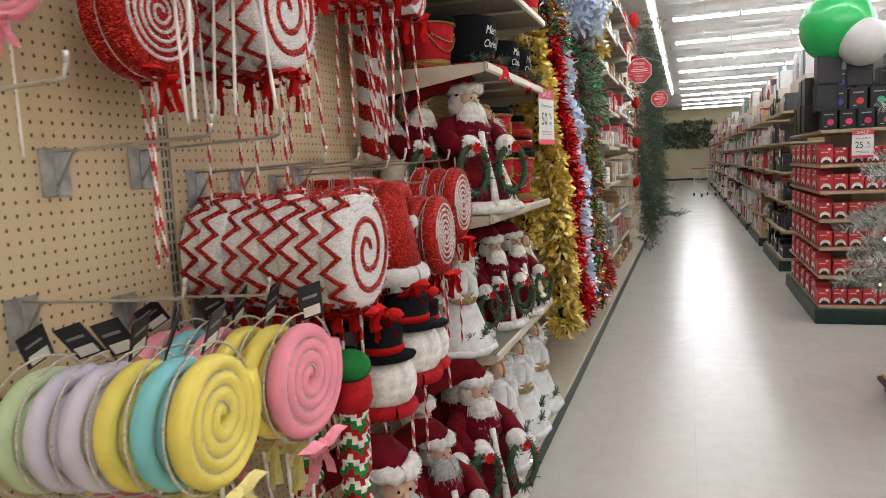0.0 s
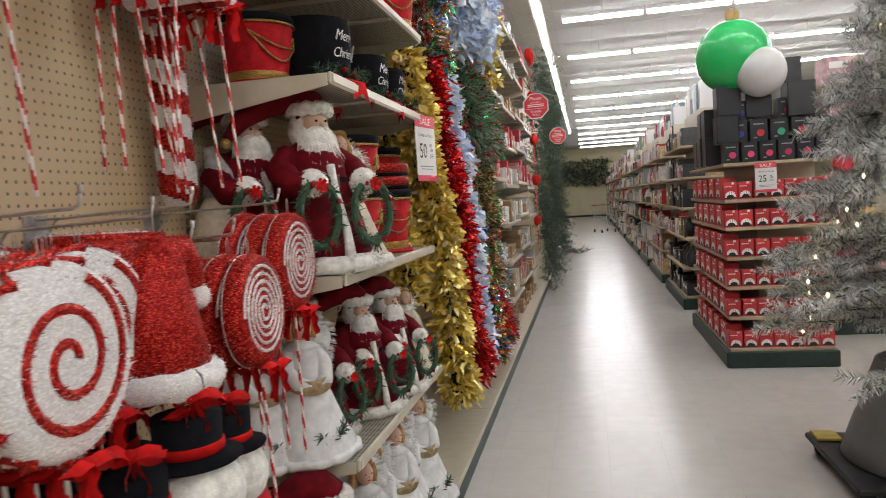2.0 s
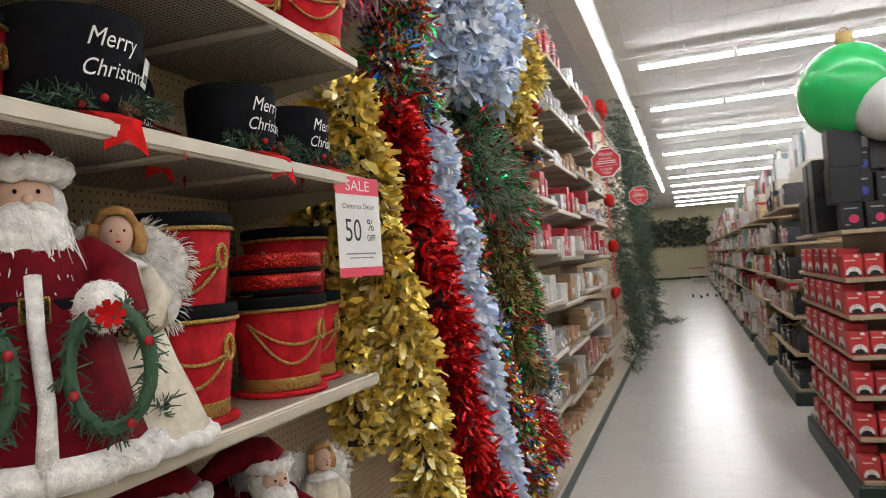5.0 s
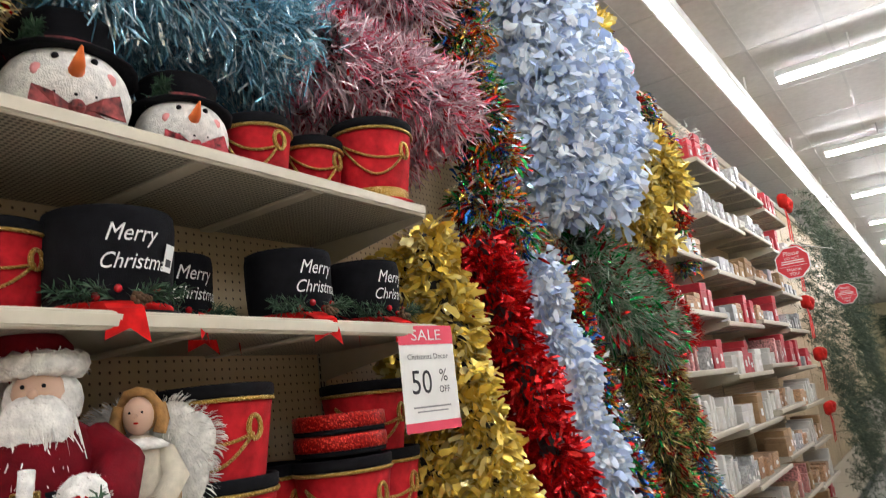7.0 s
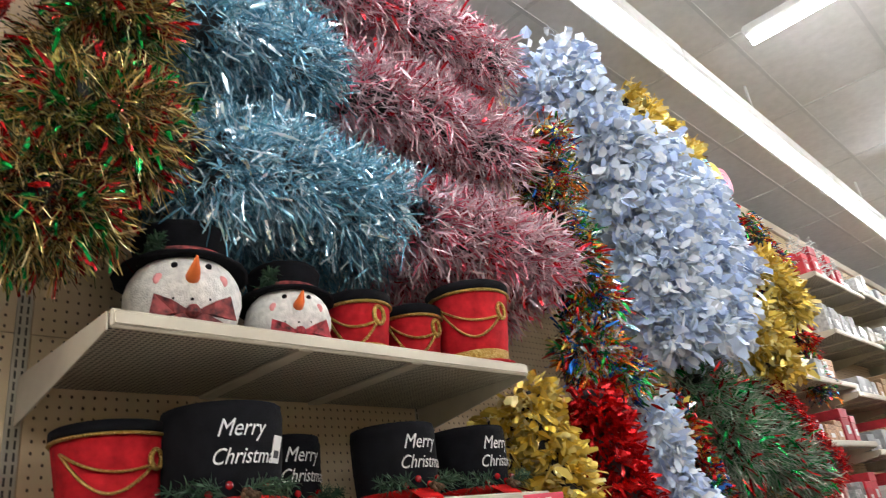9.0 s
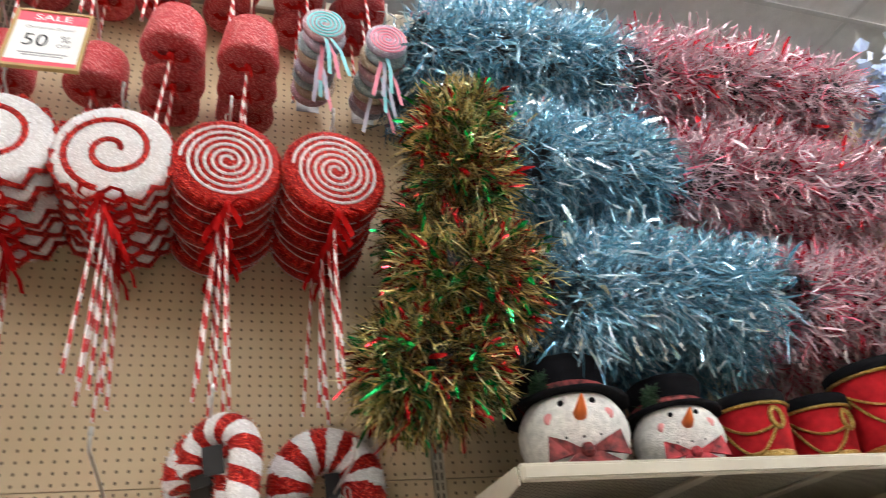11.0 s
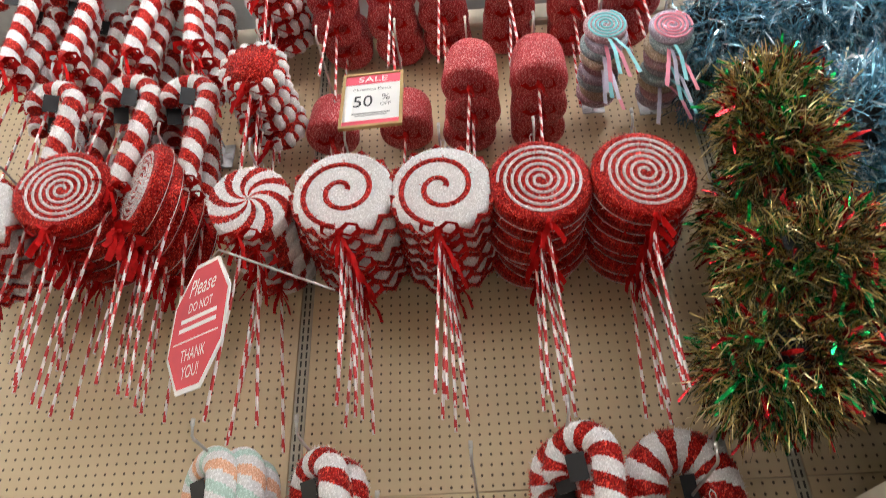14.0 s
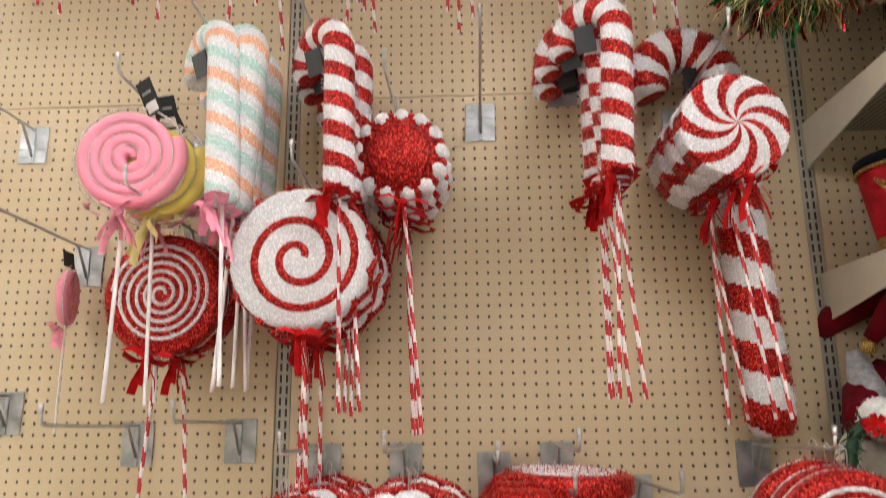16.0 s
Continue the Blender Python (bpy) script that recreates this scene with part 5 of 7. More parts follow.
def angel_geo(seed, dress=8, wing=1):
    g = Geo()
    g.lathe([(0.146, 0.005), (0.15, 0.02), (0.118, 0.1), (0.078, 0.2), (0.05, 0.27), (0.05, 0.31), (0.04, 0.345), (0.016, 0.365)], 26, dress, None, 0.05)
    g.tube(ring_pts(0.148, 26, 0.016, wob=0.05), 0.016, 7, 1 if dress == 8 else 10, cap=False)
    for s in (-1, 1):
        g.tube([(0, s * 0.042, 0.33), (0.02, s * 0.065, 0.28), (0.06, s * 0.045, 0.24), (0.075, s * 0.012, 0.235)], [0.022, 0.026, 0.024, 0.014], 8, dress)
        r = np.random.default_rng(seed + s)
        lobes = ((0.055, 0.375, 0.05, 1.0), (0.092, 0.345, 0.045, 1.25), (0.085, 0.275, 0.035, 1.6))
        for yy, zz, rr, tall in lobes:
            g.ball((-0.055, s * yy, zz), rr, wing, 12, 0.28, 1.0, tall)
            w = r.normal(size=(190, 3)) * [0.6, 1, 1]
            w /= np.linalg.norm(w, axis=1, keepdims=True)
            out = w + np.array([0, s * 0.5, -0.2])
            blades_into(g, np.array([-0.055, s * yy, zz]) + w * rr * [0.28, 1.0, tall], out / np.linalg.norm(out, axis=1, keepdims=True), 0.022, 0.003, wing, seed + 5 + s)
    g.ball((0.014, 0, 0.40), 0.031, 2, 16, 1, 0.92, 1.2)
    g.ball((0.044, 0, 0.399), 0.005, 2, 8)
    g.ball((-0.012, 0, 0.408), 0.038, 9, 14, 1, 1.0, 1.05)
    for s in (-1, 1):
        g.ball((0.041, s * 0.011, 0.406), 0.0028, 3, 6)
    g.ball((0.042, 0, 0.386), 0.004, 7, 6, 0.5, 1.4, 0.6)
    g.lathe([(0.045, 0.335), (0.058, 0.338), (0.04, 0.352), (0.02, 0.36)], 18, 1 if dress == 8 else 10)
    if dress == 8:
        vs, fs = text_geo("Noel", 0.042)
        g.add([(0.0905 * math.cos(a / 0.09), 0.0905 * math.sin(a / 0.09), 0.226 + c + 0.25 * a * a / 0.09) for a, c, _ in vs], fs, 3)
        for k in range(5):
            g.tube([(0.128 - 0.02 * abs(k - 2), -0.09 + 0.045 * k, 0.02), (0.06, -0.03 + 0.015 * k, 0.2)], 0.006, 5, 8)
    g.tube([(0.0, -0.034, 0.42), (0.018, -0.02, 0.442), (0.022, 0, 0.447), (0.018, 0.02, 0.442), (0.0, 0.034, 0.42)], 0.009, 7, 9)
    for s in (-1, 1):
        g.tube([(0.0, s * 0.036, 0.42), (0.005, s * 0.043, 0.39), (0.008, s * 0.036, 0.365)], 0.013, 6, 9)
    arc = [(0.0885 * math.cos(t), 0.0885 * math.sin(t), 0.226 + 0.25 * (0.0885 * t) ** 2 / 0.09) for t in (math.radians(-62 + 124 * i / 16) for i in range(17))]
    sash = [(x * k, y * k, z + h) for x, y, z in arc for k, h in ((1, -0.022), (1, 0.022), (0.96, 0.022), (0.96, -0.022))]
    g.add(sash, [(4 * i + j, 4 * i + (j + 1) % 4, 4 * i + 4 + (j + 1) % 4, 4 * i + 4 + j) for i in range(16) for j in range(4)], 13)
    sprig_into(g, (0.11, 0.03, 0.05), (0.2, 0.5, 0.8), 40, 0.06, 5, seed, 0.004)
    sprig_into(g, (0.11, 0.03, 0.05), (0.2, -0.6, 0.5), 40, 0.06, 5, seed + 1, 0.004)
    return g


SANTA = santa_geo(1).mesh("santa_doll", DOLL)
SANTA2 = santa_geo(2, 2).mesh("santa_doll", DOLL)
ANGEL = angel_geo(3).mesh("angel_doll", DOLL)
ANGEL2 = angel_geo(4, 10, 10).mesh("angel_doll", DOLL)


def put_doll(name, me, x, y, z, yaw, s, label):
    ob = new(name, me)
    ob.matrix_basis = pose(x, y, z, 0, 0, yaw) @ Matrix.Diagonal((s, s, s, 1))
    return tagged(ob, label, "doll", "shelf dolls")


for (x, y, yaw, s) in ((0.34, 0.17, -38, 1.09), (0.14, 0.13, -34, 1.06)):
    put_doll("santa_doll", SANTA, x, y, 1.27, yaw, s, "robed Santa doll in wine velvet with white fur and wreath")
put_doll("angel_doll", ANGEL, 0.36, 0.345, 1.27, -42, 1.0, "angel doll in cream linen with feather wings, on a steel shelf")
put_doll("angel_doll", ANGEL, 0.2, 0.28, 1.27, -42, 0.9, "angel doll in cream linen, behind the others on a steel shelf")
for (x, y, yaw, s, m) in ((0.33, 0.52, -36, 0.88, SANTA), (0.25, 0.22, -36, 0.86, SANTA2), (0.16, 0.42, -30, 0.9, SANTA), (0.36, 0.80, -30, 0.86, SANTA), (0.2, 0.92, -30, 0.9, SANTA2)):
    put_doll("santa_doll", m, x, y, 0.72, yaw, s, "Santa doll with long white beard and wreath on lower shelf")
put_doll("angel_doll", ANGEL2, 0.30, 0.06, 0.72, -40, 0.98, "white tulle angel doll with feather wings, on a lower shelf")
put_doll("angel_doll", ANGEL2, 0.18, -0.02, 0.72, -30, 0.9, "white tulle angel doll, behind another on a lower shelf")
put_doll("angel_doll", ANGEL, 0.36, 1.05, 0.72, -30, 0.85, "cream angel doll at the end of a lower shelf")
for (x, y, yaw, s, m) in ((0.40, -0.06, -36, 1.06, SANTA), (0.25, -0.30, -34, 1.0, SANTA), (0.40, -0.52, -34, 0.92, SANTA2), (0.22, 0.14, -34, 1.0, SANTA)):
    put_doll("santa_doll", m, x, y, 0.15, yaw, s, "large Santa doll in dark red velvet standing on the base deck")
for i in range(5):
    put_doll("angel_doll", ANGEL2, 0.38 - 0.04 * (i % 2), 0.30 + 0.19 * i, 0.15, -40, 1.05, "white tulle angel doll standing on the base deck")


def drum_hat(r0, r1, h):
    D = thing("drummer_hat", "red velvet drummer hat planter with gold braid and chain", "hat", pose(0.3, -6, 2), "drummer hats")
    part("crown", Geo().lathe([(r0, 0.012), (r0 * 1.0, 0.03), (r1, h - 0.03), (r1 * 0.98, h - 0.03), (r1 * 0.9, h - 0.06), (1e-4, h - 0.06)], 34), VELVET, D)
    part("black_rim", Geo().lathe([(r1 * 1.005, h - 0.03), (r1 * 1.035, h - 0.024), (r1 * 1.04, h - 0.004), (r1 * 1.0, h), (r1 * 0.94, h - 0.004), (r1 * 0.94, h - 0.05)], 34), BLACKFELT, D)
    part("top_braid", Geo().tube(ring_pts(r1 * 1.015, 40, h - 0.034), 0.005, 6, cap=False), GOLDBRAID, D)
    part("bottom_braid", Geo().lathe([(r0 * 1.01, 0.014), (r0 * 1.03, 0.018), (r0 * 1.035, 0.045), (r0 * 1.01, 0.05)], 34), GOLDBRAID, D)
    br = Geo().lathe([(r0 * 0.8, 0), (r0 * 1.2, 0.0), (r0 * 1.24, 0.006), (r0 * 1.2, 0.012), (r0 * 0.9, 0.013)], 34)
    part("brim", br, VELVET, D)
    for k, sag in enumerate((0.035, 0.085)):
        pts = []
        for i in range(17):
            u = i / 16
            a = math.radians(-62 + 100 * u)
            z = h * 0.66 - (1 - u) * -0.02 - sag * math.sin(math.pi * u) - 0.02 * u
            rr = r0 + (r1 - r0) * z / h + 0.005
            pts.append((rr * math.cos(a), rr * math.sin(a), z))
        part("chain", Geo().tube(pts, 0.0038, 6), GOLDBRAID, D)
    a = math.radians(40)
    zz = h * 0.63
    rr = r0 + (r1 - r0) * zz / h + 0.004
    ring = [Vector((0.006 * 0, 0.017 * math.cos(t), 0.024 * math.sin(t))) for t in (2 * math.pi * i / 18 for i in range(19))]
    m = pose(rr * math.cos(a), rr * math.sin(a), zz, 0, 0, 40)
    part("buckle", Geo().tube([tuple(m @ v) for v in ring], 0.006, 6, cap=False), GOLDBRAID, D)
    return D


DH = drum_hat(0.098, 0.125, 0.255)
DS = drum_hat(0.076, 0.092, 0.19)
for y, z, x, yaw in ((0.56, 1.27, 0.31, -32), (0.56, 1.465, 0.31, -36), (0.93, 1.27, 0.33, -34), (1.13, 1.27, 0.27, -30), (1.14, 1.46, 0.24, -30), (0.80, 1.27, 0.13, -20), (0.33, 1.27, 0.12, -30)):
    copy_thing(DH, pose(x, y, z, 0, 0, yaw))
copy_thing(DH, pose(0.2, 0.13, 1.85, 0, 0, -14) @ Matrix.Diagonal((0.92, 0.92, 0.8, 1)))
for y, z, x, yaw, p in ((0.73, 2.21, 0.3, -40, DS), (0.95, 2.21, 0.28, -30, DS), (1.13, 2.21, 0.36, -36, DH), (0.58, 2.21, 0.16, -30, DS)):
    copy_thing(p, pose(x, y, z, 0, 0, yaw))
for p in (DH, DS):
    for o in (*p.children_recursive, p):
        bpy.data.objects.remove(o)
for i in range(2):
    T = thing("glitter_tin", "round tin with a red glitter band and dark base", "tin", pose(0.33, 0.93, 1.532 + 0.052 * i), "glitter tins")
    part("band", Geo().lathe([(0.116, 0.012), (0.121, 0.014), (0.121, 0.046), (0.116, 0.05), (1e-4, 0.05)], 36), RED_FUZZ, T)
    part("base", Geo().lathe([(1e-4, 0), (0.117, 0.0), (0.118, 0.012)], 36), BLACKFELT, T)


def wrap_text(body, size, r, z, a0, lift=0.0012, shear=0.25):
    vs, fs = text_geo(body, size)
    g = Geo()
    out = []
    for x, y, _ in vs:
        a = a0 + (x + shear * y) / r
        out.append(((r + lift) * math.cos(a), (r + lift) * math.sin(a), z + y * 1.25))
    return g.add(out, fs)


def top_hat(r, h, seed):
    T = thing("top_hat", "black felt top hat with white lettering, pine sprig and red bow", "hat", pose(0.3, -6, 2), "black top hats")
    part("crown", Geo().lathe([(r * 0.93, 0.008), (r * 0.95, 0.03), (r, h * 0.5), (r * 1.03, h * 0.9), (r * 1.0, h), (r * 0.9, h * 1.01), (1e-4, h * 0.99)], 34, 0, None, 0.008), BLACKFELT, T)
    part("brim", Geo().lathe([(r * 0.9, 0), (r * 1.28, 0), (r * 1.34, 0.004), (r * 1.3, 0.01), (r * 0.92, 0.012)], 34, 0, None, 0.01), BLACKFELT, T)
    part("red_band", Geo().lathe([(r * 0.955, 0.012), (r * 0.975, 0.014), (r * 0.978, 0.032), (r * 0.955, 0.034)], 34), RIBBON, T)
    part("lettering", wrap_text("Merry", 0.040, r * 1.03, h * 0.74, math.radians(24), 0.002, 0.4), CARD_WHITE, T, "white script lettering", smooth=False)
    part("lettering", wrap_text("Christmas", 0.036, r * 1.015, h * 0.49, math.radians(30), 0.002, 0.4), CARD_WHITE, T, "white script lettering", smooth=False)
    g = Geo()
    for k in range(6):
        a = math.radians(-20 + 14 * k)
        p = (r * 1.02 * math.cos(a), r * 1.02 * math.sin(a), 0.035)
        sprig_into(g, p, (math.cos(a) * 0.6, math.sin(a + (0.9 if k > 2 else -0.9)), 0.35), 55, 0.055, 0, seed + k, 0.0025)
    part("pine_sprig", g, PINE, T)
    for k in range(4):
        a = math.radians(-6 + 16 * k)
        part("berry", Geo().ball((r * 1.1 * math.cos(a), r * 1.1 * math.sin(a), 0.04 + 0.014 * (k % 2)), 0.0085, 0, 8), BERRY, T)
    cone = Geo()
    for k in range(26):
        a, zz = k * 2.4, k / 26
        cone.ball((r * 1.13 + 0.014 * (1 - zz) * math.cos(a), 0.05 + zz * 0.03, 0.03 + 0.014 * (1 - zz) * math.sin(a)), 0.006, 0, 6)
    part("pine_cone", cone, TWIG, T)
    for wd, aa in ((0.062, 12), (0.034, 66)):
        a = math.radians(aa)
        b = Geo().ribbon([(r * 1.08, 0, 0.03), (r * 1.4, 0, 0.014), (r * 1.52, 0, 0.008)], wd, 0)
        b.add([(r * 1.52, -wd / 2, 0.008), (r * 1.52, wd / 2, 0.008), (r * 1.57, wd * 0.66, -0.058), (r * 1.57, wd * 0.08, -0.030), (r * 1.57, -wd * 0.6, -0.05)], [(0, 1, 2, 3), (0, 3, 4)])
        b.v = [tuple(Matrix.Rotation(a, 4, "Z") @ Vector(p)) for p in b.v]
        part("bow_tail", b, RIBBON, T)
    return T


TH = top_hat(0.124, 0.222, 300)
TM = top_hat(0.108, 0.195, 320)
for p, x, y, yaw in ((TH, 0.31, 0.315, -34), (TM, 0.315, 0.80, -26), (TM, 0.31, 1.09, -22), (TM, 0.14, 0.56, -20)):
    copy_thing(p, pose(x, y, 1.85, 0, 0, yaw))
for p in (TH, TM):
    for o in (*p.children_recursive, p):
        bpy.data.objects.remove(o)


def snowman(r, x, y, z, yaw, tie, label):
    S = thing("plush_snowman", label, "snowman", pose(x, y, z, 0, 0, yaw), "snowman heads")
    part("head", Geo().ball((0, 0, r * 0.86), r, 0, 24, 1, 1.02, 0.9), FUR, S)
    hat = Geo().lathe([(r * 0.6, r * 1.42), (r * 1.12, r * 1.34), (r * 1.2, r * 1.37), (r * 1.13, r * 1.44), (r * 0.8, r * 1.52), (r * 0.82, r * 1.75), (r * 0.9, r * 2.05), (r * 0.84, r * 2.2), (r * 0.5, r * 2.28), (1e-4, r * 2.24)], 28, 0, pose(-r * 0.12, 0, r * 0.05, 0, -4, 0), 0.02)
    part("felt_hat", hat, BLACKFELT, S)
    part("hat_band", Geo().lathe([(r * 0.82, r * 1.5), (r * 0.86, r * 1.52), (r * 0.86, r * 1.64), (r * 0.83, r * 1.66)], 26, 0, pose(-r * 0.12, 0, r * 0.05, 0, -4, 0)), PLAID, S)
    part("carrot_nose", Geo().tube([(r * 0.9, 0, r * 0.98), (r * 1.15, 0.0, r * 1.04), (r * 1.42, 0, r * 1.2)], [r * 0.13, r * 0.1, r * 0.02], 10), CARROT, S)
    for s in (-1, 1):
        part("eye", Geo().ball((r * 0.86, s * r * 0.28, r * 1.25), r * 0.06, 0, 8), BLACKFELT, S)
        part("cheek", Geo().ball((r * 0.80, s * r * 0.5, r * 1.0), r * 0.12, 0, 10, 0.5), BLUSH, S)
    for k in range(5):
        a = math.radians(-36 + 18 * k)
        part("coal", Geo().ball((r * 0.93 * math.cos(a), r * 0.93 * math.sin(a), r * (0.72 - 0.1 * math.cos(a * 2))), r * 0.04, 0, 6), BLACKFELT, S)
    b = Geo()
    for s in (-1, 1):
        b.add([(r * 0.98, 0, r * 0.36), (r * 1.02, s * r * 0.62, r * 0.66), (r * 1.06, s * r * 0.7, r * 0.2), (r * 1.1, s * r * 0.3, r * 0.3), (r * 1.14, s * r * 0.35, r * 0.52)], [(0, 1, 4), (0, 4, 3), (1, 2, 3, 4), (0, 3, 2)])
        b.ribbon([(r, 0, r * 0.34), (r * 1.15, s * r * 0.25, r * 0.1), (r * 1.3, s * r * 0.45, -0.01)], r * 0.3, 0, up=(1, 0, 0.2))
    b.ball((r * 1.04, 0, r * 0.36), r * 0.13, 0, 8)
    part("plaid_bow", b, tie, S, smooth=False)
    g = Geo()
    for k in range(5):
        sprig_into(g, (r * 0.4, -r * (0.3 + 0.12 * k), r * 1.55), (0.5, -0.6 + 0.3 * k, 0.5), 50, 0.05, 0, 400 + k, 0.0028)
    part("pine_sprig", g, PINE, S)
    return S


PLAID2 = mat("red_plaid_ribbon", (0.34, 0.03, 0.04), 0.7, var=0.9, scale=60)
snowman(0.125, 0.29, 0.235, 2.21, -18, PLAID, "white plush snowman head with black felt hat and plaid bow")
snowman(0.105, 0.30, 0.505, 2.21, -20, PLAID2, "smaller white plush snowman head with black hat and red plaid bow")


# ---- hanging things by the low hooks ----
def tinsel_hat(x, y, z, s, yaw):
    T = thing("tinsel_santa_hat", "red tinsel Santa hat ornament with white trim, on a hook", "ornament", pose(x, y, z, 0, 0, yaw) @ Matrix.Diagonal((s, s, s, 1)), "tinsel hats")
    part("hat", Geo().tube([(0, 0, -0.12), (0, 0, 0.0), (0, 0.01, 0.09), (0, 0.04, 0.15), (0, 0.085, 0.155), (0, 0.115, 0.11), (0, 0.125, 0.06)], [0.125, 0.104, 0.08, 0.06, 0.045, 0.032, 0.02], 18), RED_FUZZ, T)
    part("fur_trim", Geo().tube(ring_pts(0.122, 20, -0.14, wob=0.03), 0.034, 8, cap=False), WHITE_FUZZ, T)
    part("pompom", Geo().ball((0, 0.128, 0.04), 0.034, 0, 10), WHITE_FUZZ, T)
    part("stick", stick_geo(0.3), [STICKRED, STICKWHITE], T, at=pose(0, 0, -0.14))
    part("bow", bow_geo(77, 0.07), RIBBON, T, at=pose(0.1, 0, -0.2))
    pile(T, 77)
    return T


hang_hook(-0.747, 1.47)
for i in range(3):
    tinsel_hat(0.36 - 0.12 * i, -0.747, 1.275, 0.8, -20)
hang_hook(-0.62, 1.42)


def hang_snowman(x, y, z, s):
    S = thing("snowman_ornament", "round white snowman ornament with black hat and red scarf", "ornament", pose(x, y, z, 0, 0, -45) @ Matrix.Diagonal((s, s, s, 1)), "hanging snowmen")
    part("ball", Geo().ball((0, 0, 0), 0.085, 0, 20, 1, 1, 0.95), FUR, S)
    part("scarf", Geo().tube(ring_pts(0.068, 20, -0.062), 0.018, 8, cap=False), VELVET, S)
    part("hat", Geo().lathe([(0.05, 0.055), (0.082, 0.06), (0.086, 0.066), (0.054, 0.072), (0.056, 0.135), (1e-4, 0.137)], 24), BLACKFELT, S)
    part("hat_band", Geo().lathe([(0.0545, 0.074), (0.0575, 0.076), (0.0575, 0.09), (0.0555, 0.092)], 24), RIBBON, S)
    part("stick", stick_geo(0.3), [STICKRED, STICKWHITE], S, at=pose(0, 0, -0.07))
    part("bow", bow_geo(55, 0.05), RIBBON, S, at=pose(0.03, 0, 0.17))
    return S


for x, y, z, s in ((0.40, -0.917, 0.895, 1.12), (0.42, -0.766, 0.945, 1.15), (0.22, -0.917, 0.895, 1.1), (0.24, -0.766, 0.945, 1.12), (0.40, -0.60, 0.92, 1.0)):
    hang_snowman(x, y, z, s)
for y in (-1.14, -0.92, -0.765, -0.60):
    hang_hook(y, 1.16)
GREENF = mat("green_felt", (0.02, 0.19, 0.045), 0.85, var=0.2, bump=0.4)
for k, (x, y) in enumerate(((0.42, -1.145), (0.28, -1.135))):
    E_ = thing("elf_leg", "striped elf stocking leg with green cuff and curled shoe", "ornament", pose(x, y, 1.0, 0, 0, -40), "elf legs")
    part("cuff", Geo().ball((0, 0, 0.0), 0.052, 0, 14, 1, 1, 0.8), GREENF, E_)
    part("red_top", Geo().lathe([(0.038, -0.11), (0.052, -0.08), (0.05, -0.03)], 18), VELVET, E_)
    zig = Geo()
    pts = [(0.0, 0.0, -0.1 - 0.3 * i / 48) for i in range(49)]
    zig.tube(pts, [0.036 + 0.004 * math.sin(i * 1.05) for i in range(49)], 16, lambda i, j: ((i + int(2 * abs((j % 4) - 2))) // 3) % 3)
    part("striped_leg", zig, [VELVET, FUR, GREENF], E_)
    part("shoe", Geo().tube([(-0.02, 0, -0.41), (0.03, 0, -0.42), (0.08, 0, -0.41), (0.1, 0, -0.37)], [0.035, 0.038, 0.024, 0.01], 12), VELVET, E_)
put_doll("gnome_doll", SANTA2, 0.44, -0.98, 0.15, -40, 1.15, "gnome doll with grey beard and red hat on base deck")

# little pastel lollipop stacks with ribbons
MUTED = [glitter("muted_rose", (0.56, 0.30, 0.34), (0.85, 0.7, 0.72), 600, 0.0), glitter("muted_lilac", (0.46, 0.40, 0.50), (0.8, 0.76, 0.84), 600, 0.0), glitter("muted_aqua", (0.36, 0.48, 0.50), (0.75, 0.85, 0.86), 600, 0.0), glitter("muted_cream", (0.62, 0.48, 0.34), (0.9, 0.82, 0.7), 600, 0.0)]
for k, (y, z) in enumerate(((-0.32, 3.49), (-0.14, 3.465))):
    hang_hook(y, z + 0.09)
    PS = thing("pastel_lollipop_bundle", "bundle of small pastel swirl lollipops with ribbon tails on one hook", "lollipop", pose(0.35, y, z), "pastel bundles")
    for i in range(9):
        g = Geo().lathe(rim_prof(0.062, 0.026, 0.008), 26, 0, FACE)
        part("disc", g, MUTED[(i + k) % 4], PS, at=pose(-0.032 * i, 0.006 * math.sin(i * 2), 0.004 * math.cos(i * 3), 0, 3 * math.sin(i), 0))
    part("spiral", band(spiral_pts(0.006, 0.056, 4.2, 0.014), 0.007, 0.003), (PASTEL["teal"], PASTEL["pink"])[k], PS)
    rr = random.Random(k)
    for i in range(9):
        x0 = rr.uniform(-0.2, 0.03)
        yy = rr.uniform(-0.03, 0.04)
        part("ribbon_tail", Geo().ribbon([(x0, yy * 0.4, -0.05), (x0 + 0.02, yy, -0.12), (x0 + 0.01, yy * 1.6, -0.2)], 0.013, 0, up=(1, 0.4, 0)), (PASTEL["pink"], PASTEL["lavender"], PASTEL["teal"])[i % 3], PS)


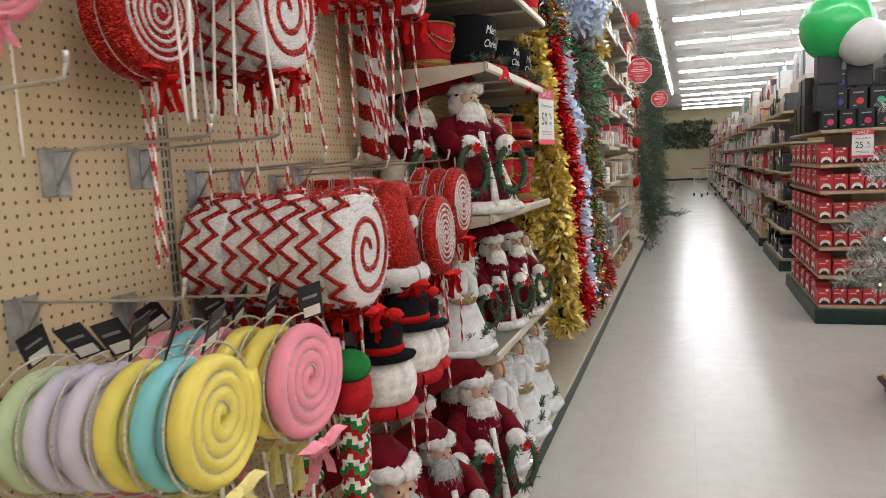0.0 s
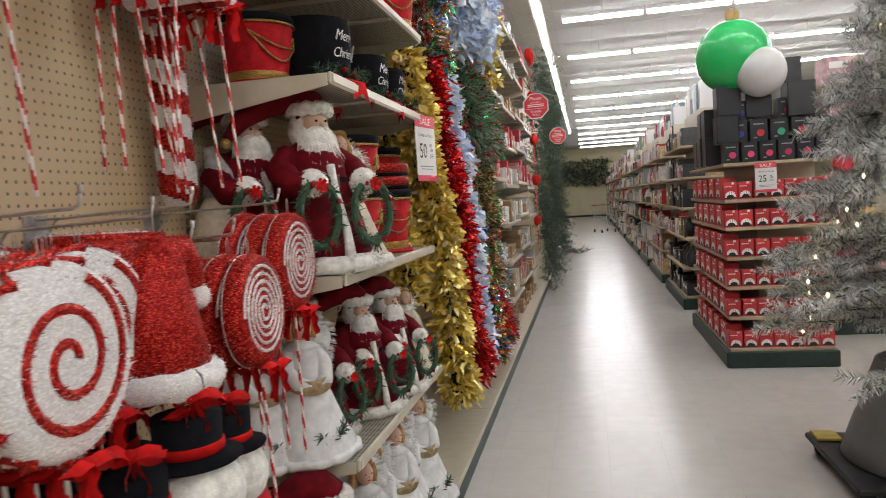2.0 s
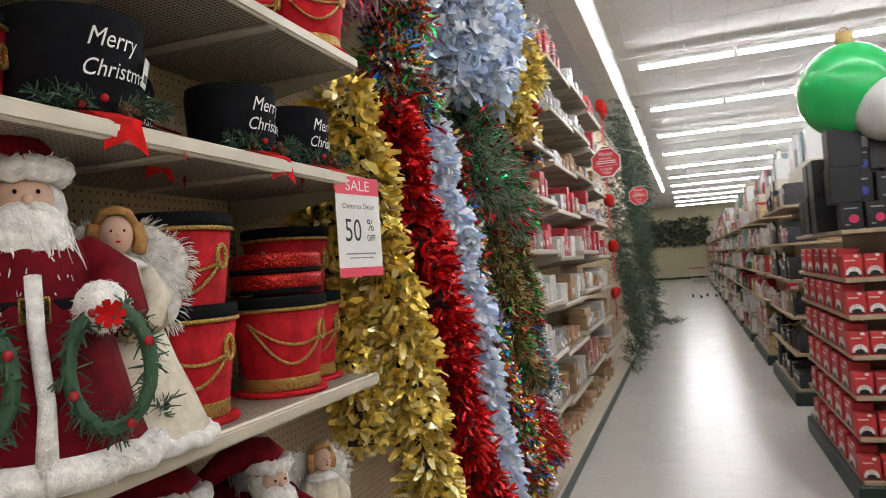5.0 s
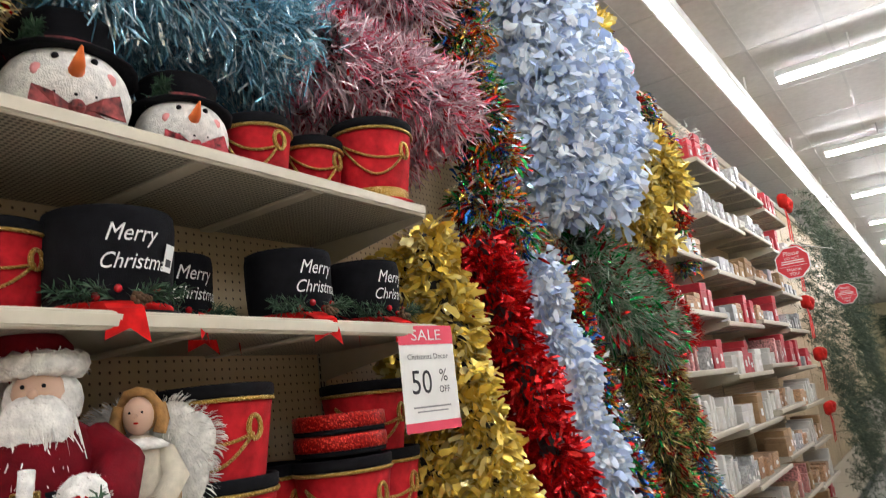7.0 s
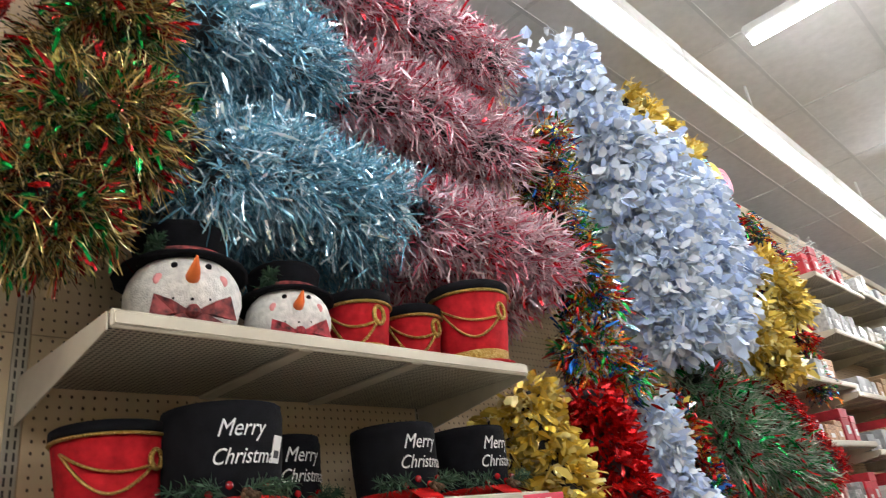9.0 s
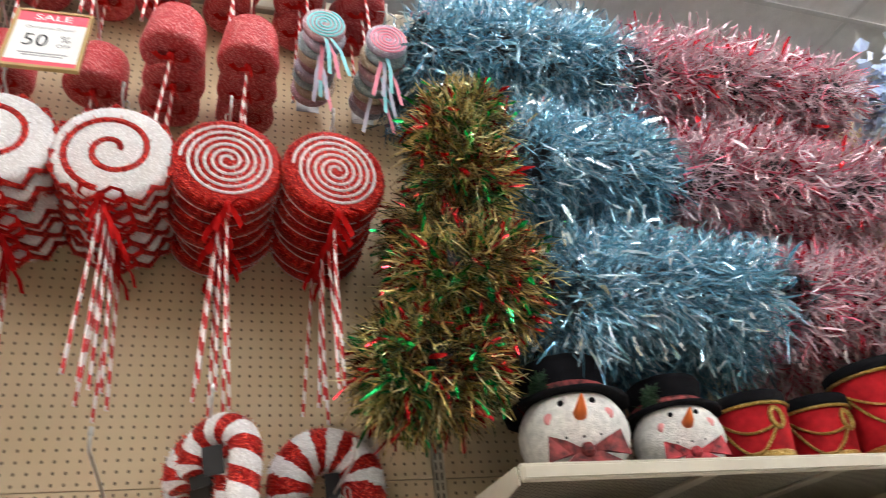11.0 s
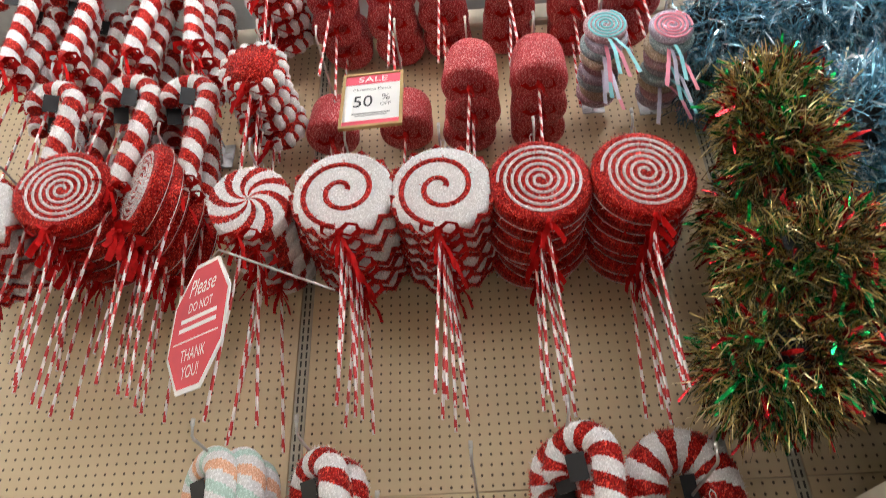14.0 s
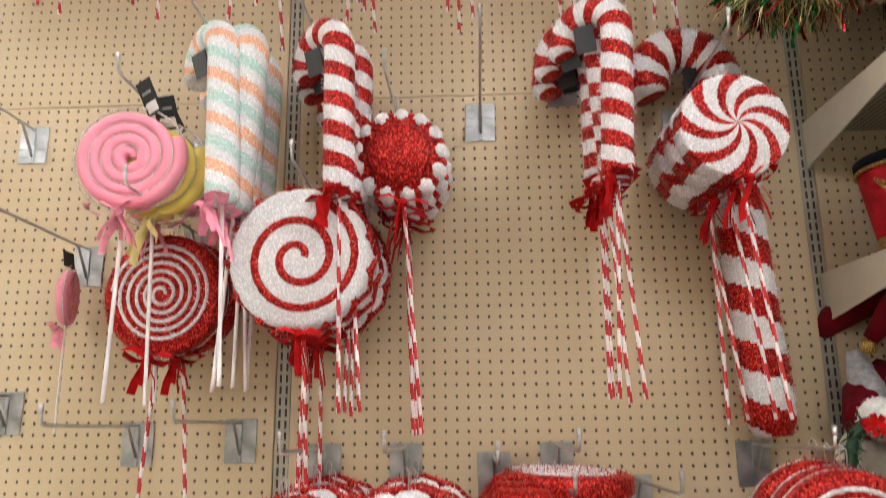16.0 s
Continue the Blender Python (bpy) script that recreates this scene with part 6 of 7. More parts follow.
# ---- signs ----
def sale_sign(name, m, w, h, pct, framed, label):
    S = thing(name, label, "sign", m)
    part("card", Geo().box(-w / 2, w / 2, 0, 0.002, 0, h), CARD_WHITE, S, smooth=False)
    if framed:
        f = Geo()
        for a in ((-w / 2 - 0.008, -w / 2, -0.008, h + 0.008), (w / 2, w / 2 + 0.008, -0.008, h + 0.008), (-w / 2, w / 2, -0.008, 0), (-w / 2, w / 2, h, h + 0.008)):
            f.box(a[0], a[1], -0.004, 0.006, a[2], a[3], 0)
        part("frame", f, GOLDFRAME, S, smooth=False)
    part("red_header", Geo().box(-w / 2, w / 2, -0.001, -0.0002, h * 0.82, h), SIGN_PINK, S, smooth=False)
    part("red_footer", Geo().box(-w / 2, w / 2, -0.001, -0.0002, 0.0, h * 0.09), SIGN_PINK, S, smooth=False)

    def words(body, size, x, z, m2, sx=1.0):
        vs, fs = text_geo(body, size)
        part("lettering", Geo().add([(x + a * sx, -0.0016, z + b) for a, b, c in vs], fs), m2, S, smooth=False)
    words("SALE", h * 0.15, 0, h * 0.905, CARD_WHITE, 1.25)
    words("Christmas Decor", h * 0.075, 0, h * 0.70, INK)
    words(str(pct), h * 0.32, -w * 0.16, h * 0.45, INK, 0.85)
    words("%", h * 0.17, w * 0.25, h * 0.51, INK)
    words("OFF", h * 0.09, w * 0.25, h * 0.38, INK, 0.9)
    part("small_print", Geo().box(-w * 0.34, w * 0.34, -0.001, -0.0002, h * 0.22, h * 0.235).box(-w * 0.28, w * 0.28, -0.001, -0.0002, h * 0.18, h * 0.192), INKGREY, S, smooth=False)
    return S


sale_sign("sale_sign", pose(0.492, 1.13, 1.56, 0, 0, 78), 0.20, 0.285, 50, False, "white and red paper sale sign hung on a shelf edge")
sale_sign("sale_sign", pose(0.415, -0.975, 3.14, -8, 0, 88), 0.15, 0.205, 50, True, "framed sale sign clipped to a hook among gumdrops")
sale_sign("sale_sign", pose(2.53, 3.962, 1.385, 0, 0, 0), 0.155, 0.225, 25, False, "white and red paper sale sign on the rack end")


def please_sign(x, y, z, yaw, R, tall):
    S = thing("please_sign", "red octagonal notice with white writing on a wire arm", "sign", pose(x, y, z, 0, 0, yaw))
    oc = [(R * math.cos(math.pi / 8 + math.pi / 4 * i), R * tall * math.sin(math.pi / 8 + math.pi / 4 * i)) for i in range(8)]

    def plate(k, y0, y1):
        vs = [(a * k, y0, b * k) for a, b in oc] + [(a * k, y1, b * k) for a, b in oc]
        return Geo().add(vs, [tuple(range(8)), tuple(range(15, 7, -1))] + [(i, i + 8, (i + 1) % 8 + 8, (i + 1) % 8) for i in range(8)])
    part("white_border", plate(1.0, 0, 0.004), CARD_WHITE, S, smooth=False)
    part("red_field", plate(0.93, -0.0012, -0.0002), SIGN_RED, S, smooth=False)
    for body, size, zz, sh in (("Please", 0.36, 0.55, 0.25), ("DO NOT", 0.2, 0.26, 0), ("THANK", 0.24, -0.42, 0), ("YOU!", 0.24, -0.66, 0)):
        vs, fs = text_geo(body, size * R)
        part("lettering", Geo().add([(a + sh * b, -0.0018, b * tall + zz * R * tall) for a, b, c in vs], fs), CARD_WHITE, S, smooth=False)
    bars = Geo()
    for zz, w in ((0.1, 0.6), (-0.03, 0.62)):
        bars.box(-w * R, w * R, -0.0016, -0.0013, (zz - 0.03) * R * tall, (zz + 0.03) * R * tall)
    bars.box(-0.75 * R, 0.75 * R, -0.0016, -0.0013, -0.215 * R * tall, -0.195 * R * tall)
    part("small_print", bars, CARD_WHITE, S, smooth=False)
    part("arm", Geo().tube([(0, 0.006, R * tall * 0.96), (0.02, 0.01, R * tall * 1.08), (R * 1.9 + 0.02, 0.2, R * tall * 0.8 - 0.05)], 0.003, 6), CHROME, S)
    return S


please_sign(0.40, -1.35, 2.615, 58, 0.105, 1.65)
please_sign(0.60, 7.2, 2.60, -4, 0.17, 1.0)
please_sign(0.76, 9.8, 2.42, -4, 0.14, 1.0)

# knitted gnome in linen at the shelf end, and a white tag on a hat
G_ = thing("linen_gnome", "cream linen gnome with a grey knitted hat and small beads", "doll", pose(0.10, 0.02, 1.27, 0, 0, -30))
part("body", Geo().lathe([(0.06, 0), (0.085, 0.03), (0.09, 0.12), (0.075, 0.2), (0.04, 0.26)], 20, 0, None, 0.03), LINEN, G_)
part("belt", Geo().tube(ring_pts(0.088, 20, 0.13), 0.008, 6, cap=False), WICKER, G_)
part("knitted_hat", Geo().tube([(0, 0, 0.25), (0, 0, 0.32), (-0.01, -0.02, 0.4)], [0.055, 0.04, 0.014], 12), GREYFUR, G_)
Tg = thing("price_tag", "small white price tag tied to a black hat", "tag", pose(0.432, 0.375, 2.0, 0, 12, 30))
part("card", Geo().box(-0.0008, 0.0008, -0.016, 0.016, -0.055, 0, 0, 0.0005), CARD_WHITE, Tg, smooth=False)
part("bar_code", Geo().box(0.001, 0.0014, -0.01, 0.01, -0.045, -0.03), INK, Tg, smooth=False)

# ---- stocked shelves further along the wall ----
KRAFT = mat("kraft_card", (0.36, 0.23, 0.12), 0.7, var=0.15, rnd=0.2)
WHITEBOX = mat("white_carton", (0.66, 0.64, 0.60), 0.55, var=0.08, rnd=0.12)
REDPACK = mat("red_pack", (0.48, 0.03, 0.045), 0.45, var=0.2, rnd=0.25)
GREYPACK = mat("grey_pack", (0.34, 0.35, 0.36), 0.35, var=0.3, rnd=0.3)
PATTERN = mat("patterned_paper", (0.44, 0.26, 0.15), 0.6, var=0.8, scale=70, rnd=0.2)
STRIPE = mat("red_striped_paper", (0.55, 0.25, 0.24), 0.5, var=0.8, scale=60, rnd=0.2)
CLEAR = mat("clear_pack", (0.50, 0.50, 0.50), 0.15, var=0.5, scale=40, rnd=0.2, coat=0.5)
PALEICE = flakes("frosted_twigs", [(0.7, 0.72, 0.7), (0.55, 0.6, 0.58)], 0.5, 0.1)


def carton(w, d, h, m, name, label, lid=True):
    B = thing(name, label, "box", pose(0, -7, 0), "shelf stock")
    part("body", Geo().box(-d, 0, 0, w, 0, h * (0.72 if lid else 1), 0, 0.003), m, B, smooth=False)
    if lid:
        part("lid", Geo().box(-d - 0.003, 0.003, -0.003, w + 0.003, h * 0.722, h, 0, 0.003), m, B, smooth=False)
    part("label_patch", Geo().box(0.0036, 0.0045, w * 0.3, w * 0.7, h * 0.25, h * 0.5), CARD_WHITE, B, smooth=False)
    return B


STOCK = [
    (carton(0.17, 0.24, 0.16, WHITEBOX, "gift_box", "white lidded gift box on a steel shelf"), 0.17),
    (carton(0.14, 0.24, 0.2, KRAFT, "gift_box", "kraft card gift box on a steel shelf"), 0.14),
    (carton(0.16, 0.22, 0.14, PATTERN, "gift_box", "patterned paper gift box on a steel shelf"), 0.16),
    (carton(0.05, 0.22, 0.22, WHITEBOX, "gift_bag_pack", "flat white gift pack standing on a shelf", False), 0.05),
    (carton(0.05, 0.22, 0.22, STRIPE, "gift_bag_pack", "flat red striped gift pack standing on a shelf", False), 0.05),
    (carton(0.12, 0.24, 0.23, REDPACK, "gift_box", "red lidded gift box on a steel shelf"), 0.12),
    (carton(0.13, 0.2, 0.12, GREYPACK, "ornament_pack", "grey plastic pack of small decorations", False), 0.13),
    (carton(0.1, 0.2, 0.17, CLEAR, "ornament_pack", "clear plastic pack of white decorations", False), 0.1),
]
MENU = {0: (5, 1, 2, 2), 1: (3, 4, 1, 2, 2), 2: (3, 3, 2, 2, 1, 7), 3: (3, 2, 1, 0, 6), 4: (4, 5, 0, 7, 6), 5: (6, 7, 6, 2, 5), 6: (6, 1, 6, 2), 7: (7, 6, 0, 5)}
r = random.Random(9)
for k in range(4):
    for lv, z in enumerate([0.15] + SHELVES_E):
        if k == 0 and z > 2.5:
            continue
        zz = z - (0.0 if k % 2 == 0 or lv == 0 else 0.05)
        yy = SEC * (3 + k) + 0.03
        pick = r.choice(MENU[min(lv, 7)])
        run = 0
        while yy < SEC * (4 + k) - 0.18:
            p, w = STOCK[pick]
            s = r.uniform(0.6, 1.2)
            copy_thing(p, pose(0.41 - r.uniform(0, 0.05), yy, zz + 0.001, 0, 0, r.uniform(-4, 4)) @ Matrix.Diagonal((s, 1, s, 1)))
            yy += w + r.uniform(0.004, 0.02)
            run += w
            if run > 0.3:
                pick, run = r.choice(MENU[min(lv, 7)]), 0
for p, w in STOCK:
    for o in (*p.children_recursive, p):
        bpy.data.objects.remove(o)
# frosted trees on the top shelf
V, Q, o = [], [], 0
rng = np.random.default_rng(77)
for i in range(26):
    b = np.array([rng.uniform(0.1, 0.4), SEC * 4 + 0.05 + i * 0.055, 3.29])
    n = 60
    u = rng.uniform(0, 1, (n, 1))
    pts = b + np.c_[np.zeros((n, 2)), u * 0.3]
    d = rng.normal(size=(n, 3)) * [1, 1, 0.2] + [0, 0, 0.5]
    d /= np.linalg.norm(d, axis=1, keepdims=True)
    v, q = strips(pts, d, 0.09 * (1.1 - u[:, 0]), 0.006, 0.1, rng)
    V.append(v), Q.append(q + o)
    o += len(v)
tagged(new("frosted_twig_trees", fast_mesh("frosted_twig_trees", np.concatenate(V), np.concatenate(Q), [PALEICE])), "row of pale frosted twig trees on the top shelf", "decoration", kind="stuff")
for i in range(3):
    copy_y = 3.75 + 0.14 * i
    Lp = thing("lollipop", f"{('teal', 'yellow', 'pink')[i]} foam lollipop standing above the garlands", "lollipop", pose(0.3, copy_y, 3.75), "pastel swirl lollipops")
    part("rope_disc", Geo().tube(spiral_pts(0.01, 0.1, 3.5, 0.0, 24), 0.017, 8), PASTEL[("teal", "yellow", "pink")[i]], Lp)
    part("stick", stick_geo(0.25, False), [STICKWHITE], Lp, at=pose(0, 0, -0.1))
# red bows and felt hangings at the end of the shelves
REDFELT = mat("red_felt", (0.55, 0.02, 0.015), 0.75, var=0.2, scale=20)
for i, (y, z, s) in enumerate(((8.75, 3.5, 1.0), (8.85, 2.9, 1.0), (8.8, 2.3, 0.9), (8.9, 1.7, 0.9), (8.75, 1.1, 0.8))):
    Bw = thing("red_bow", "large red ribbon bow with long tails hung on the wall bay", "bow", pose(0.42, y, z) @ Matrix.Diagonal((s, s, s, 1)), "red bows")
    for sgn in (-1, 1):
        part("loop", Geo().tube([(0, 0, 0), (0.03, sgn * 0.1, 0.06), (0.03, sgn * 0.2, 0.05), (0.02, sgn * 0.2, -0.03), (0, 0, 0)], [0.02, 0.05, 0.06, 0.05, 0.02], 8), REDFELT, Bw)
        part("tail", Geo().ribbon([(0, 0, 0), (0.02, sgn * 0.06, -0.2), (0.01, sgn * 0.08, -0.45)], 0.1, 0, up=(1, 0, 0)), REDFELT, Bw)
    part("knot", Geo().ball((0.02, 0, 0), 0.05, 0, 10), REDFELT, Bw)

# ---- pine garlands on the wall, and the flocked tree ----
def needle_sprig(n, size, rng, wide=0.02):
    u = rng.uniform(0, 1, (n, 1))
    base = np.c_[u * size, np.zeros((n, 2))]
    a = rng.uniform(0, 2 * np.pi, n)
    d = np.c_[rng.uniform(0.35, 0.9, n), np.cos(a), np.sin(a)]
    d /= np.linalg.norm(d, axis=1, keepdims=True)
    sd = np.cross(d, rng.normal(size=(n, 3)))
    sd *= size * wide / 2 / (np.linalg.norm(sd, axis=1, keepdims=True) + 1e-9)
    tip = base + d * size * rng.uniform(0.14, 0.23, (n, 1))
    v = np.stack([base - sd, base + sd, tip + sd * 0.5, tip - sd * 0.5], 1)
    return v.reshape(-1, 3), np.arange(n)[:, None] * 4 + [0, 1, 2, 3]


def sprig_mesh(name, places, ways, sizes, mats, seed, per=46, wide=0.02):
    rng = np.random.default_rng(seed)
    kinds = [needle_sprig(per, 1.0, rng, wide) for _ in range(6)]
    V, Q, o = [], [], 0
    for i, (p, w, s) in enumerate(zip(places, ways, sizes)):
        w = w / np.linalg.norm(w)
        a = np.cross(w, rng.normal(size=3))
        a /= np.linalg.norm(a)
        R = np.stack([w, a, np.cross(w, a)], 1)
        v, q = kinds[i % 6]
        V.append((v * s) @ R.T + p)
        Q.append(q + o)
        o += len(v)
    return fast_mesh(name, np.concatenate(V), np.concatenate(Q), mats)


rng = np.random.default_rng(5)
PINE2 = flakes("garland_pine", [(0.03, 0.06, 0.035), (0.05, 0.085, 0.05), (0.09, 0.12, 0.08), (0.02, 0.045, 0.025)], 0.6, 0.0)
for k in range(9):
    y0 = 9.3 + 0.85 * k
    n = 330
    z = rng.uniform(0.15, 3.75, n)
    P = np.c_[0.42 + rng.normal(0, 0.06, n) + 0.1 * np.sin(z * 2 + k), y0 + rng.uniform(-0.3, 0.35, n), z]
    W = np.c_[rng.uniform(0.2, 1, n), rng.normal(0, 0.6, n), rng.uniform(-0.9, 0.1, n)]
    me = sprig_mesh("pine_garland", P, W, rng.uniform(0.16, 0.3, n), [PINE2], 60 + k, 30)
    tagged(new("pine_garland", me), "dark green artificial pine garlands hung thick on the wall", "garland", "pine garlands")
n = 60
me = sprig_mesh("pine_garland", np.c_[0.6 + rng.uniform(0, 0.45, n), 15.5 + rng.uniform(0, 0.9, n), rng.uniform(0.02, 0.1, n)], np.c_[rng.normal(0, 1, (n, 2)), rng.uniform(0, 0.3, n)], rng.uniform(0.15, 0.25, n), [PINE2], 90, 30)
tagged(new("pine_garland", me), "loose green pine garland lying on the floor", "garland", "pine garlands")
n = 700
me = sprig_mesh("pine_garland", np.c_[rng.uniform(-1.0, 2.6, n), 43.97 - rng.uniform(0, 0.1, n), rng.uniform(2.0, 3.6, n)], np.c_[rng.normal(0, 0.6, n), -np.ones(n), rng.uniform(-0.6, 0.2, n)], rng.uniform(0.4, 0.7, n), [PINE2], 91, 30)
tagged(new("pine_garland", me), "green pine garlands hung high on the back wall", "garland", "pine garlands")

FLOCK = flakes("flocked_needles", [(0.36, 0.38, 0.35), (0.60, 0.61, 0.59), (0.85, 0.86, 0.84), (0.10, 0.12, 0.10), (0.75, 0.76, 0.74), (0.68, 0.69, 0.66)], 0.8, 0.0)
BULB = glow("warm_bulb", (1.0, 0.78, 0.42), 6.0)
POT = mat("grey_plastic", (0.16, 0.16, 0.16), 0.45, var=0.15, scale=6, bump=0.1)
TX, TY = 2.86, 1.72
T = thing("christmas_tree", "tall flocked grey-green artificial Christmas tree with warm white lights", "tree", pose(TX, TY, 0))
part("trunk", Geo().tube([(0, 0, 0.3), (0.01, 0, 1.4), (0, 0.01, 2.75)], [0.045, 0.032, 0.008], 10), TWIG, T)
rng = np.random.default_rng(21)
P, W, S, LP = [], [], [], []
limbs = Geo()
for i in range(250):
    u = rng.uniform(0, 1) ** 0.8
    z = 0.62 + 2.15 * u
    R = 0.74 * (1 - u) ** 0.85 + 0.07
    a = i * 2.39996 + rng.uniform(-0.3, 0.3)
    reach = R * rng.uniform(0.82, 1.08)
    tip = np.array([reach * math.cos(a), reach * math.sin(a), z - 0.09 * reach + rng.uniform(-0.03, 0.03)])
    root = np.array([0, 0, z + 0.02])
    limbs.tube([tuple(root), tuple(root * 0.4 + tip * 0.6), tuple(tip)], [0.007, 0.005, 0.003], 5)
    out = (tip - root) / np.linalg.norm(tip - root)
    sd = np.cross(out, [0, 0, 1.0])
    m = int(5 + 9 * reach)
    for j in range(m):
        f = 0.25 + 0.75 * j / max(1, m - 1)
        p = root + (tip - root) * f
        s = (1 if j % 2 else -1)
        P.append(p)
        W.append(out * rng.uniform(0.6, 1.0) + sd * s * rng.uniform(0.2, 0.9) + np.array([0, 0, rng.uniform(-0.35, 0.35)]))
        S.append(rng.uniform(0.15, 0.23))
    P.append(tip)
    W.append(out)
    S.append(0.2)
    if i % 2 == 0:
        LP.append(tip * rng.uniform(0.88, 1.0) + [0, 0, 0.02])
tagged(part("limbs", limbs, TWIG, T, "thin brown wire limbs"), kind="stuff")
crown = part("crown", sprig_mesh("crown", P, W, S, [FLOCK], 22, 170, 0.02), None, T, "flocked grey-green needles")
bl = Geo()
for p in LP:
    q = p * rng.uniform(1.0, 1.1)
    bl.ball((q[0], q[1], p[2]), 0.0065, 0, 6, 1, 1, 1.7)
tagged(part("light_bulbs", bl, BULB, T, "small warm white bulbs"), kind="stuff")
fl = Geo()
for k in range(9):
    a = 2 * math.pi * k / 9
    fl.add([(0, 0, 0), (-0.012, 0.05 * math.cos(a - 0.3), 0.05 * math.sin(a - 0.3)), (-0.03, 0.1 * math.cos(a), 0.1 * math.sin(a)), (-0.012, 0.05 * math.cos(a + 0.3), 0.05 * math.sin(a + 0.3))], [(0, 1, 2, 3)])
part("white_flower", fl, LINEN, T, at=pose(-0.46, -0.42, 1.36, 0, 0, 40))
Pt = thing("tree_pot", "grey plastic tree stand collar on a dolly", "pot", pose(2.76, 1.74, 0))
part("collar", Geo().lathe([(0.42, 0.1), (0.43, 0.11), (0.27, 0.58), (0.255, 0.58), (0.40, 0.12)], 34), POT, Pt)
Dl = thing("dolly", "low black and yellow moving dolly under the tree stand", "dolly", pose(2.76, 1.72, 0))
part("deck", Geo().box(-0.5, 0.5, -0.36, 0.42, 0.07, 0.1, 0, 0.008), CARD_BLACK, Dl, smooth=False)
YEL = mat("yellow_plastic", (0.52, 0.40, 0.08), 0.5)
part("corner_pad", Geo().box(-0.48, -0.36, 0.26, 0.40, 0.102, 0.118, 0, 0.004), YEL, Dl, smooth=False)
for x in (-0.44, 0.44):
    for y in (-0.3, 0.34):
        part("wheel", Geo().lathe([(0.01, -0.012), (0.034, -0.012), (0.034, 0.012), (0.01, 0.012)], 16, 0, pose(x, y, 0.034, 90)), CARD_BLACK, Dl)
Bx = thing("tree_carton", "plain white carton on the dolly under the tree", "box", pose(TX - 0.32, TY - 0.55, 0))
part("body", Geo().box(0, 0.4, 0, 0.16, 0, 0.3, 0, 0.004), WHITEBOX, Bx, smooth=False)
Pr = thing("price_sign", "white and red price sign hanging on the tree", "sign", pose(2.44, 1.10, 1.33, 0, 0, -8))
part("card", Geo().box(-0.02, 0.2, 0, 0.002, 0, 0.28), CARD_WHITE, Pr, smooth=False)
part("red_band", Geo().box(-0.02, 0.2, -0.0012, -0.0002, 0, 0.035), SIGN_PINK, Pr, smooth=False)
vs, fs = text_geo("189.9", 0.07)
part("lettering", Geo().add([(0.09 + a, -0.0014, 0.13 + b) for a, b, c in vs], fs), INK, Pr, smooth=False)
part("small_print", Geo().box(0.0, 0.16, -0.0012, -0.0002, 0.22, 0.23).box(0.0, 0.14, -0.0012, -0.0002, 0.2, 0.208), INKGREY, Pr, smooth=False)

# ---- further racks down the aisle ----
PACK = [
    (mat("red_goods", (0.45, 0.03, 0.05), 0.4, var=0.4, scale=20, rnd=0.3), "red boxed decoration on a rack shelf"),
    (mat("pink_goods", (0.60, 0.35, 0.37), 0.4, var=0.4, scale=20, rnd=0.3), "pink and white packed decoration on a rack shelf"),
    (mat("white_goods", (0.58, 0.57, 0.55), 0.4, var=0.3, scale=20, rnd=0.3), "white packed decoration on a rack shelf"),
    (mat("dark_goods", (0.03, 0.03, 0.035), 0.4, var=0.3, scale=20, rnd=0.3), "dark boxed decoration on a rack shelf"),
    (mat("tan_goods", (0.40, 0.28, 0.13), 0.4, var=0.4, scale=20, rnd=0.3), "tan and gold decoration on a rack shelf"),
    (mat("green_goods", (0.06, 0.15, 0.09), 0.5, var=0.4, scale=20, rnd=0.3), "green decoration on a rack shelf"),
]


def goods(m, label, w, d, h, shape):
    B = thing("packed_decoration", label, "decoration", pose(0, -7, 0), "rack stock")
    if shape == 0:
        part("body", Geo().box(0, d, 0, w, 0, h, 0, 0.004), m, B, smooth=False)
        part("label_patch", Geo().box(-0.001, -0.0002, w * 0.2, w * 0.8, h * 0.55, h * 0.8), CARD_WHITE, B, smooth=False)
    elif shape == 1:
        part("body", Geo().lathe([(w * 0.35, 0), (w * 0.48, h * 0.2), (w * 0.5, h * 0.55), (w * 0.2, h * 0.8), (w * 0.16, h)], 14, 0, pose(w * 0.5, w * 0.5, 0)), m, B)
        part("lid", Geo().lathe([(w * 0.18, h), (w * 0.2, h * 1.02), (1e-4, h * 1.1)], 12, 0, pose(w * 0.5, w * 0.5, 0)), GOLDFRAME, B)
    else:
        part("body", Geo().box(0, 0.02, 0, w, 0, h * 1.2, 0, 0.004), m, B, smooth=False)
        part("hang_card", Geo().box(-0.003, 0.0, w * 0.1, w * 0.9, h * 0.8, h * 1.15, 0), CARD_WHITE, B, smooth=False)
    return B


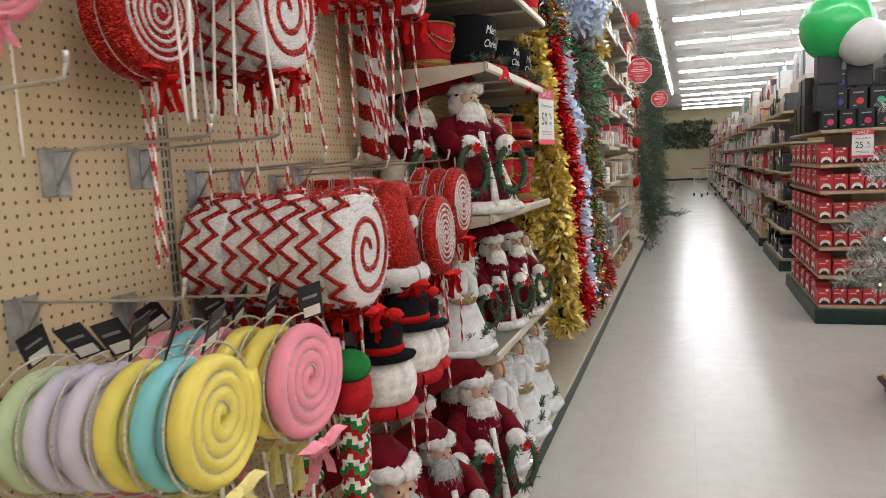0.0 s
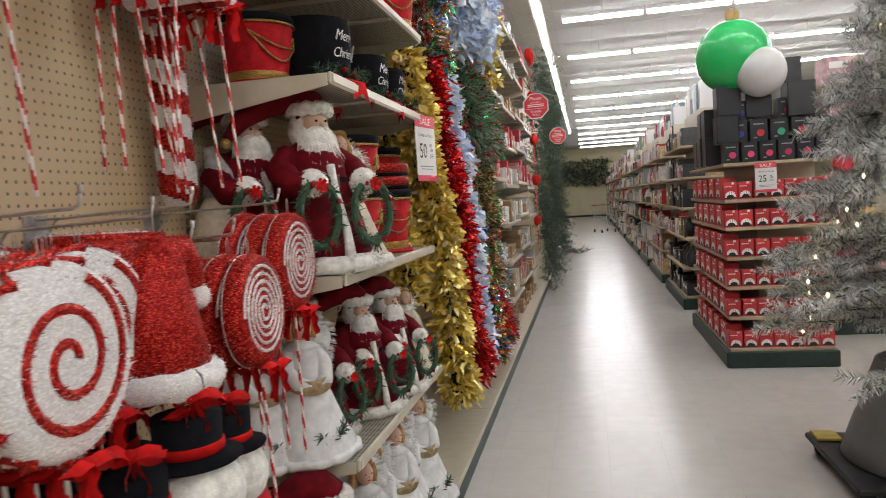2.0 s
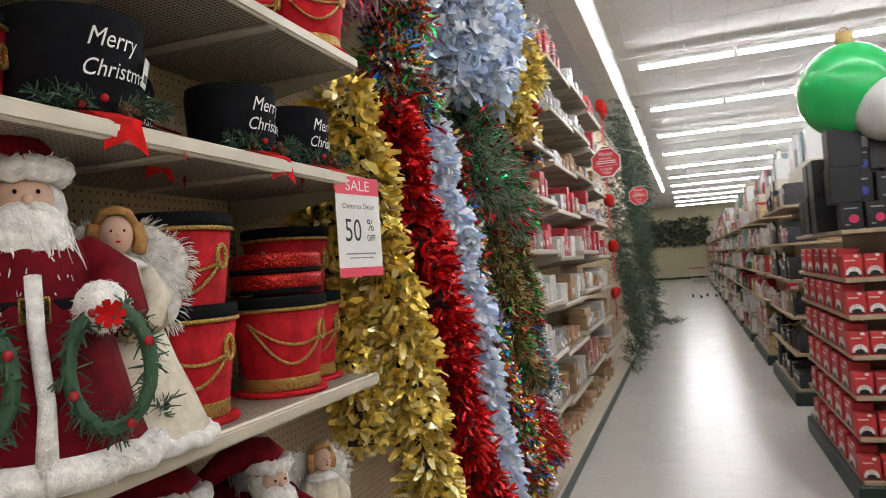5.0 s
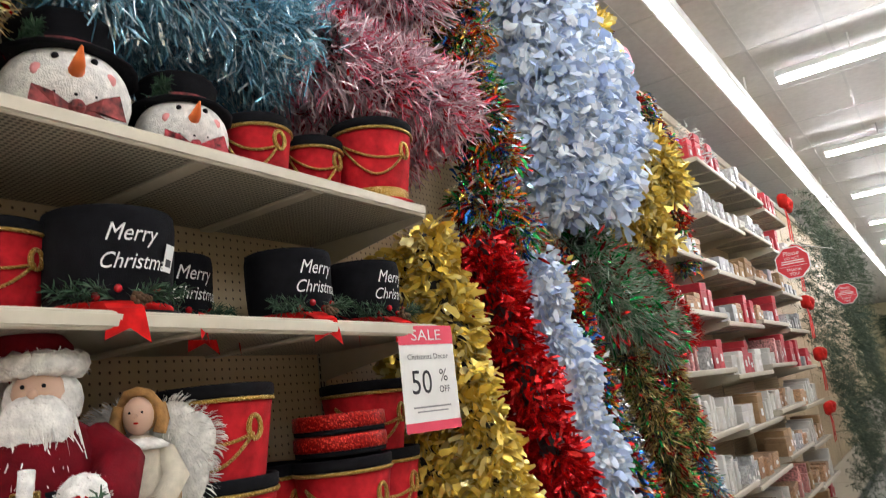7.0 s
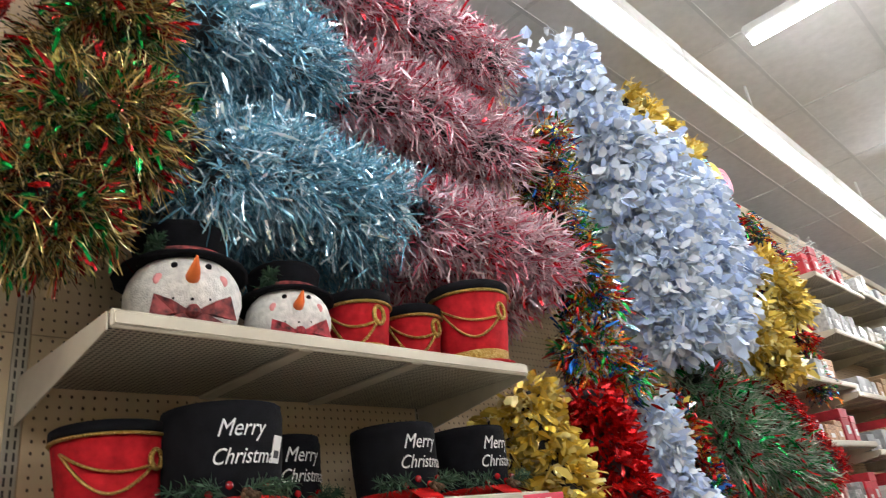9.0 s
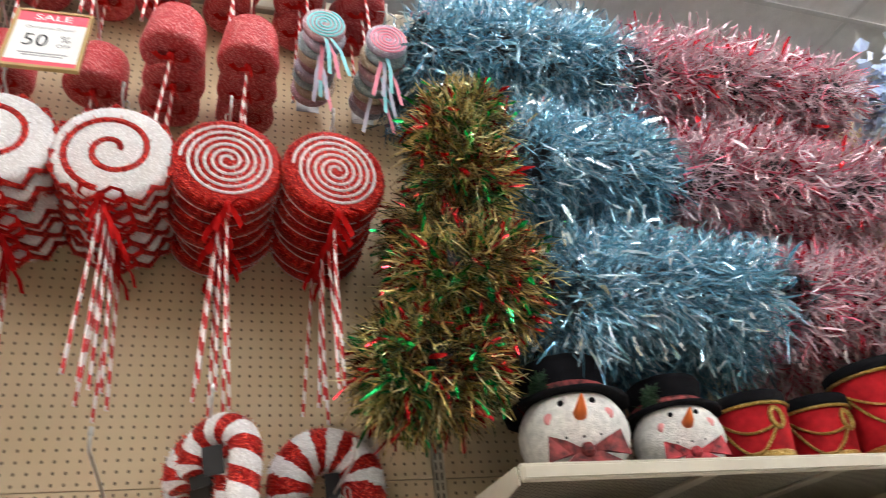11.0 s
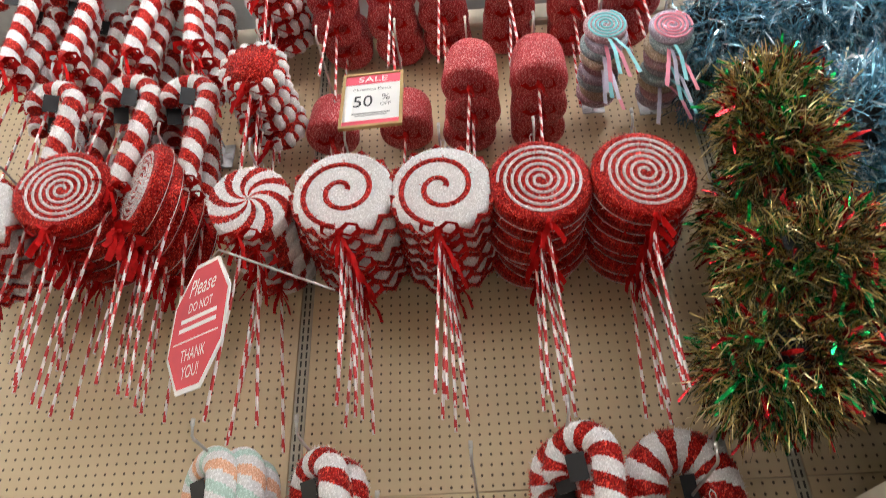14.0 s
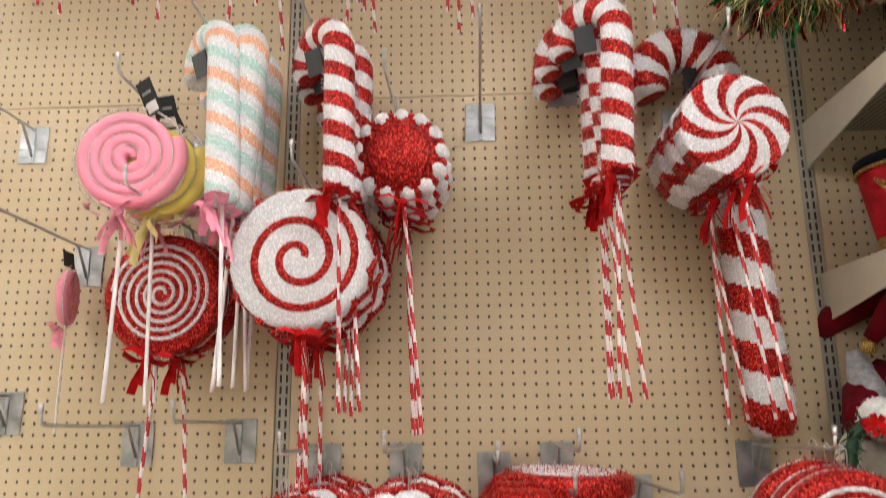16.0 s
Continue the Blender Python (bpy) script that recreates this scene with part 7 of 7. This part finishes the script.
PROTO = [goods(m, lb, w, 0.25, h, sh) for m, lb in PACK for w, h, sh in ((0.2, 0.2, 0), (0.14, 0.24, 1), (0.16, 0.22, 2))]
r = random.Random(31)
FARGOODS = flakes("mixed_packs", [(0.45, 0.04, 0.06), (0.60, 0.58, 0.56), (0.58, 0.36, 0.38), (0.04, 0.04, 0.045), (0.36, 0.27, 0.15), (0.62, 0.62, 0.62), (0.30, 0.02, 0.03), (0.25, 0.33, 0.36), (0.08, 0.16, 0.1), (0.5, 0.5, 0.52)], 0.35, 0.0)
for bi, (y0, y1, top) in enumerate(((6.9, 8.9, 2.4), (9.5, 11.6, 2.45), (12.1, 14.1, 2.45), (14.6, 16.6, 2.5), (17.1, 20.0, 2.5), (21, 24, 2.5), (25, 28, 2.5), (29, 33, 2.5), (34, 40, 2.5))):
    zs = [0.16, 0.5, 0.86, 1.22, 1.58, 1.95]
    gondola(2.24, 3.3, y0, y1, top, zs, "steel rack of packed decorations on a dark green plinth")
    if bi < 2:
        fam = ((9, 10, 9, 11, 12, 6, 3), (0, 7, 8, 6, 7, 12, 4, 5))[bi]
        for z in zs + [top]:
            if z == top:
                for xx in (2.6, 2.8, 3.0):
                    copy_thing(PROTO[r.choice((3, 6, 7, 8))], pose(xx + 0.1, y0 + 0.34, top + 0.002, 0, 0, 90) @ Matrix.Diagonal((0.7, 1.0, 1.6, 1)))
                continue
            yy = y0 + 0.05
            while yy < y1 - 0.18:
                copy_thing(PROTO[r.choice(fam)], pose(2.28 + r.uniform(0, 0.03), yy, z + 0.001, 0, 0, r.uniform(-3, 3)) @ Matrix.Diagonal((1, 1, r.uniform(0.6, 1.2), 1)))
                yy += r.uniform(0.17, 0.25)
            xx = 2.55
            while xx < 3.1:
                copy_thing(PROTO[r.choice(fam)], pose(xx + 0.2, y0 + 0.04, z + 0.001, 0, 0, 90 + r.uniform(-3, 3)))
                xx += r.uniform(0.21, 0.26)
    g = Geo()
    for z in (zs if bi > 1 else []) + [top]:
        yy = y0 + (0.04 if z < top else 0.32)
        while yy < y1 - (0.12 if z < top else 0.35):
            w, h = r.uniform(0.05, 0.2), r.uniform(0.1, 0.3) * (1.3 if z == top else 1)
            if r.random() < 0.6:
                g.box(2.27 + 0.3 * (z == top), 2.5 + 0.3 * (z == top), yy, yy + w, z + 0.001, z + h)
            else:
                g.lathe([(w * 0.3, 0), (w * 0.5, h * 0.3), (w * 0.3, h * 0.8), (0.01, h)], 8, 0, pose(2.36 + 0.3 * (z == top), yy + w / 2, z + 0.001))
            if z < top and yy < y0 + 1.0:
                xo = 2.55 + (yy - y0) * 0.7
                g.box(xo, xo + w * 0.7, y0 + 0.03, y0 + 0.25, z + 0.001, z + h)
            yy += w + r.uniform(0.005, 0.03)
    tagged(new("rack_stock", g.mesh("rack_stock", [FARGOODS], False)), "mixed packed decorations filling the rack shelves", "decoration", kind="stuff")
zs = [0.16, 0.6, 1.05, 1.5, 1.95, 2.32]
gondola(3.3, 6.5, 5.2, 6.2, 2.6, zs, "wide tan-shelved rack of packed decorations behind the rack end")
for z in zs:
    xx = 3.4
    while xx < 6.3:
        p = PROTO[r.choice((0, 1, 3, 5, 6, 8, 12))]
        copy_thing(p, pose(xx + 0.2, 5.23, z + 0.001, 0, 0, 90) @ Matrix.Diagonal((1, 1.3, 1.2, 1)))
        xx += r.uniform(0.27, 0.34)
for p in PROTO:
    for o in (*p.children_recursive, p):
        bpy.data.objects.remove(o)

# shopping cart at the far end
C = thing("shopping_cart", "chrome wire shopping cart standing near the back wall", "cart", pose(1.75, 25.0, 0, 0, 0, 20))
bk = Geo()
for i in range(9):
    u = i / 8
    bk.tube([(-0.26 + 0.02 * u, -0.35 + 0.7 * u, 0.5), (-0.29, -0.35 + 0.75 * u, 0.95)], 0.004, 5)
    bk.tube([(0.26 - 0.02 * u, -0.35 + 0.7 * u, 0.5), (0.29, -0.35 + 0.75 * u, 0.95)], 0.004, 5)
for z in (0.5, 0.65, 0.8, 0.95):
    bk.tube([(-0.27, -0.36, z), (0.27, -0.36, z), (0.27, 0.4, z), (-0.27, 0.4, z), (-0.27, -0.36, z)], 0.005, 5)
part("basket", bk, CHROME, C)
fr = Geo()
for s in (-1, 1):
    fr.tube([(s * 0.24, 0.4, 0.95), (s * 0.24, 0.3, 0.25), (s * 0.26, -0.4, 0.14), (s * 0.26, -0.42, 0.1)], 0.012, 6)
part("frame", fr, CHROME, C)
part("handle", Geo().tube([(-0.28, 0.5, 1.0), (0.28, 0.5, 1.0)], 0.016, 8), SIGN_RED, C)
for s in (-1, 1):
    for y in (-0.4, 0.35):
        part("wheel", Geo().lathe([(0.015, -0.015), (0.06, -0.015), (0.06, 0.015), (0.015, 0.015)], 16, 0, pose(s * 0.25, y, 0.06, 0, 90, 0)), CARD_BLACK, C)
